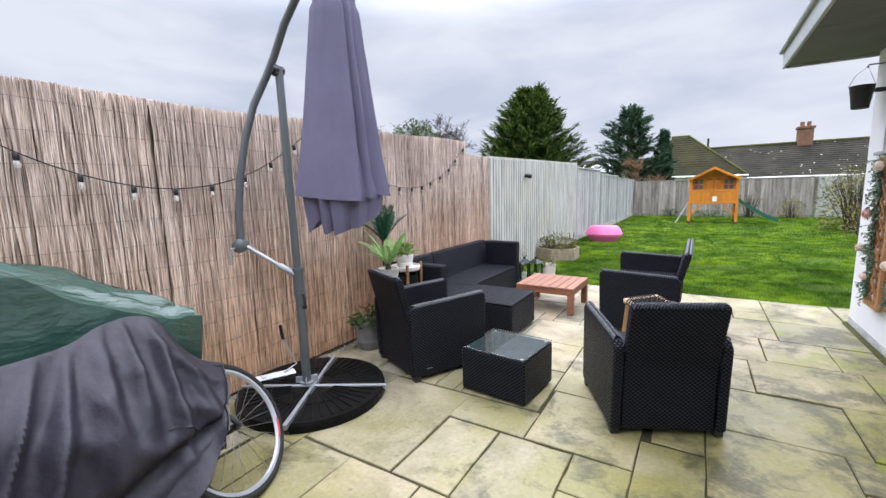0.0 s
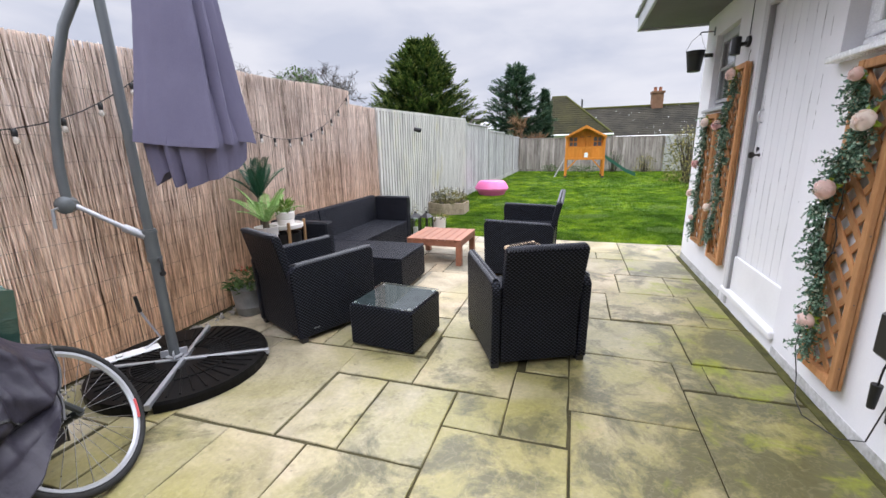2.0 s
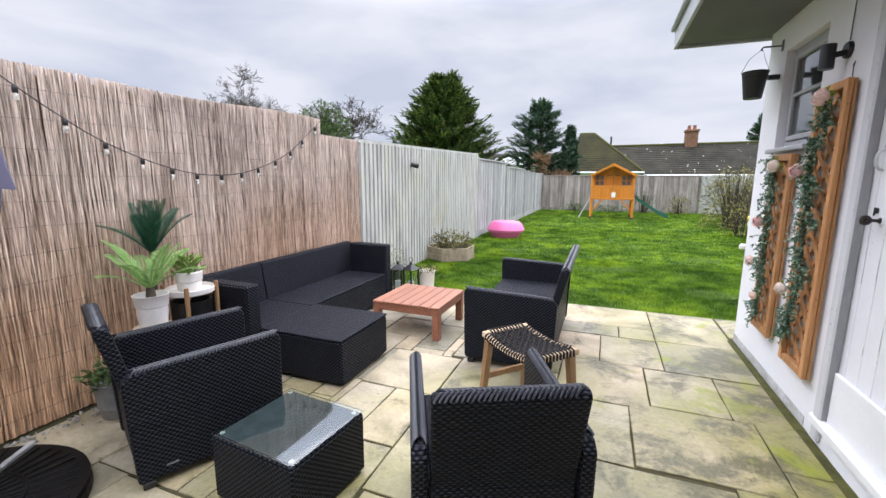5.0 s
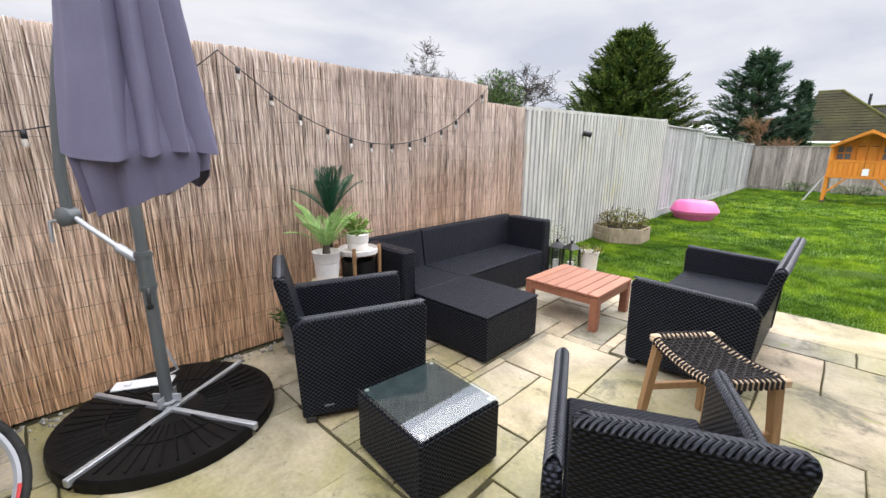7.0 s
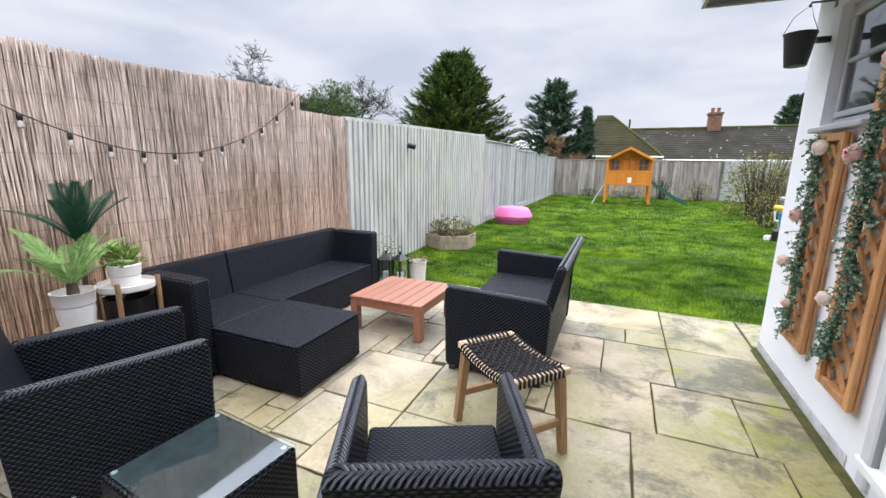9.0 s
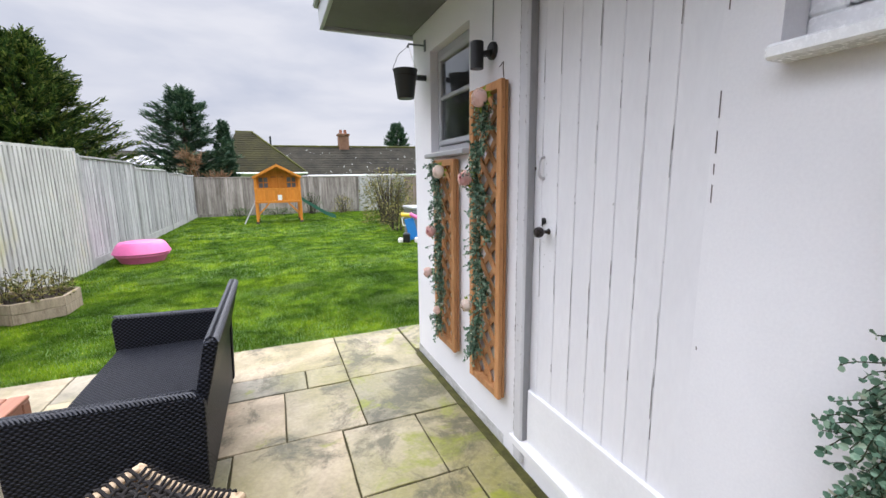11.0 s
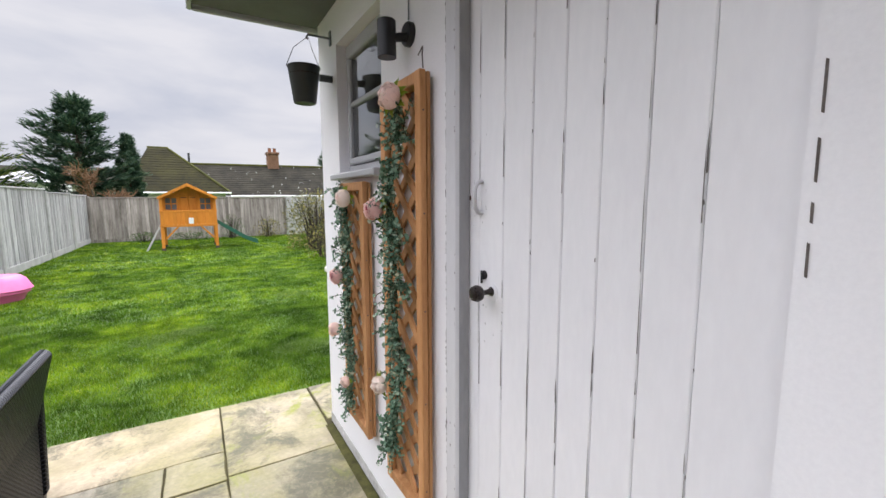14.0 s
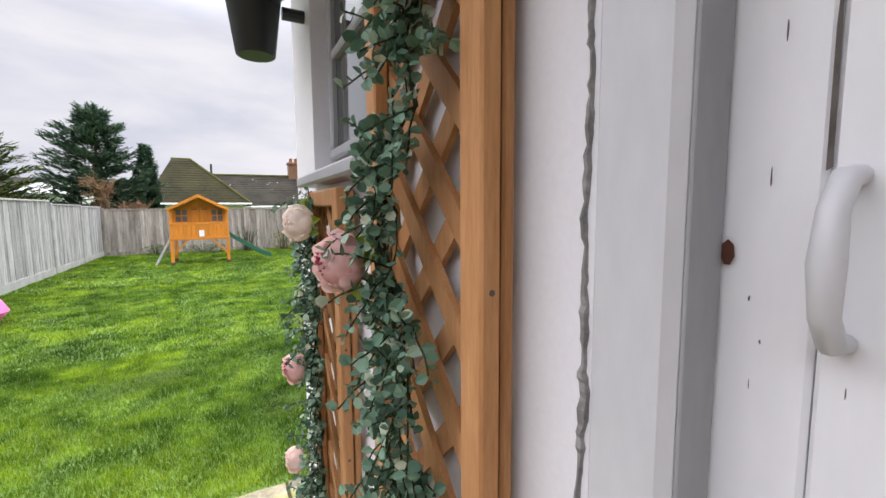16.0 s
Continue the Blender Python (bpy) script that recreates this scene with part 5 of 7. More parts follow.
    strap = [pts[k * (nv + 1) + nv - 20 - k // 4] + Vector((0.003, 0, 0.001)) for k in range(52, 108)]
    part("strap", G().tube(strap, 0.007, 5), "black", c, smooth=True)
    cord = [pts[j] + Vector((0.004, 0.006, 0)) for j in range(0, nv + 1, 3)]
    part("drawstring", G().tube(cord, 0.006, 5), "black", c, smooth=True)


bicycle()


def tarpaulin():
    t = thing("tarpaulin", pose(0, 0, 0), "dark green tarpaulin draped over a bulky stack by the fence", "tarpaulin")
    part("covered_crate", G().box(-2.56, -2.12, -0.85, 0.95, 0.0, 0.70, 0.01), "fencebrown", t, "hidden crate under the sheet")
    nu, nv = 80, 56
    pts, faces = [], []
    x0, x1, y0, y1 = -2.59, -2.08, -0.95, 1.02
    for i in range(nu + 1):
        for j in range(nv + 1):
            u, v = -0.28 + 1.56 * i / nu, -0.28 + 1.56 * j / nv
            cu, cv = min(1, max(0, u)), min(1, max(0, v))
            over = max(abs(u - cu), abs(v - cv))
            x, y = x0 + (x1 - x0) * cv, y0 + (y1 - y0) * cu
            hill = 0.80 + 0.34 * min(1.0, max(0.0, (1.02 - y) / 0.62)) ** 0.9 - 0.05 * cv + 0.05 * math.exp(-((y - 1.02) / 0.08) ** 2)
            q = Vector((x * 3.0, y * 2.2, 1.0))
            z = hill + 0.05 * noise.noise(q) + 0.050 * (1 - min(1, 3 * abs(noise.noise(Vector((y * 1.3 + x * 2.5, x * 3.0 - y * 1.6, 4.0)))))) ** 1.5 + 0.022 * noise.noise(q * 3.1)
            if over > 0:
                z = max(0.02, z - over / 0.28 * 0.80)
                bow = 0.03 * noise.noise(Vector((x * 6, y * 6, z * 3))) + 0.02 * math.sin(16 * (x + y))
                x += (0.004 + abs(bow) if cv > 0.5 else 0) * (v != cv)
                y += math.copysign(abs(bow) + 0.004, u - cu) if u != cu else 0
            pts.append((max(x, FX + 0.03), y, z))
    for i in range(nu):
        for j in range(nv):
            a = i * (nv + 1) + j
            faces.append((a, a + 1, a + nv + 2, a + nv + 1))
    ob = part("sheet", G().add(pts, faces), "tarp", t, smooth=True, fix=False)
    sol = ob.modifiers.new("cloth", "SOLIDIFY")
    sol.thickness = 0.002


tarpaulin()


# ---- trellis panels with garlands ----
def peony(parent, p, r, mats, seed, face=(-1, 0, 0)):
    """A half-open peony: a solid heart, rings of cupped petals with wavy lips, a ruff of leaves."""
    rr = random.Random(seed)
    r *= 0.84
    fwd = Vector(face).normalized()
    basis = fwd.to_track_quat("Z", "Y").to_matrix()
    p = Vector(p)
    g = G()
    ball = [(r * 0.70 * math.sin(q), r * 0.62 * math.cos(q)) for q in [math.pi * (1 - k / 7) for k in range(8)]]
    g.lathe([(max(a, 0.0004), z) for a, z in ball], 14, Matrix.Translation(p) @ basis.to_4x4(), False)
    for ring, (n, top, rad) in enumerate(((4, 8, 0.74), (5, 22, 0.82), (6, 38, 0.90), (7, 58, 1.0))):
        for k in range(n):
            a0 = 2 * math.pi * (k + 0.37 * ring) / n + rr.uniform(-0.2, 0.2)
            half = math.pi / n * rr.uniform(1.2, 1.5)
            lip = radians(top + rr.uniform(-7, 7))
            wave = rr.uniform(0, 6.28)
            pts = []
            for i in range(6):
                t = i / 5
                for j in range(7):
                    v = j / 3 - 1
                    pol = radians(128) + (lip + radians(16) * v * v - radians(128)) * t
                    az = a0 + half * v * math.sin(math.pi * min(1.0, 0.25 + 0.6 * t))
                    rr_ = r * rad * (0.94 + 0.03 * v * v + 0.10 * t ** 5 * (0.4 + 0.6 * math.sin(3.5 * v + wave)))
                    pts.append(p + basis @ (rr_ * Vector((math.sin(pol) * math.cos(az), math.sin(pol) * math.sin(az), 0.86 * math.cos(pol)))))
            g.add(pts, [(i * 7 + j, i * 7 + j + 1, i * 7 + j + 8, i * 7 + j + 7) for i in range(5) for j in range(6)])
    ob = part("flower", g, mats[0], parent, "blush peony flower", smooth=True, fix=False)
    core = G()
    for k in range(16):
        d = basis @ Vector((rr.gauss(0, 0.30), rr.gauss(0, 0.30), 1)).normalized()
        core.leaf(p + d * r * 0.56, d, fwd.orthogonal(), r * 0.20, r * 0.16)
    part("flower_heart", core, mats[1], ob, fix=False)
    lf = G()
    for k in range(6):
        a = rr.uniform(0, 6.28)
        d = basis @ Vector((math.cos(a), math.sin(a), -0.1))
        lf.leaf(p - fwd * r * 0.3, d, fwd, r * 1.5, r * 0.7)
    part("flower_leaf", lf, "lime", ob, "yellow-green leaves", fix=False)


def trellis(name, y0, y1, z0, z1, depth, label):
    t = thing(name, pose(WX - 0.003, y0, z0), label, "trellis", "trellises on the outbuilding wall")
    w, h, fw = y1 - y0, z1 - z0, 0.042
    for a in (0.0, w - fw):
        part("stile", G().box(-depth, -depth + 0.024, a, a + fw, 0.0, h, 0.003), "trellis", t)
        part("backing_strip", G().box(-depth + 0.028, -0.012, a + 0.003, a + fw - 0.002, 0.004, h - 0.004, 0.003), "trellis", t)
        for k in range(5):
            part("nail_head", G().lathe([(0.0035, 0.0), (0.003, 0.001)], 8, pose(-depth + 0.013, a - 0.0002, h * (0.08 + 0.21 * k), 90, 0, 0)), "wire", t)
    for a in (0.0, h - fw):
        part("rail", G().box(-depth + 0.002, -0.004, fw + 0.001, w - fw - 0.001, a, a + fw, 0.004), "trellis", t)
    pitch, half = 0.135, 0.016

    def clip(sign, c):
        """The lath z = c + sign*y inside the frame."""
        lo, hi = fw, w - fw
        if sign > 0:
            a, b = max(lo, fw - c), min(hi, h - fw - c)
        else:
            a, b = max(lo, c - (h - fw)), min(hi, c - fw)
        return (a, b) if b - a > 0.02 else None

    for sign, x in ((1, -0.030), (-1, -0.019)):
        c = -w if sign > 0 else 0.0
        while c < h + w:
            ab = clip(sign, c)
            if ab:
                a, b = ab
                za, zb = c + sign * a, c + sign * b
                s = half * math.sqrt(2)
                pts = [(x + dx, yy, zz) for dx in (0.0, 0.010) for yy, zz in ((a, za - s), (b, zb - s), (b, zb + s), (a, za + s))]
                part("lath", G().add(pts, [(0, 1, 2, 3), (4, 7, 6, 5), (0, 4, 5, 1), (1, 5, 6, 2), (2, 6, 7, 3), (3, 7, 4, 0)]), "trellis", t)
            c += pitch
    return t


def garland(name, path, spread, count, seed, flowers, label, size=(0.010, 0.019)):
    """Ivy sprays hung along a path on a trellis."""
    rr = random.Random(seed)
    t = thing(name, pose(*path[0]), label, "garland")
    o = Vector(path[0])
    pts = [Vector(p) - o for p in path]
    fine = []
    for a, b in zip(pts, pts[1:]):
        for k in range(6):
            fine.append(a.lerp(b, k / 6) + Vector((rr.uniform(-0.008, 0.008), rr.gauss(0, 0.012), rr.gauss(0, 0.008))))
    fine.append(pts[-1])
    part("vine", G().tube(fine, 0.0035, 5), "stem", t, smooth=True)
    g, st = G(), G()
    for k in range(count):
        q = fine[rr.randrange(len(fine))]
        d0 = Vector((rr.uniform(-1.0, -0.05), rr.gauss(0, 0.8), rr.gauss(-0.35, 0.7))).normalized()
        ln = spread * rr.uniform(0.25, 1.0)
        n = max(2, int(ln / 0.012))
        p = q.copy()
        twig = [p.copy()]
        for i in range(n):
            p = p + d0 * (ln / n)
            if p.x + o.x > WX - 0.045:
                p.x = WX - 0.045 - o.x
            d0 = (d0 + Vector((rr.gauss(0, 0.10), rr.gauss(0, 0.16), -0.10 + rr.gauss(0, 0.1)))).normalized()
            twig.append(p.copy())
            for s in (-1, 1):
                d = (d0 * 0.3 + d0.cross(Vector((rr.gauss(0, 1), rr.gauss(0, 1), rr.gauss(0, 1)))).normalized() * s).normalized()
                nn = Vector((-1, rr.gauss(0, 0.6), rr.gauss(0.4, 0.6)))
                sz = rr.uniform(*size)
                rounded_leaf(g, p, d, nn, sz)
        st.tube(twig, 0.0014, 3, False)
    part("twig_mass", st, "stem", t, kind="stuff", fix=False)
    part("leaves", g, "ivy", t, "small rounded blue-green leaves", kind="stuff", fix=False)
    for i, (p, r, kind) in enumerate(flowers):
        mats = {"blush": ("petal", "petal_white"), "white": ("petal_white", "petal"), "pink": ("petal_blush", "petal_pink")}[kind]
        peony(t, Vector(p) - o, r, mats, seed * 10 + i, (-1, -0.35, 0.1))
    return t


def rounded_leaf(g, p, d, n, size):
    d, n = d.normalized(), Vector(n).normalized()
    s = d.cross(n)
    s = s.normalized() if s.length > 1e-3 else d.orthogonal().normalized()
    n = s.cross(d)
    w = size * 0.42
    g.add([p, p + d * size * 0.3 + s * w + n * size * 0.10, p + d * size * 0.75 + s * w * 0.8 + n * size * 0.10, p + d * size, p + d * size * 0.75 - s * w * 0.8 + n * size * 0.10, p + d * size * 0.3 - s * w + n * size * 0.10, p + d * size * 0.5],
          [(0, 1, 6), (1, 2, 6), (2, 3, 6), (3, 4, 6), (4, 5, 6), (5, 0, 6)])


trellis("trellis", 4.0, 4.345, 0.295, 1.935, 0.055, "tall narrow orange-brown diamond trellis beside the plank door")
trellis("trellis", 4.575, 4.915, 0.33, 1.59, 0.055, "shorter orange-brown diamond trellis below the small window")
trellis("trellis", 2.23, 2.555, 0.18, 1.69, 0.055, "orange-brown diamond trellis below the white window")
TX = WX - 0.064
FLX = WX - 0.128
garland("ivy_garland", [(TX, 4.12, 1.84), (TX - 0.01, 4.13, 1.68), (TX - 0.01, 4.20, 1.50), (TX - 0.01, 4.15, 1.30), (TX - 0.01, 4.20, 1.10), (TX - 0.01, 4.14, 0.88), (TX - 0.01, 4.20, 0.68), (TX - 0.01, 4.24, 0.50)], 0.11, 330, 21,
        [((FLX, 4.09, 1.855), 0.055, "blush"), ((FLX - 0.01, 4.235, 1.471), 0.052, "pink"), ((FLX, 4.245, 0.765), 0.045, "white")], "artificial ivy and peony garland on the tall trellis")
garland("ivy_garland", [(TX, 4.87, 1.57), (TX - 0.01, 4.78, 1.45), (TX - 0.01, 4.72, 1.25), (TX - 0.01, 4.76, 1.05), (TX - 0.01, 4.72, 0.85), (TX - 0.01, 4.76, 0.65), (TX - 0.01, 4.80, 0.42)], 0.105, 280, 22,
        [((FLX, 4.642, 1.512), 0.052, "white"), ((FLX, 4.79, 1.124), 0.050, "pink"), ((FLX, 4.86, 0.828), 0.045, "blush"), ((FLX, 4.70, 0.60), 0.035, "blush")], "artificial ivy and peony garland on the short trellis")
garland("ivy_garland", [(TX, 2.47, 1.60), (TX - 0.01, 2.40, 1.47), (TX - 0.01, 2.34, 1.32), (TX - 0.01, 2.44, 1.22), (TX - 0.01, 2.53, 1.10), (TX - 0.01, 2.54, 0.95), (TX - 0.01, 2.48, 0.75), (TX - 0.01, 2.42, 0.52), (TX - 0.01, 2.46, 0.32)], 0.13, 430, 23,
        [((FLX, 2.41, 1.618), 0.038, "blush"), ((FLX, 2.29, 1.42), 0.055, "white"), ((FLX - 0.01, 2.45, 1.113), 0.058, "blush"), ((FLX, 2.40, 0.463), 0.05, "blush")], "artificial ivy and peony garland under the white window")


# ---- wall fittings ----
def hanging_bucket():
    t = thing("hanging_bucket", pose(1.305, 5.18, 2.035), "small dark grey metal bucket planter hung on the wall corner", "planter")
    part("pail", G().lathe([(0.056, 0.0), (0.060, 0.004), (0.084, 0.185), (0.088, 0.19), (0.088, 0.196), (0.081, 0.196), (0.060, 0.01), (0.0005, 0.01)], 28), "darkmetal", t, smooth=True)
    part("soil_fill", G().lathe([(0.0005, 0.15), (0.080, 0.15), (0.080, 0.165), (0.0005, 0.165)], 20), "soil", t)
    part("bail_wire", G().tube([(-0.092, 0, 0.19), (-0.05, 0, 0.29), (0.03, 0, 0.36), (0.05, 0, 0.29), (0.092, 0, 0.19)], 0.002, 5), "steel", t, smooth=True)
    part("wall_hook", G().tube([(0.154, 0, 0.37), (0.03, 0, 0.37), (0.02, 0, 0.355), (0.03, 0, 0.345)], 0.006, 6).box(0.146, 0.1545, -0.015, 0.015, 0.33, 0.41, 0.003), "greymetal", t)
    part("stand_off", G().tube([(0.085, 0, 0.15), (0.1545, 0, 0.15)], 0.02, 10), "darkmetal", t)


hanging_bucket()


def wall_lamp():
    t = thing("wall_light", pose(WX, 4.20, 2.085), "black cylinder wall light with its cable above", "light")
    part("back_plate", G().lathe([(0.043, 0.0), (0.043, 0.014), (0.038, 0.02)], 24, pose(0, -0.02, 0.02, 0, -90, 0)), "black", t, smooth=True)
    part("arm", G().tube([(-0.015, -0.02, 0.01), (-0.07, -0.01, 0.0)], 0.016, 10), "black", t, smooth=True)
    part("cylinder", G().lathe([(0.030, -0.068), (0.034, -0.068), (0.034, 0.058), (0.031, 0.061), (0.0005, 0.061)], 28, pose(-0.085, 0.0, 0.0)), "black", t, smooth=True)
    part("lens", G().lathe([(0.0005, -0.060), (0.030, -0.060), (0.030, -0.056), (0.0005, -0.056)], 20, pose(-0.085, 0.0, 0.0)), "glass", t)
    part("cable", G().tube([(-0.006, -0.02, 0.07), (-0.005, -0.022, 0.3), (-0.006, -0.02, 0.49)], 0.003, 5), "greymetal", t)


wall_lamp()
t = thing("trellis_cable", pose(WX, 4.0, 1.94), "thin dark wire hooked on the wall above the trellis", "cable")
part("wire", G().tube([(-0.01, 0.10, 0.07), (-0.03, 0.03, 0.075), (-0.045, 0.005, 0.04), (-0.045, 0.0, -0.004)], 0.0025, 5), "wire", t, smooth=True)


def fairy_cable():
    t = thing("fairy_light_cable", pose(WX - 0.07, 2.4, 0.2), "black fairy-light cable tangled down the trellis", "cable")
    rr = random.Random(4)
    pts = [(-0.01, -0.05, 1.04), (-0.02, -0.02, 0.99), (-0.02, 0.00, 0.96), (-0.02, -0.01, 0.85), (-0.02, 0.01, 0.78), (-0.02, -0.03, 0.70), (-0.02, -0.02, 0.62), (-0.02, 0.03, 0.54), (-0.02, 0.04, 0.40), (-0.02, 0.10, 0.25), (-0.01, 0.14, 0.05), (0.01, 0.12, -0.10), (-0.02, 0.03, -0.19), (-0.05, -0.12, -0.196), (0.02, -0.28, -0.196), (0.03, -0.42, -0.10), (0.05, -0.45, 0.1)]
    part("cable", G().tube(pts, 0.003, 5), "black", t, smooth=True)
    for i in (2, 4, 6, 8):
        p = Vector(pts[i])
        part("led_holder", G().tube([p, p + Vector((-0.01, rr.choice((-1, 1)) * 0.04, 0.012))], 0.0055, 6), "black", t, smooth=True)


fairy_cable()


def outdoor_socket():
    t = thing("outdoor_plug_box", pose(WX, 1.90, 0.45), "black weatherproof plug box with hanging cables on the wall", "socket")
    part("box", G().box(-0.09, -0.001, -0.09, 0.10, 0.05, 0.24, 0.015), "black", t)
    part("back_plate", G().box(-0.012, -0.0005, -0.06, 0.07, 0.235, 0.40, 0.005), "trellis", t, "brown wooden plate")
    for y in (-0.06, 0.05):
        part("cable", G().tube([(-0.05, y, 0.05), (-0.055, y + 0.01, 0.0), (-0.05, y + 0.03, -0.12)], 0.004, 6), "black", t, smooth=True)
        part("plug", G().tube([(-0.05, y + 0.03, -0.08), (-0.05, y + 0.035, -0.19)], [0.02, 0.014], 10), "black", t, smooth=True)


outdoor_socket()


# ---- string lights ----
def string_lights():
    t = thing("string_lights", pose(FX + 0.04, 0, 0), "black festoon string with clear bulbs on the reed fence", "string lights")

    def sag(y0, z0, y1, z1, drop, n):
        return [(0.0 + 0.01 * math.sin(k), y0 + (y1 - y0) * k / n, z0 + (z1 - z0) * k / n - drop * 4 * (k / n) * (1 - k / n)) for k in range(n + 1)]

    spans = [sag(-1.95, 1.93, 0.14, 1.95, 0.48, 20), sag(0.14, 1.95, 2.40, 1.965, 0.505, 20), sag(2.40, 1.965, 5.02, 2.03, 0.56, 26)]
    for s in spans:
        part("cable", G().tube(s, 0.0035, 5), "black", t, smooth=True)
        for i in range(2 if s is not spans[2] else 1, len(s) - 1, 2):
            x, y, z = s[i]
            b = part("lamp_holder", G().lathe([(0.008, 0.0), (0.013, -0.006), (0.013, -0.034), (0.010, -0.04)], 12, pose(x + 0.004, y, z)), "black", t, smooth=True)
            part("bulb", G().lathe([(0.008, -0.038), (0.014, -0.052), (0.0165, -0.062), (0.012, -0.075), (0.002, -0.080)], 14, pose(x + 0.004, y, z)), "bulb", b, "clear glass bulb", smooth=True)


string_lights()


# ---- pots and plants ----
def fern_leaf(g, base, d, up, length, width, n=22, droop=0.35):
    """A feathered frond: leaflets in pairs along a bowed rib."""
    d, p = Vector(d).normalized(), Vector(base)
    rib = [p.copy()]
    for i in range(n):
        t = i / n
        p = p + d * (length / n)
        d = (d + Vector((0, 0, -droop / n * (0.4 + 1.4 * t)))).normalized()
        rib.append(p.copy())
        s = d.cross(Vector(up)).normalized()
        w = width * math.sin(math.pi * (0.12 + 0.86 * t)) ** 0.7
        for k in (-1, 1):
            q = (s * k + d * 0.75 + Vector((0, 0, 0.12))).normalized()
            g.leaf(p, q, s.cross(d), w, length / n * 0.72, 0.12)
    g.tube(rib, 0.003, 4, False)


def potted_palm():
    t = thing("potted_plant", pose(-2.43, 2.98, 0), "dark green artificial palm on a tall stem", "plant")
    part("pot", G().lathe([(0.075, 0.0), (0.095, 0.2), (0.10, 0.205), (0.09, 0.205), (0.085, 0.17), (0.0005, 0.17)], 24), "darkmetal", t, smooth=True)
    part("stem", G().tube([(0, 0, 0.17), (0.01, 0.0, 0.6), (0.0, 0.01, 0.98)], [0.018, 0.014, 0.012], 8), "bark", t, smooth=True)
    g, rr = G(), random.Random(2)
    for k in range(14):
        a = 2 * math.pi * k / 14 + rr.uniform(-0.2, 0.2)
        e = rr.uniform(0.80, 1.42)
        fern_leaf(g, (0, 0.01, 0.93), (math.cos(a) * math.cos(e), math.sin(a) * math.cos(e), math.sin(e)), (0.1, 0, 1), rr.uniform(0.26, 0.41), 0.075, 32, 0.75)
    part("fronds", g, "palm", t, "dark feathered fronds", kind="stuff", fix=False)


def potted_cycad():
    t = thing("potted_plant", pose(-2.26, 2.845, 0.20), "pale green broad-leaved plant in a white ceramic pot", "plant")
    part("stand", G().lathe([(0.10, -0.20), (0.10, 0.30), (0.11, 0.31), (0.0005, 0.315)], 20), "cream", t, "pale round stand", smooth=True)
    part("pot", G().lathe([(0.072, 0.316), (0.084, 0.40), (0.082, 0.44), (0.088, 0.445), (0.094, 0.51), (0.098, 0.515), (0.088, 0.515), (0.08, 0.48), (0.0005, 0.48)], 28), "whitepot", t, smooth=True)
    part("crown", G().tube([(0, 0, 0.48), (0, 0, 0.56)], [0.03, 0.022], 10), "bark", t, smooth=True)
    g, rr = G(), random.Random(6)
    for k in range(12):
        a = 2 * math.pi * k / 12 + rr.uniform(-0.25, 0.25)
        e = rr.uniform(0.65, 1.3)
        fern_leaf(g, (0.01 * math.cos(a), 0.01 * math.sin(a), 0.55), (math.cos(a) * math.cos(e), math.sin(a) * math.cos(e), math.sin(e)), (0.05, 0.02, 1), rr.uniform(0.28, 0.38), 0.07, 30, 0.75)
    part("fronds", g, "cycad", t, "pale green arching fronds", kind="stuff", fix=False)


def plant_stand():
    t = thing("plant_stand", pose(-2.27, 3.11, 0), "round white tray stand on pale timber legs", "plant stand")
    part("tray", G().lathe([(0.0005, 0.655), (0.140, 0.655), (0.147, 0.662), (0.147, 0.692), (0.141, 0.696), (0.137, 0.672), (0.0005, 0.672)], 32), "whitepot", t, smooth=True)
    for k in range(4):
        a = radians(45 + 90 * k)
        c, s = math.cos(a), math.sin(a)
        part("leg", G().tube([(0.150 * c, 0.150 * s, 0.0), (0.155 * c, 0.155 * s, 0.72)], 0.014, 8), "teak", t, smooth=True)
    part("bowl", G().lathe([(0.09, 0.36), (0.118, 0.38), (0.122, 0.60), (0.125, 0.61), (0.112, 0.61), (0.10, 0.56), (0.0005, 0.56)], 28), "black", t, "black round pot hung under the tray", smooth=True)
    part("cross_bar", G().box(-0.13, 0.13, -0.012, 0.012, 0.628, 0.654, 0.003, pose(0, 0, 0, 0, 0, 45)).box(-0.13, 0.13, -0.012, 0.012, 0.627, 0.653, 0.003, pose(0, 0, 0, 0, 0, 135)), "teak", t)
    h = thing("potted_plant", pose(-2.27, 3.11, 0.673), "small bright green herb in a banded white pot", "plant")
    part("pot", G().lathe([(0.062, 0.0), (0.072, 0.01), (0.074, 0.055), (0.070, 0.062), (0.078, 0.068), (0.082, 0.125), (0.076, 0.13), (0.07, 0.10), (0.0005, 0.10)], 28), "whitepot", h, smooth=True)
    g, rr = G(), random.Random(8)
    for k in range(150):
        a, r = rr.uniform(0, 6.28), rr.uniform(0, 0.09)
        p = Vector((r * math.cos(a), r * math.sin(a), 0.10 + rr.uniform(0, 0.12)))
        g.leaf(p, (math.cos(a) + rr.gauss(0, 0.3), math.sin(a) + rr.gauss(0, 0.3), rr.uniform(0.2, 1.4)), (rr.gauss(0, 0.4), rr.gauss(0, 0.4), 1), rr.uniform(0.035, 0.07), rr.uniform(0.015, 0.028))
    for k in range(9):
        a = rr.uniform(0, 6.28)
        g.tube([(0, 0, 0.09), (0.05 * math.cos(a), 0.05 * math.sin(a), 0.17), (0.12 * math.cos(a), 0.12 * math.sin(a), 0.21)], 0.002, 4, False)
    part("leaves", g, "herb", h, kind="stuff", fix=False)


potted_palm()
potted_cycad()
plant_stand()


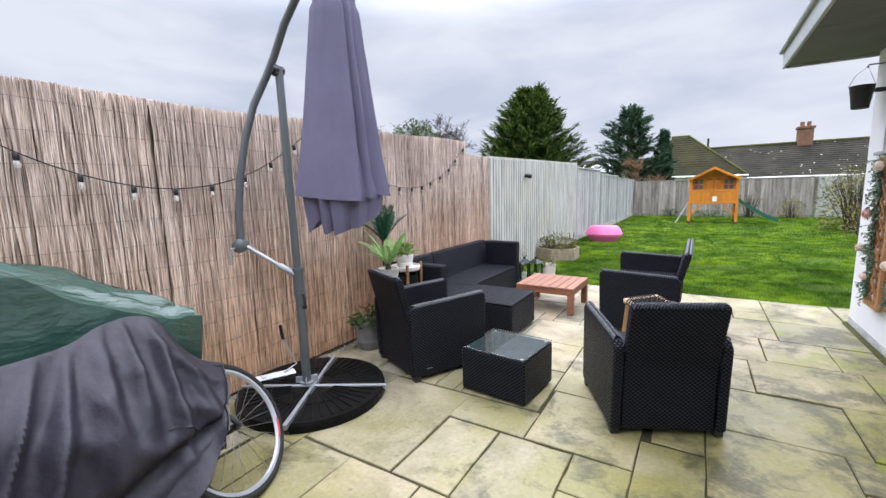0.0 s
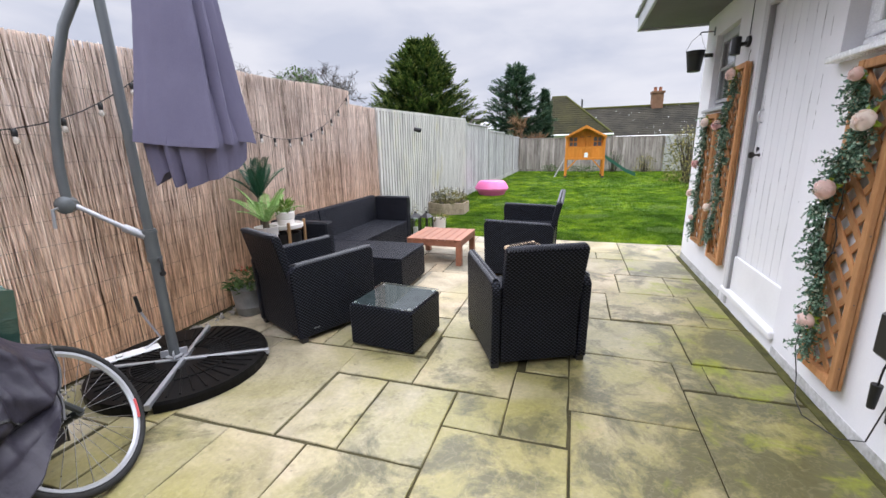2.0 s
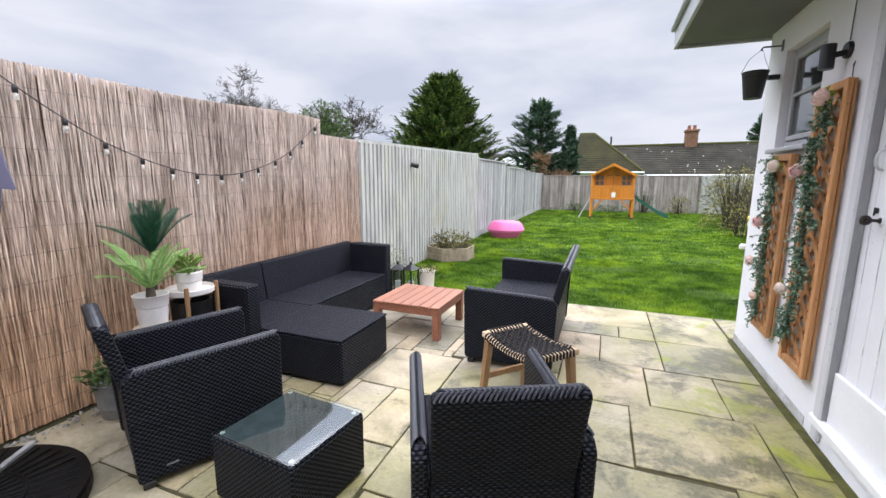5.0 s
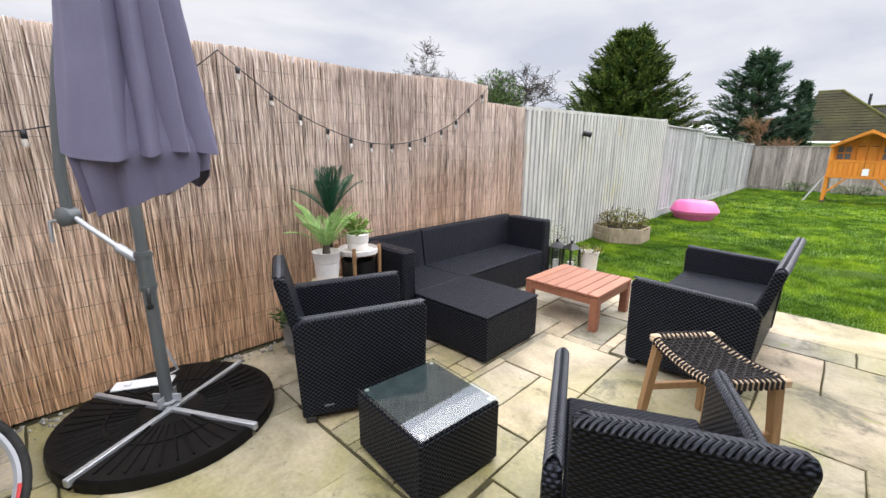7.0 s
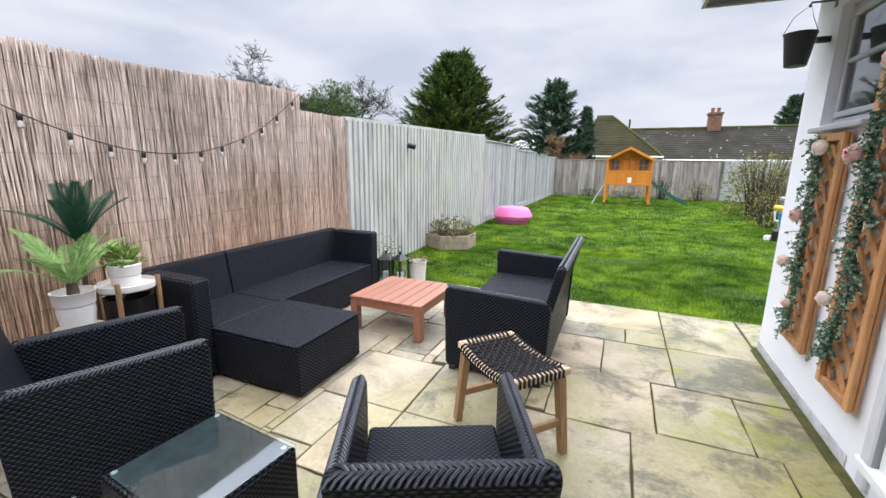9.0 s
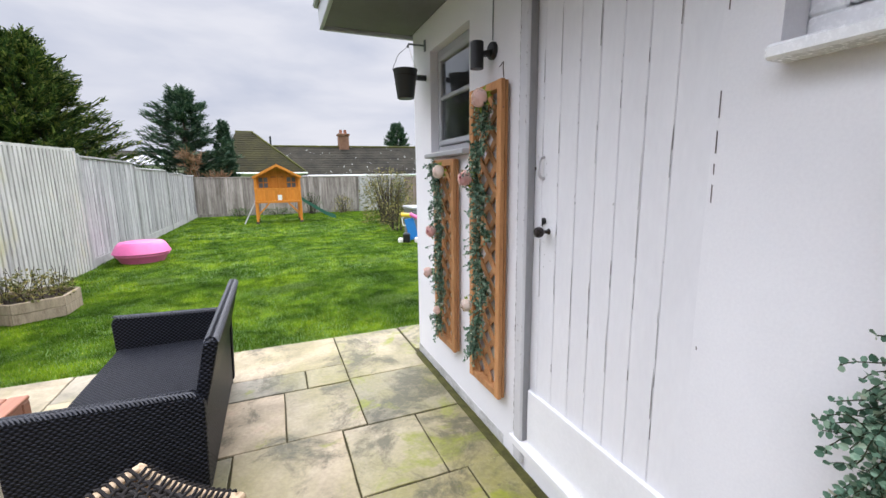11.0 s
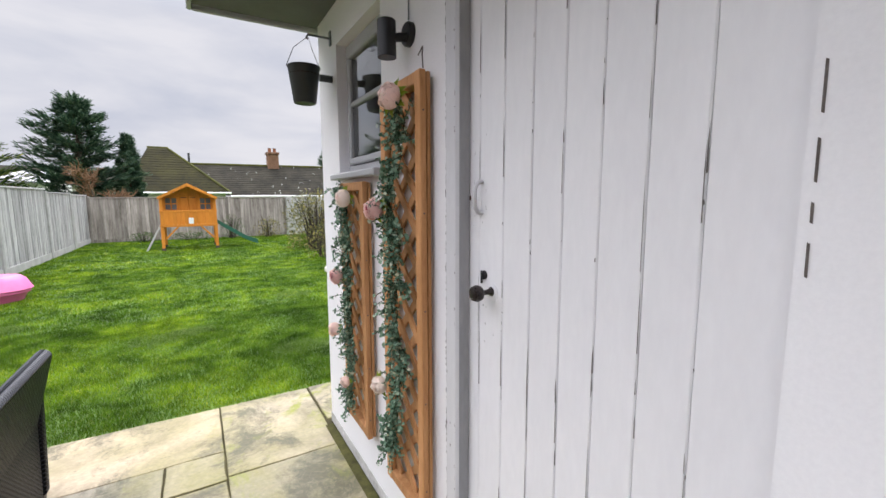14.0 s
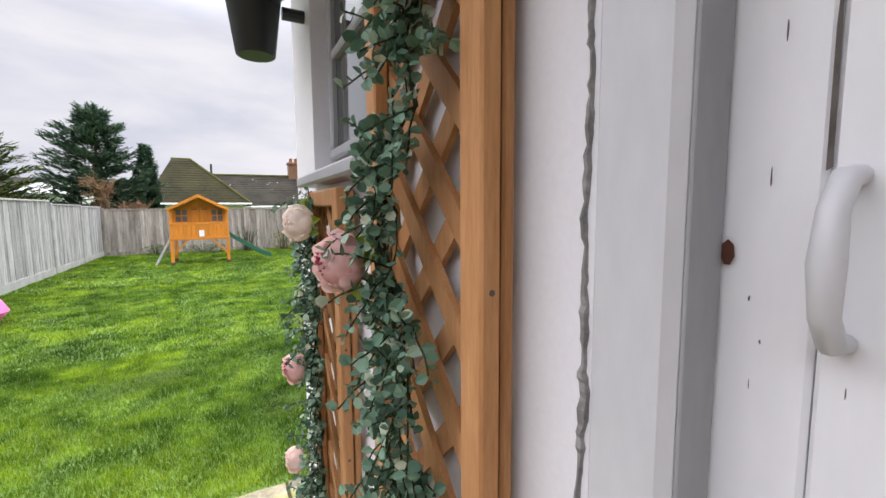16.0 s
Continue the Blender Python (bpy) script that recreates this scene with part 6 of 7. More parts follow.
def leaf_mound(t, name, mat, n, radius, height, base, size, seed, label=""):
    g, rr = G(), random.Random(seed)
    for k in range(n):
        a, r = rr.uniform(0, 6.28), radius * math.sqrt(rr.random())
        z = base + height * rr.random() * (1 - 0.5 * (r / radius) ** 2)
        g.leaf((r * math.cos(a), r * math.sin(a), z), (math.cos(a) + rr.gauss(0, 0.6), math.sin(a) + rr.gauss(0, 0.6), rr.gauss(0.3, 0.5)), (rr.gauss(0, 0.5), rr.gauss(0, 0.5), 1), size * rr.uniform(0.6, 1.3), size * rr.uniform(0.4, 0.8))
    return part(name, g, mat, t, label, kind="stuff", fix=False)


def geranium():
    t = thing("potted_plant", pose(-2.38, 2.68, 0), "red-flowered geranium in a grey metal pail", "plant")
    part("pail", G().lathe([(0.10, 0.0), (0.104, 0.005), (0.115, 0.07), (0.119, 0.075), (0.116, 0.08), (0.132, 0.215), (0.138, 0.22), (0.138, 0.228), (0.128, 0.228), (0.12, 0.19), (0.0005, 0.19)], 32), "galv", t, smooth=True)
    leaf_mound(t, "leaves", "hedge", 190, 0.15, 0.17, 0.21, 0.055, 12)
    leaf_mound(t, "blooms", "redflower", 26, 0.09, 0.06, 0.36, 0.022, 13, "small red blooms")


geranium()


def lantern(x, y, turn):
    t = thing("lantern", pose(x, y, 0, 0, 0, turn), "black metal candle lantern standing beside the sofa", "lantern", "lanterns beside the sofa")
    s, h = 0.070, 0.35
    part("base", G().box(-s, s, -s, s, 0.0, 0.02, 0.004), "black", t)
    for a in (-1, 1):
        for b in (-1, 1):
            part("post", G().box(a * (s - 0.008) - 0.009, a * (s - 0.008) + 0.009, b * (s - 0.008) - 0.009, b * (s - 0.008) + 0.009, 0.0205, h, 0.002), "black", t)
    part("roof", G().add([(-s - 0.008, -s - 0.008, h), (s + 0.008, -s - 0.008, h), (s + 0.008, s + 0.008, h), (-s - 0.008, s + 0.008, h), (-0.02, -0.02, h + 0.055), (0.02, -0.02, h + 0.055), (0.02, 0.02, h + 0.055), (-0.02, 0.02, h + 0.055)],
                         [(0, 3, 2, 1), (4, 5, 6, 7), (0, 1, 5, 4), (1, 2, 6, 5), (2, 3, 7, 6), (3, 0, 4, 7)]).tube([(0, 0, h + 0.05), (0, 0, h + 0.085)], 0.016, 10), "black", t)
    part("ring", G().tube([(0.03 * math.cos(a), 0, h + 0.112 + 0.03 * math.sin(a)) for a in [2 * math.pi * k / 16 for k in range(17)]], 0.003, 5, False), "black", t, smooth=True)
    part("candle", G().lathe([(0.036, 0.0205), (0.036, 0.20), (0.030, 0.203), (0.0005, 0.202)], 18), "wax", t, "white candle", smooth=True)
    for a, b in ((1, 0), (-1, 0), (0, 1), (0, -1)):
        p = part("pane", G().box(-0.001, 0.001, -s + 0.016, s - 0.016, 0.022, h - 0.002, 0.0), "glass", t)
        p.matrix_basis = pose(a * (s - 0.008), b * (s - 0.008), 0, 0, 0, 90 if b else 0)
        p.visible_shadow = False


lantern(-1.97, 5.55, 10)
lantern(-1.81, 5.58, -20)
t = thing("potted_plant", pose(-1.66, 5.72, 0), "half-bare flowering plant in a white pail", "plant")
part("pail", G().lathe([(0.075, 0.0), (0.095, 0.31), (0.10, 0.32), (0.09, 0.32), (0.085, 0.28), (0.0005, 0.28)], 24), "whitepot", t, smooth=True)
leaf_mound(t, "leaves", "shrub", 120, 0.12, 0.10, 0.29, 0.04, 31)
t = thing("potted_plant", pose(-2.18, 5.76, 0), "straggling plant in a dark pot behind the sofa", "plant")
part("pot", G().lathe([(0.09, 0.0), (0.12, 0.25), (0.125, 0.26), (0.11, 0.26), (0.10, 0.21), (0.0005, 0.21)], 24), "darkmetal", t, smooth=True)
leaf_mound(t, "leaves", "shrub", 160, 0.22, 0.36, 0.24, 0.03, 32)


def hex_planter():
    t = thing("planter_box", pose(-2.24, 8.15, 0), "pale timber hexagonal planter with half-bare shrubs on the lawn", "planter")
    for k in range(6):
        a = radians(60 * k)
        for row in range(2):
            part("side_board", G().box(-0.212, 0.212, -0.016, 0.016, 0.0 + 0.115 * row, 0.112 + 0.115 * row, 0.005, pose(0.365 * math.cos(a), 0.365 * math.sin(a), 0, 0, 0, 60 * k + 90)), "planterwood", t)
    part("soil_fill", G().lathe([(0.345, 0.0), (0.345, 0.17), (0.0005, 0.18)], 6, pose(0, 0, 0, 0, 0, 30)), "soil", t)
    leaf_mound(t, "leaves", "shrub", 620, 0.38, 0.36, 0.16, 0.05, 41)
    g, rr = G(), random.Random(3)
    for k in range(45):
        a, r = rr.uniform(0, 6.28), 0.32 * math.sqrt(rr.random())
        p = Vector((r * math.cos(a), r * math.sin(a), 0.16))
        g.tube([p, p + Vector((rr.gauss(0, 0.06), rr.gauss(0, 0.06), rr.uniform(0.15, 0.4)))], 0.003, 4, False)
    part("stems", g, "twig", t, kind="stuff", fix=False)


hex_planter()
t = thing("sandpit", pose(-1.95, 11.35, 0), "bright pink plastic sandpit with a domed lid", "sandpit")
part("tub", G().lathe([(0.36, 0.0), (0.42, 0.10), (0.46, 0.13), (0.46, 0.165)], 40, Matrix.Diagonal((0.94, 0.84, 1, 1))), "pink", t, smooth=True)
part("lid", G().lathe([(0.48, 0.166), (0.495, 0.18), (0.475, 0.215), (0.42, 0.32), (0.36, 0.375), (0.20, 0.39), (0.0005, 0.395)], 40, Matrix.Diagonal((0.94, 0.84, 1, 1))), "pink", t, "domed pink lid", smooth=True)


# ---- playhouse ----
def playhouse():
    t = thing("playhouse", pose(0.56, 17.45, 0), "orange-stained timber playhouse raised on legs", "playhouse")
    hw, dep, pz, ez, az = 0.70, 1.15, 0.76, 1.60, 1.97
    for x in (-hw, hw):
        for y in (0.0, dep):
            part("leg", G().box(x - 0.04, x + 0.04, y - 0.04, y + 0.04, 0.0, pz - 0.07, 0.005), "orange", t)
            part("leg_foot", G().box(x - 0.05, x + 0.05, y - 0.05, y + 0.05, -0.01, 0.07, 0.005), "bark", t)
    part("platform", G().box(-hw - 0.05, hw + 0.05, -0.06, dep + 0.05, pz - 0.069, pz, 0.006), "orange", t)
    for s in (-1, 1):
        part("brace", G().tube([(s * (hw - 0.02), -0.01, 0.28), (s * (hw - 0.40), -0.01, pz - 0.07)], 0.03, 4), "orange", t)
    n = 14
    for i in range(n):
        x = -hw + 0.03 + i * (2 * hw - 0.06) / (n - 1)
        part("baluster", G().box(x - 0.043, x + 0.043, -0.035, -0.017, pz + 0.001, pz + 0.36, 0.003), "orange", t)
    part("hand_rail", G().box(-hw - 0.04, hw + 0.04, -0.045, 0.0, pz + 0.361, pz + 0.42, 0.005), "orange", t)
    for x in (-hw, hw):
        part("corner_post", G().box(x - 0.035, x + 0.035, 0.001, 0.07, pz + 0.001, ez, 0.005), "orange", t)
    y0 = 0.30
    nb = 12
    for i in range(nb):
        w = 2 * hw / nb
        x = -hw + i * w
        top = az - 0.03 - abs(x + w / 2) / hw * (az - ez)
        part("board", G().box(x + 0.002, x + w - 0.002, y0, y0 + 0.018, pz + 0.001, top, 0.003), "orange", t)
    for x in (-hw, hw - 0.018):
        part("side_wall", G().box(x, x + 0.018, y0 + 0.02, dep, pz + 0.001, ez - 0.03, 0.003), "orange", t)
    part("back_wall", G().extrude([(-hw, pz + 0.001), (hw, pz + 0.001), (hw, ez - 0.03), (0, az - 0.03), (-hw, ez - 0.03)], "y", dep + 0.001, dep + 0.02), "orange", t)
    for s in (-1, 1):
        part("roof_panel", G().add([(0, -0.05, az + 0.01), (0, dep - 0.1, az + 0.01), (s * (hw + 0.06), dep - 0.1, ez - 0.03), (s * (hw + 0.06), -0.05, ez - 0.03), (0, -0.05, az - 0.015), (0, dep - 0.1, az - 0.015), (s * (hw + 0.06), dep - 0.1, ez - 0.055), (s * (hw + 0.06), -0.05, ez - 0.055)],
                                   [(0, 1, 2, 3), (4, 7, 6, 5), (0, 3, 7, 4), (1, 5, 6, 2), (2, 6, 7, 3), (0, 4, 5, 1)]), "felt", t, "dark felt roof")
        part("bargeboard", G().add([(0, -0.075, az + 0.02), (s * (hw + 0.07), -0.075, ez - 0.02), (s * (hw + 0.07), -0.075, ez - 0.10), (0, -0.075, az - 0.07), (0, -0.052, az + 0.02), (s * (hw + 0.07), -0.052, ez - 0.02), (s * (hw + 0.07), -0.052, ez - 0.10), (0, -0.052, az - 0.07)],
                                   [(0, 1, 2, 3), (4, 7, 6, 5), (0, 4, 5, 1), (1, 5, 6, 2), (2, 6, 7, 3), (3, 7, 4, 0)]), "orange", t)
        d = part("door_leaf", G().box(min(s * 0.01, s * 0.20), max(s * 0.01, s * 0.20), y0 - 0.025, y0 - 0.001, pz + 0.05, ez + 0.04, 0.004), "orange", t)
        part("hinge_strap", G().box(min(s * 0.05, s * 0.20), max(s * 0.05, s * 0.20), y0 - 0.030, y0 - 0.0255, ez - 0.05, ez - 0.03, 0.001), "black", d)
        w = part("window", G().box(s * 0.45 - 0.17, s * 0.45 + 0.17, y0 - 0.012, y0 - 0.001, 1.19, 1.56, 0.002), "room", t, "dark window")
        for dx in (-0.155, 0.0, 0.155):
            part("glazing_bar", G().box(s * 0.45 + dx - 0.014, s * 0.45 + dx + 0.014, y0 - 0.026, y0 - 0.0125, 1.18, 1.57, 0.002), "orange", w)
        for z in (1.19, 1.375, 1.56):
            part("glazing_bar", G().box(s * 0.45 - 0.17, s * 0.45 + 0.17, y0 - 0.024, y0 - 0.0122, z - 0.014, z + 0.014, 0.002), "orange", w)
    part("notice", G().box(-0.02, 0.11, -0.05, -0.046, pz + 0.02, pz + 0.20, 0.001), "whitepaint", t, "small white notice")
    for s in (-0.05, 0.05):
        part("ladder_stile", G().tube([(-hw - 0.04, 0.35 + s * 4, pz), (-hw - 0.42, 0.30 + s * 4, 0.0)], 0.028, 4), "fencegrey", t)
    for k in range(4):
        f = (k + 0.7) / 4.6
        part("ladder_rung", G().tube([(-hw - 0.42 + 0.38 * f, 0.10, pz * f), (-hw - 0.42 + 0.38 * f, 0.53, pz * f)], 0.02, 6), "fencegrey", t)
    prof = []
    for k in range(9):
        f = k / 8
        prof.append((hw + 0.05 + 1.15 * f, pz + 0.02 - (pz - 0.06) * (f ** 0.8) + 0.05 * math.sin(f * math.pi * 2) * 0.5))
    pts, faces = [], []
    for x, z in prof:
        for y, dz in ((0.25, 0.10), (0.27, 0.0), (0.60, 0.0), (0.62, 0.10), (0.64, 0.10), (0.63, -0.03), (0.24, -0.03), (0.23, 0.10)):
            pts.append((x, y, z + dz))
    for i in range(8):
        for k in range(8):
            j = (k + 1) % 8
            faces.append((i * 8 + k, i * 8 + j, (i + 1) * 8 + j, (i + 1) * 8 + k))
    part("slide", G().add(pts, faces), "slide", t, "dark green plastic slide", smooth=True)


playhouse()


# ---- toys behind the outbuilding ----
t = thing("storage_box", pose(4.05, 12.2, 0), "dull grey plastic storage box beside the shrubs", "box")
part("body", G().box(-0.55, 0.4, -0.35, 0.35, 0.0, 0.70, 0.02), "tiletop", t)
part("lid", G().box(-0.58, 0.43, -0.38, 0.38, 0.701, 0.78, 0.02), "lightmetal", t, "paler lid")
t = thing("toy_easel", pose(3.28, 11.3, 0, 0, 0, -20), "blue, yellow and pink plastic toy leaning outdoors", "toy")
part("panel", G().box(-0.02, 0.20, -0.02, 0.02, 0.05, 0.55, 0.01, pose(0, 0, 0, 0, -14, 0)), "blue", t)
part("frame", G().tube([(-0.12, 0, 0.62), (-0.20, 0, 0.56), (-0.18, 0, 0.40), (-0.02, 0.0, 0.38)], 0.018, 8), "whitepot", t, smooth=True)
part("hood", G().tube([(-0.22, 0, 0.64), (-0.05, 0, 0.63), (0.02, 0, 0.60)], 0.05, 10), "yellow", t, smooth=True)
part("band", G().tube([(-0.02, -0.02, 0.66), (0.14, -0.02, 0.57), (0.3, 0, 0.45)], 0.045, 10), "pink", t, smooth=True)
part("wheel_base", G().box(-0.18, -0.02, -0.12, 0.1, 0.0, 0.22, 0.02), "black", t)
part("tray", G().box(-0.30, -0.19, -0.1, 0.1, 0.0, 0.10, 0.02), "whitepot", t)
part("tray", G().box(0.08, 0.2, -0.12, 0.1, 0.0, 0.12, 0.02), "whitepot", t)


# ---- plants in the garden and beyond ----
def conifer(name, x, y, h, width, mat, seed, label, n=260, low=0.05, power=0.62, ragged=0.72):
    """Limbs in loose whorls, each a ragged fan of narrow drooping sprays with a lifted tip."""
    t = thing(name, pose(x, y, 0), label, "tree")
    rr = random.Random(seed)
    part("trunk", G().tube([(0, 0, -0.1), (0.03, 0.02, h * 0.5), (0, 0, h * 0.98)], [0.03 * h, 0.016 * h, 0.004], 10), "bark", t, smooth=True)
    g, lim = G(), G()
    unit = h / 7
    for k in range(n):
        f = (k + rr.random()) / n
        z = h * (low + (0.97 - low) * f ** 0.9)
        a = k * 2.399 + rr.gauss(0, 0.25)
        c, s = math.cos(a), math.sin(a)
        lobe = 1.0 + 0.30 * noise.noise(Vector((c * 1.3 + seed * 3.1, s * 1.3, z * 0.55)))
        reach = width * 0.5 * max(0.03, 1 - f) ** power * lobe * rr.uniform(ragged, 1.14) * (0.82 if f < 0.12 else 1.0)
        p0 = Vector((0, 0, z - reach * 0.18))
        lift = rr.uniform(-0.06, 0.26) * reach + 0.16 * unit
        side = Vector((-s, c, 0))
        line = [p0 + Vector((c, s, 0)) * reach * u + Vector((0, 0, lift * u * u - 0.05 * reach * math.sin(math.pi * u))) for u in (0, 0.25, 0.5, 0.75, 1.0)]
        lim.tube(line, [0.03 * unit, 0.022 * unit, 0.015 * unit, 0.01 * unit, 0.004 * unit], 4, False)
        m = int(26 + 34 * min(1.0, reach / (width * 0.4)))
        for i in range(m):
            u = 0.22 + 0.78 * ((i + rr.random()) / m) ** 0.8
            q = u * 4
            j = min(3, int(q))
            p = line[j].lerp(line[j + 1], q - j)
            arm = (line[j + 1] - line[j]).normalized()
            w = rr.choice((-1, 1))
            fan = (1.05 - 0.75 * u) * rr.uniform(0.3, 1.1)
            d = (arm + side * w * fan + Vector((0, 0, rr.gauss(0.10, 0.28)))).normalized()
            ln = unit * rr.uniform(0.26, 0.62) * (1.15 - 0.5 * u)
            p = p + side * w * rr.uniform(0, 0.10) * unit + Vector((0, 0, rr.gauss(0, 0.06) * unit))
            g.leaf(p, d, (rr.gauss(0, 0.5), rr.gauss(0, 0.5), 1), ln, ln * rr.uniform(0.16, 0.30), 0.3)
            for e in (0.35, 0.6, 0.8):
                d2 = (d + side * rr.choice((-1, 1)) * rr.uniform(0.4, 0.9) + Vector((0, 0, rr.gauss(0.05, 0.3)))).normalized()
                g.leaf(p + d * ln * e, d2, (rr.gauss(0, 0.5), rr.gauss(0, 0.5), 1), ln * 0.42, ln * 0.13, 0.3)
    part("limb_mass", lim, "bark", t, fix=False, kind="stuff")
    part("crown", g, mat, t, "ragged fans of needle sprays", kind="stuff", fix=False)


conifer("conifer", -8.45, 24.0, 7.05, 7.6, "conifer", 1, "tall broad dark green conifer behind the fence", 420, 0.05, 0.50)
conifer("conifer", -3.05, 24.2, 5.45, 5.2, "conifer_dark", 2, "blue-green conifer behind the far fence", 170, 0.05, 0.58, 0.34)
conifer("conifer", -1.55, 24.6, 4.1, 1.3, "conifer_dark", 3, "narrow dark conifer beside the larger one", 110)
conifer("conifer", 17.2, 60.0, 8.9, 5.6, "conifer_dark", 4, "distant dark pine above the roofs", 120, 0.3)


def bare_tree(x, y, h, spread, seed, label, depth=6, mat="twig"):
    t = thing("bare_tree", pose(x, y, 0), label, "tree")
    rr = random.Random(seed)
    trunk, twigs = G(), G()

    def grow(p, d, ln, r, level):
        q = p
        pts = [p]
        for i in range(3):
            d = (d + Vector((rr.gauss(0, 0.14), rr.gauss(0, 0.14), rr.gauss(0.02, 0.10)))).normalized()
            q = q + d * ln / 3
            pts.append(q)
        (trunk if level < 2 else twigs).tube(pts, [r, r * 0.85, r * 0.7, r * 0.55], 6 if level < 2 else 3, False)
        if level < depth:
            for k in range(rr.randint(3, 4) if level < 4 else 4):
                b = pts[rr.randint(1, 3)]
                dd = (d + Vector((rr.gauss(0, 0.6 * spread), rr.gauss(0, 0.6 * spread), rr.gauss(0.08, 0.35)))).normalized()
                grow(b, dd, ln * rr.uniform(0.58, 0.8), max(0.012, r * 0.55), level + 1)

    grow(Vector((0, 0, -0.1)), Vector((0, 0, 1)), h * 0.36, h * 0.022, 0)
    part("trunk", trunk, "bark", t, smooth=True, fix=False)
    part("branch_mass", twigs, mat, t, "bare twiggy branches", kind="stuff", fix=False)


bare_tree(-24.2, 26.5, 9.6, 1.2, 1, "bare winter tree with spreading twigs", 7)
bare_tree(-20.6, 26.3, 9.4, 1.2, 2, "bare winter tree behind the reed fence", 7)
bare_tree(-22.4, 27.0, 9.3, 1.2, 4, "bare winter tree with a low rounded crown")
bare_tree(-2.25, 22.6, 3.2, 0.9, 6, "leafless brown shrub above the far fence", 5, "russet")


def bush(name, x, y, rx, ry, h, mat, n, size, seed, label, twigs=0):
    t = thing(name, pose(x, y, 0), label, "shrub")
    g, rr = G(), random.Random(seed)
    for k in range(n):
        a = rr.uniform(0, 6.28)
        f = rr.random()
        r = math.sqrt(rr.random()) * (0.75 + 0.4 * noise.noise(Vector((2 * math.cos(a), 2 * math.sin(a), seed + 2 * f))))
        z = h * f * (1.05 - 0.45 * r * r)
        p = Vector((rx * r * math.cos(a), ry * r * math.sin(a), max(0.02, z)))
        g.leaf(p, (math.cos(a) + rr.gauss(0, 0.7), math.sin(a) + rr.gauss(0, 0.7), rr.gauss(0.2, 0.6)), (rr.gauss(0, 0.6), rr.gauss(0, 0.6), 1), size * rr.uniform(0.6, 1.4), size * rr.uniform(0.3, 0.7))
    part("leaves", g, mat, t, kind="stuff", fix=False)
    st = G()
    for k in range(max(6, twigs)):
        a = rr.uniform(0, 6.28)
        r = rr.uniform(0.1, 0.9)
        st.tube([(rx * 0.2 * math.cos(a), ry * 0.2 * math.sin(a), 0), (rx * r * 0.6 * math.cos(a), ry * r * 0.6 * math.sin(a), h * 0.5), (rx * r * math.cos(a), ry * r * math.sin(a), h * rr.uniform(0.75, 1.1))], [0.012, 0.008, 0.004], 4, False)
    part("stem_mass", st, "twig", t, kind="stuff", fix=False)


bush("hedge", -17.7, 25.0, 3.1, 1.4, 6.2, "hedge", 5200, 0.20, 51, "rounded green hedge top behind the fence")
bush("shrub", 3.9, 15.6, 1.15, 1.2, 1.75, "shrub", 1900, 0.085, 52, "straggling yellow-green shrub in the border", 60)
bush("shrub", 4.5, 17.8, 1.2, 1.2, 1.5, "shrub", 1200, 0.09, 53, "loose half-bare shrub in the border", 40)
bush("shrub", 3.2, 20.7, 0.55, 0.4, 0.75, "shrub", 500, 0.07, 54, "low brownish shrub at the fence foot", 20)
bush("shrub", 1.9, 20.9, 0.5, 0.35, 0.9, "hedge", 300, 0.07, 55, "small dark shrub at the fence foot", 25)
bush("shrub", -0.9, 20.8, 0.5, 0.3, 0.35, "hedge", 320, 0.07, 56, "low weedy plants at the fence foot", 8)
bush("shrub", 0.6, 20.8, 0.9, 0.3, 0.30, "hedge", 380, 0.07, 57, "low weedy plants below the far fence", 8)
bush("shrub", 3.6, 13.6, 0.6, 0.8, 0.8, "shrub", 700, 0.06, 58, "low yellowing plants in the border", 20)


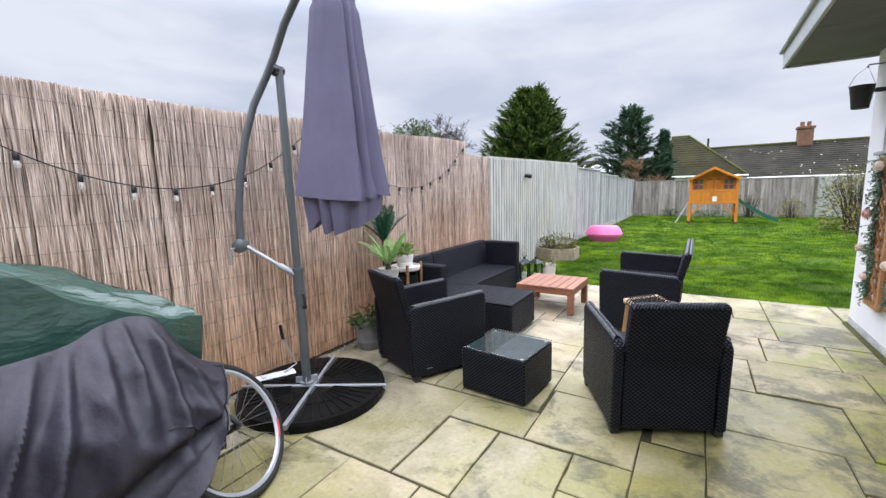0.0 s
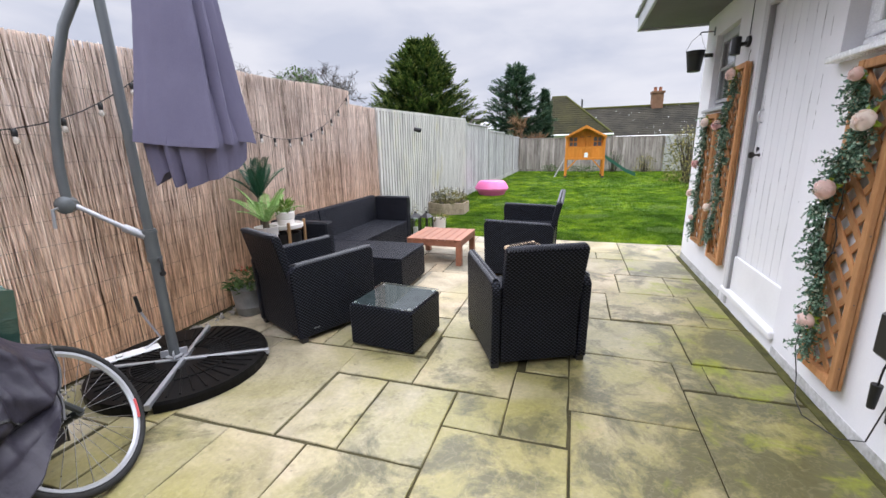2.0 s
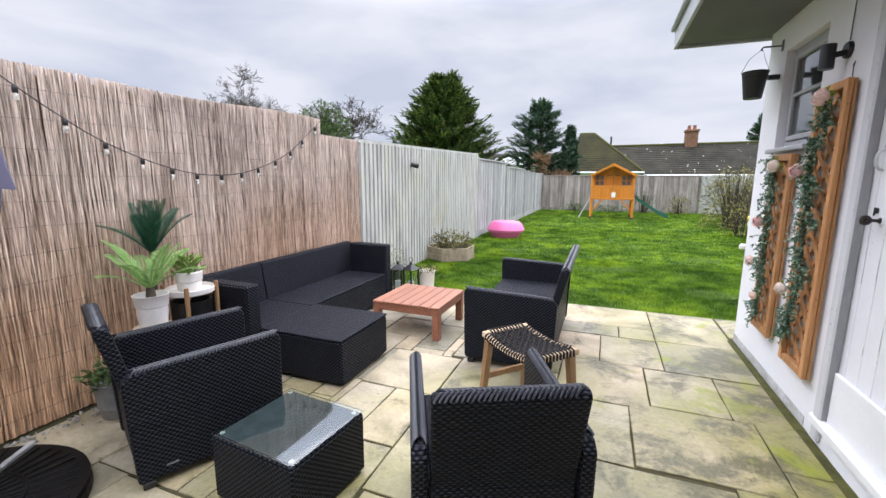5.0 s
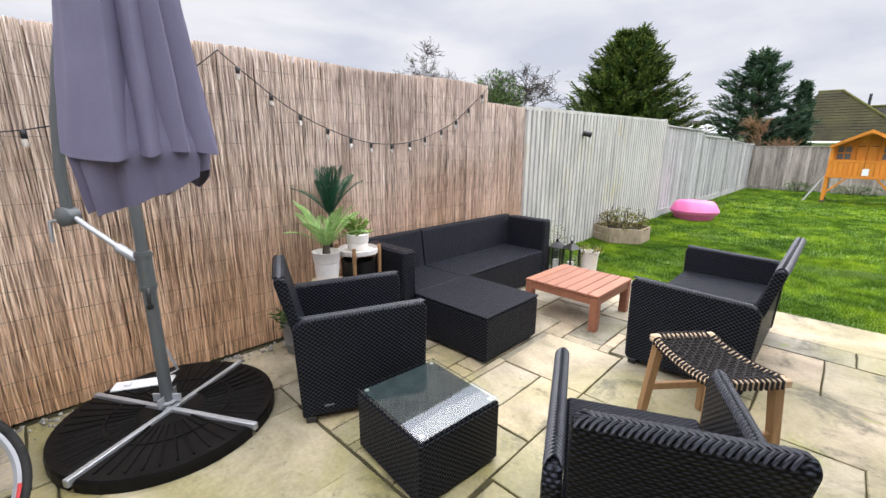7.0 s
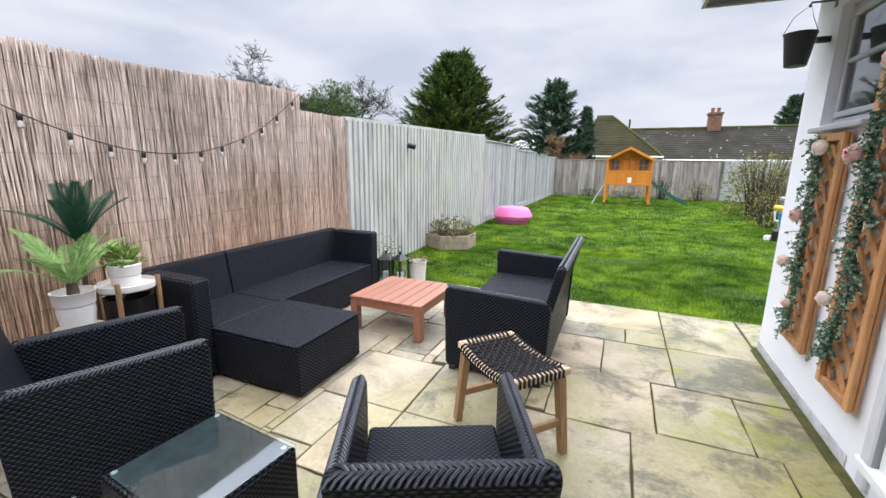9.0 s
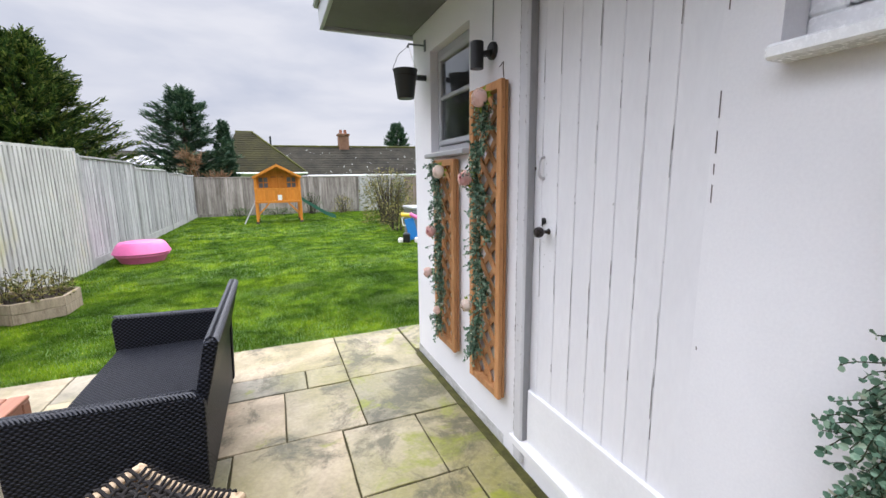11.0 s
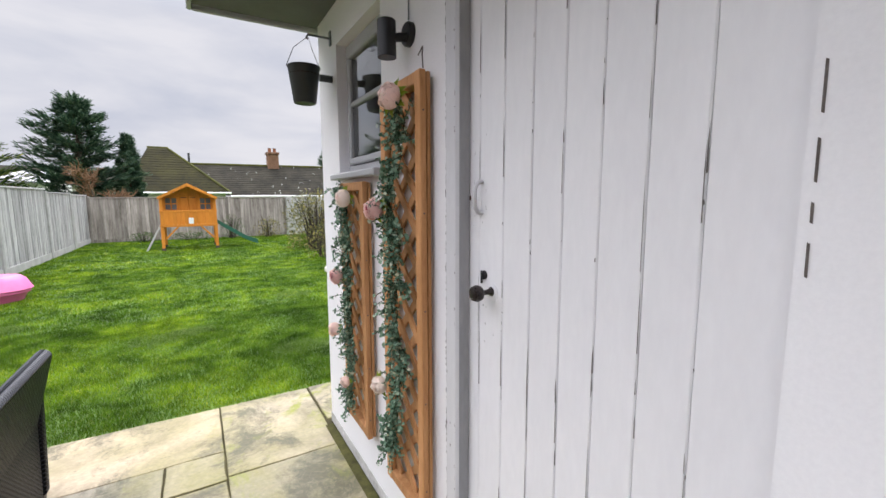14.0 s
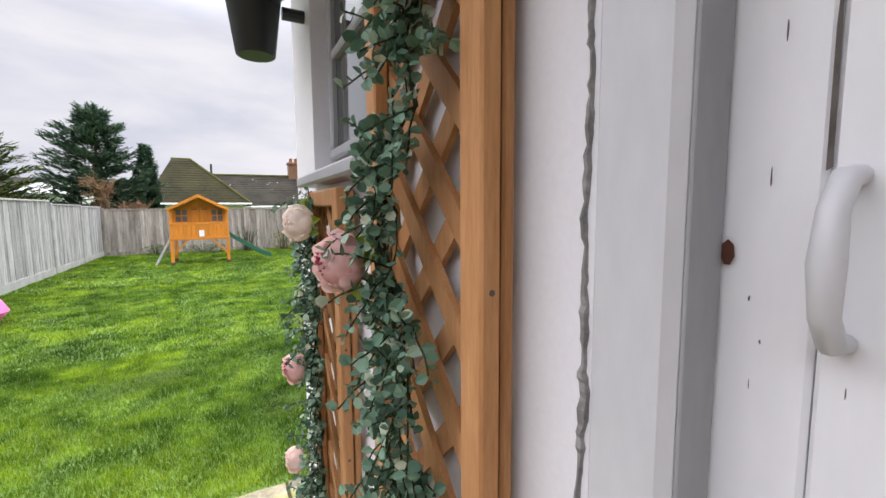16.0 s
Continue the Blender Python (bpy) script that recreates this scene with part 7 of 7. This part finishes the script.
# ---- neighbouring houses ----
def bungalow():
    t = thing("bungalow", pose(0, 0, 0), "neighbouring bungalow with dark mossy tiled roofs and a brick chimney", "house")

    def slope(name, a, b, c, d, mat, label, rows):
        """Tile courses between the eave a-b and the ridge d-c, each lapping the one below."""
        a, b, c, d = [Vector(p) for p in (a, b, c, d)]
        nor = (b - a).cross(d - a).normalized()
        if nor.z < 0:
            nor = -nor
        g = G()
        for i in range(rows):
            f0, f1 = i / rows, (i + 1.15) / rows
            p, q, r, s = a.lerp(d, f0), b.lerp(c, f0), b.lerp(c, min(1, f1)), a.lerp(d, min(1, f1))
            lift = nor * 0.022
            g.add([p + lift, q + lift, r, s, p, q], [(0, 1, 2, 3), (4, 5, 1, 0)])
        return part(name, g, mat, t, label, fix=False, kind="stuff")

    slope("roof_slope", (0.6, 36.0, 1.75), (26, 36.0, 1.85), (26, 40.0, 4.35), (0.6, 40.0, 4.15), "rooftile", "dark lichen-spotted roof tiles", 16)
    slope("hip_slope", (-3.2, 35.2, 1.95), (2.9, 35.2, 1.95), (-0.75, 39.0, 5.15), (-1.9, 39.0, 5.15), "mossyhip", "moss-patched hipped roof tiles", 18)
    slope("hip_slope", (-3.2, 43.0, 1.95), (-3.2, 35.2, 1.95), (-1.9, 39.0, 5.15), (-1.9, 40.0, 5.15), "mossyhip", "mossy hip of the roof", 18)
    slope("hip_slope", (2.9, 35.2, 1.95), (2.9, 43.0, 1.95), (-0.75, 40.0, 5.15), (-0.75, 39.0, 5.15), "rooftile", "", 18)
    part("ridge", G().tube([(-1.95, 39.2, 5.18), (-0.7, 39.2, 5.18)], 0.10, 8).tube([(0.5, 40.0, 4.18), (26, 40, 4.38)], 0.10, 8).tube([(-0.75, 39.0, 5.17), (2.9, 35.2, 1.99)], 0.08, 8), "moss", t, "mossy ridge tiles", smooth=True)
    part("wall", G().box(-2.9, 2.6, 35.6, 42.5, -0.1, 1.94, 0.0).box(2.61, 25.5, 36.4, 43.5, -0.1, 1.70, 0.0), "housewall", t)
    part("gutter", G().tube([(-3.25, 35.15, 1.93), (2.95, 35.15, 1.93)], 0.06, 8).tube([(2.96, 35.9, 1.72), (26, 35.9, 1.82)], 0.06, 8), "upvc", t, "white gutter", smooth=True)
    ch = part("chimney", G().box(6.05, 6.9, 39.6, 40.4, 3.6, 5.15, 0.01).box(5.98, 6.97, 39.53, 40.47, 5.151, 5.32, 0.01), "brick", t, "brick chimney stack")
    for x in (6.28, 6.66):
        part("chimney_pot", G().lathe([(0.15, 5.321), (0.13, 5.4), (0.12, 5.62), (0.14, 5.66)], 14, pose(x, 40, 0)), "terracotta", ch, "terracotta chimney pot", smooth=True)
    part("flue_pipe", G().tube([(0.55, 38.6, 4.0), (0.55, 38.6, 4.85)], 0.07, 8), "darkmetal", t)
    rr = random.Random(77)
    g = G()
    for k in range(150):
        x, f = rr.uniform(1.5, 25), rr.random() ** 1.3
        r = rr.uniform(0.015, 0.055)
        y, z = 36 + 4 * f, 1.83 + 2.42 * f + 0.085
        pts = [(x + r * rr.uniform(0.6, 1.4) * math.cos(a), y + r * math.sin(a) * 0.9, z + r * math.sin(a) * 0.46) for a in [2 * math.pi * i / 7 for i in range(7)]]
        g.add(pts, [tuple(range(7))])
    part("lichen_spots", g, "lichen", t, "white lichen spots", kind="stuff", fix=False)


bungalow()
t = thing("outhouse", pose(-6.2, 30, 0), "low pale-roofed outbuilding beyond the fence", "house")
part("wall", G().box(-1.2, 1.2, 0.1, 2.8, -0.1, 2.3, 0.01), "whitepaint", t)
part("roof", G().add([(-1.35, -0.1, 2.30), (1.35, -0.1, 2.30), (1.35, 3.0, 2.95), (-1.35, 3.0, 2.95), (-1.35, -0.1, 2.38), (1.35, -0.1, 2.38), (1.35, 3.0, 3.03), (-1.35, 3.0, 3.03)],
                     [(0, 3, 2, 1), (4, 5, 6, 7), (0, 1, 5, 4), (1, 2, 6, 5), (2, 3, 7, 6), (3, 0, 4, 7)]), "lightmetal", t, "pale sheet roof")
t = thing("house", pose(-9, 52, 0), "distant low house with a dark roof", "house")
part("wall", G().box(-8, 8, 0.5, 6, -0.1, 2.8, 0.0), "housewall", t)
part("roof", G().extrude([(0, 2.81), (6.5, 2.81), (3.25, 4.6)], "x", -8.5, 8.5), "rooftile", t)


# ---- grass ----
def grass(name, x0, x1, y0, y1, per_m2, h0, h1, w, seed, label):
    rng = np.random.default_rng(seed)
    n = int((x1 - x0) * (y1 - y0) * per_m2)
    x, y = rng.uniform(x0, x1, n), rng.uniform(y0, y1, n)
    cells = rng.random((80, 80))
    gx, gy = (x + 10 + 0.1 * np.sin(y * 2.3)) / 0.31, (y + 10 + 0.12 * np.sin(x * 1.9)) / 0.31
    i, j, fx_, fy_ = gx.astype(int), gy.astype(int), gx % 1, gy % 1
    low = cells[i % 80, j % 80] * (1 - fx_) + cells[(i + 1) % 80, j % 80] * fx_
    high = cells[i % 80, (j + 1) % 80] * (1 - fx_) + cells[(i + 1) % 80, (j + 1) % 80] * fx_
    tuft = 0.6 + 0.65 * (low * (1 - fy_) + high * fy_)
    h = rng.uniform(h0, h1, n) * tuft.clip(0.45, 1.3)
    a, lean, la = rng.uniform(0, 6.283, n), rng.uniform(0.1, 0.9, n) * h, rng.uniform(0, 6.283, n)
    dx, dy = np.cos(a) * w / 2, np.sin(a) * w / 2
    lx, ly = lean * np.cos(la), lean * np.sin(la)
    z0 = np.full(n, -0.016)
    v = np.stack([np.stack([x - dx, y - dy, z0], 1), np.stack([x + dx, y + dy, z0], 1),
                  np.stack([x + dx * 0.8 + lx * 0.4, y + dy * 0.8 + ly * 0.4, z0 + h * 0.6], 1), np.stack([x - dx * 0.8 + lx * 0.4, y - dy * 0.8 + ly * 0.4, z0 + h * 0.6], 1),
                  np.stack([x + lx, y + ly, z0 + h], 1)], 1).reshape(-1, 3)
    me = bpy.data.meshes.new(name)
    k = np.arange(n) * 5
    loops = np.stack([k, k + 1, k + 2, k + 3, k + 3, k + 2, k + 4], 1).reshape(-1)
    starts = np.stack([np.arange(n) * 7, np.arange(n) * 7 + 4], 1).reshape(-1)
    me.vertices.add(len(v))
    me.vertices.foreach_set("co", v.reshape(-1))
    me.loops.add(len(loops))
    me.loops.foreach_set("vertex_index", loops.astype(np.int32))
    me.polygons.add(2 * n)
    me.polygons.foreach_set("loop_start", starts.astype(np.int32))
    me.update(calc_edges=True)
    me.materials.append(MAT["blade"])
    tagged(new(name, me), label, "grass", kind="stuff")


grass("grass", -2.6, 3.2, 6.06, 9.0, 11500, 0.018, 0.042, 0.0045, 1, "bright green lawn grass with tufts")
grass("grass", -2.6, 5.5, 9.0, 14.0, 3600, 0.02, 0.045, 0.008, 2, "bright green lawn grass")
grass("grass", -2.5, 5.8, 14.0, 21.4, 1200, 0.02, 0.05, 0.014, 3, "bright green lawn grass far off")

solid("moss_strip", G().box(1.40, 1.452, -1.0, 5.4, -0.012, 0.004, 0.004), MAT["mossline"], "dark mossy joint along the wall's foot", "moss", kind="structure")
rng_tuft = random.Random(5)
g = G()
for cx_, cy_, r_ in ((0.35, 8.0, 0.34), (0.62, 8.15, 0.22), (-1.3, 9.3, 0.25), (1.6, 7.0, 0.3), (-0.9, 7.1, 0.3), (2.0, 9.5, 0.3)):
    for k in range(520):
        a, r = rng_tuft.uniform(0, 6.28), r_ * math.sqrt(rng_tuft.random())
        g.leaf((cx_ + r * math.cos(a), cy_ + 0.6 * r * math.sin(a), 0.0), (rng_tuft.gauss(0, 0.7), rng_tuft.gauss(0, 0.7), 1), (1, 0, 0.2), rng_tuft.uniform(0.04, 0.075), 0.006)
solid("grass_tufts", g, "palegrass", "pale coarse tufts standing out of the lawn", "grass", kind="stuff", fix=False)

# ---- gravel strip at the fence foot ----
g = G()
for k in range(900):
    y, x = R.uniform(-0.5, 5.6), -2.60 + abs(R.gauss(0, 0.07))
    r = R.uniform(0.006, 0.018)
    m = pose(x, y, r * 0.3, R.uniform(0, 360), R.uniform(0, 360), R.uniform(0, 360)) @ Matrix.Diagonal((r, r * R.uniform(0.6, 1), r * R.uniform(0.5, 0.9), 1))
    g.add([m @ Vector(p) for p in ((1, 0, 0), (-1, 0, 0), (0, 1, 0), (0, -1, 0), (0, 0, 1), (0, 0, -1))], [(0, 2, 4), (2, 1, 4), (1, 3, 4), (3, 0, 4), (2, 0, 5), (1, 2, 5), (3, 1, 5), (0, 3, 5)])
solid("gravel", g, "gravel", "loose gravel and debris along the fence foot", "gravel", kind="stuff", fix=False)

# ---- paving slabs ----
KNOWN = [(-0.13, 0.80, 5.43, 6.05), (0.80, 1.42, 5.16, 6.05), (1.43, 2.02, 5.48, 6.05), (2.03, 2.58, 5.48, 6.05), (-0.13, 0.50, 5.13, 5.43), (0.50, 0.80, 5.13, 5.43), (-0.78, -0.06, 4.53, 5.13), (-0.06, 0.34, 4.53, 5.13), (0.34, 0.80, 4.53, 5.13),
         (0.80, 1.42, 4.52, 5.16), (0.06, 0.65, 3.89, 4.53), (0.65, 1.10, 3.95, 4.52), (1.10, 1.50, 3.95, 4.52), (-0.05, 0.52, 3.28, 3.89), (0.52, 1.20, 3.30, 3.95), (0.22, 0.95, 2.68, 3.28),
         (0.95, 1.50, 2.70, 3.30), (0.83, 1.00, 2.38, 2.69), (1.00, 1.40, 2.38, 2.70), (0.22, 0.83, 2.02, 2.68), (0.83, 1.50, 1.60, 2.37), (0.23, 0.83, 1.25, 2.02), (-0.09, 0.22, 1.73, 2.33),
         (-0.38, -0.09, 1.72, 2.03), (-0.38, 0.23, 1.05, 1.72), (-0.66, -0.09, 2.03, 2.66), (-1.16, -0.66, 2.03, 2.33), (-1.14, -0.80, 1.43, 2.02), (-0.80, -0.38, 1.43, 2.02), (-1.78, -1.15, 1.43, 2.33),
         (-0.95, -0.38, 0.80, 1.42), (-1.40, -0.95, 0.80, 1.42), (-1.25, -0.68, 3.56, 4.16), (-0.68, -0.05, 2.66, 3.57), (-0.68, -0.06, 3.57, 4.20)]


def paving():
    rr = random.Random(17)
    cell = 0.02
    x0, y0, x1, y1 = -2.60, -2.40, 1.46, 6.05
    nx, ny = int(round((x1 - x0) / cell)), int(round((y1 - y0) / cell))
    used = np.zeros((nx, ny), bool)
    rects = []

    def mark(a, b, c, d):
        used[max(0, round((a - x0) / cell)):round((b - x0) / cell), max(0, round((c - y0) / cell)):round((d - y0) / cell)] = True

    for r in KNOWN:
        mark(*r)
        rects.append(r)
    for j in range(ny - 1, -1, -1):
        for i in range(nx):
            if used[i, j]:
                continue
            w = 0
            want = rr.choice((14, 22, 29, 29, 44))
            while i + w < nx and not used[i + w, j] and w < want:
                w += 1
            h = 0
            deep = rr.choice((14, 22, 29, 29))
            while j - h >= 0 and not used[i:i + w, j - h].any() and h < deep:
                h += 1
            used[i:i + w, j - h + 1:j + 1] = True
            rects.append((x0 + i * cell, x0 + (i + w) * cell, y0 + (j - h + 1) * cell, y0 + (j + 1) * cell))
    for a, b, c, d in rects:
        if b - a < 0.05 or d - c < 0.05:
            continue
        cx, cy, e = (a + b) / 2, (c + d) / 2, 0.0048
        hx, hy = (b - a) / 2 - e, (d - c) / 2 - e
        ring = []
        corners = [(-hx, -hy), (hx, -hy), (hx, hy), (-hx, hy)]
        for k in range(4):
            p, q = corners[k], corners[(k + 1) % 4]
            for s in range(4):
                f = s / 4
                jit = 0.0035 if s else 0.002
                ring.append((p[0] + (q[0] - p[0]) * f + rr.uniform(-jit, jit), p[1] + (q[1] - p[1]) * f + rr.uniform(-jit, jit)))
        z = rr.uniform(-0.0035, 0.0015)
        k = len(ring)
        pts = [(x, y, -0.03) for x, y in ring] + [(x, y, z - 0.003) for x, y in ring] + [(x * (1 - 0.004 / hx), y * (1 - 0.004 / hy), z) for x, y in ring]
        faces = [[2 * k + i for i in range(k)]]
        for i in range(k):
            j = (i + 1) % k
            faces += [[i, j, k + j, k + i], [k + i, k + j, 2 * k + j, 2 * k + i]]
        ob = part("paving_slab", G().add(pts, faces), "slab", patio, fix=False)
        ob.matrix_basis = pose(cx, cy, 0)


paving()
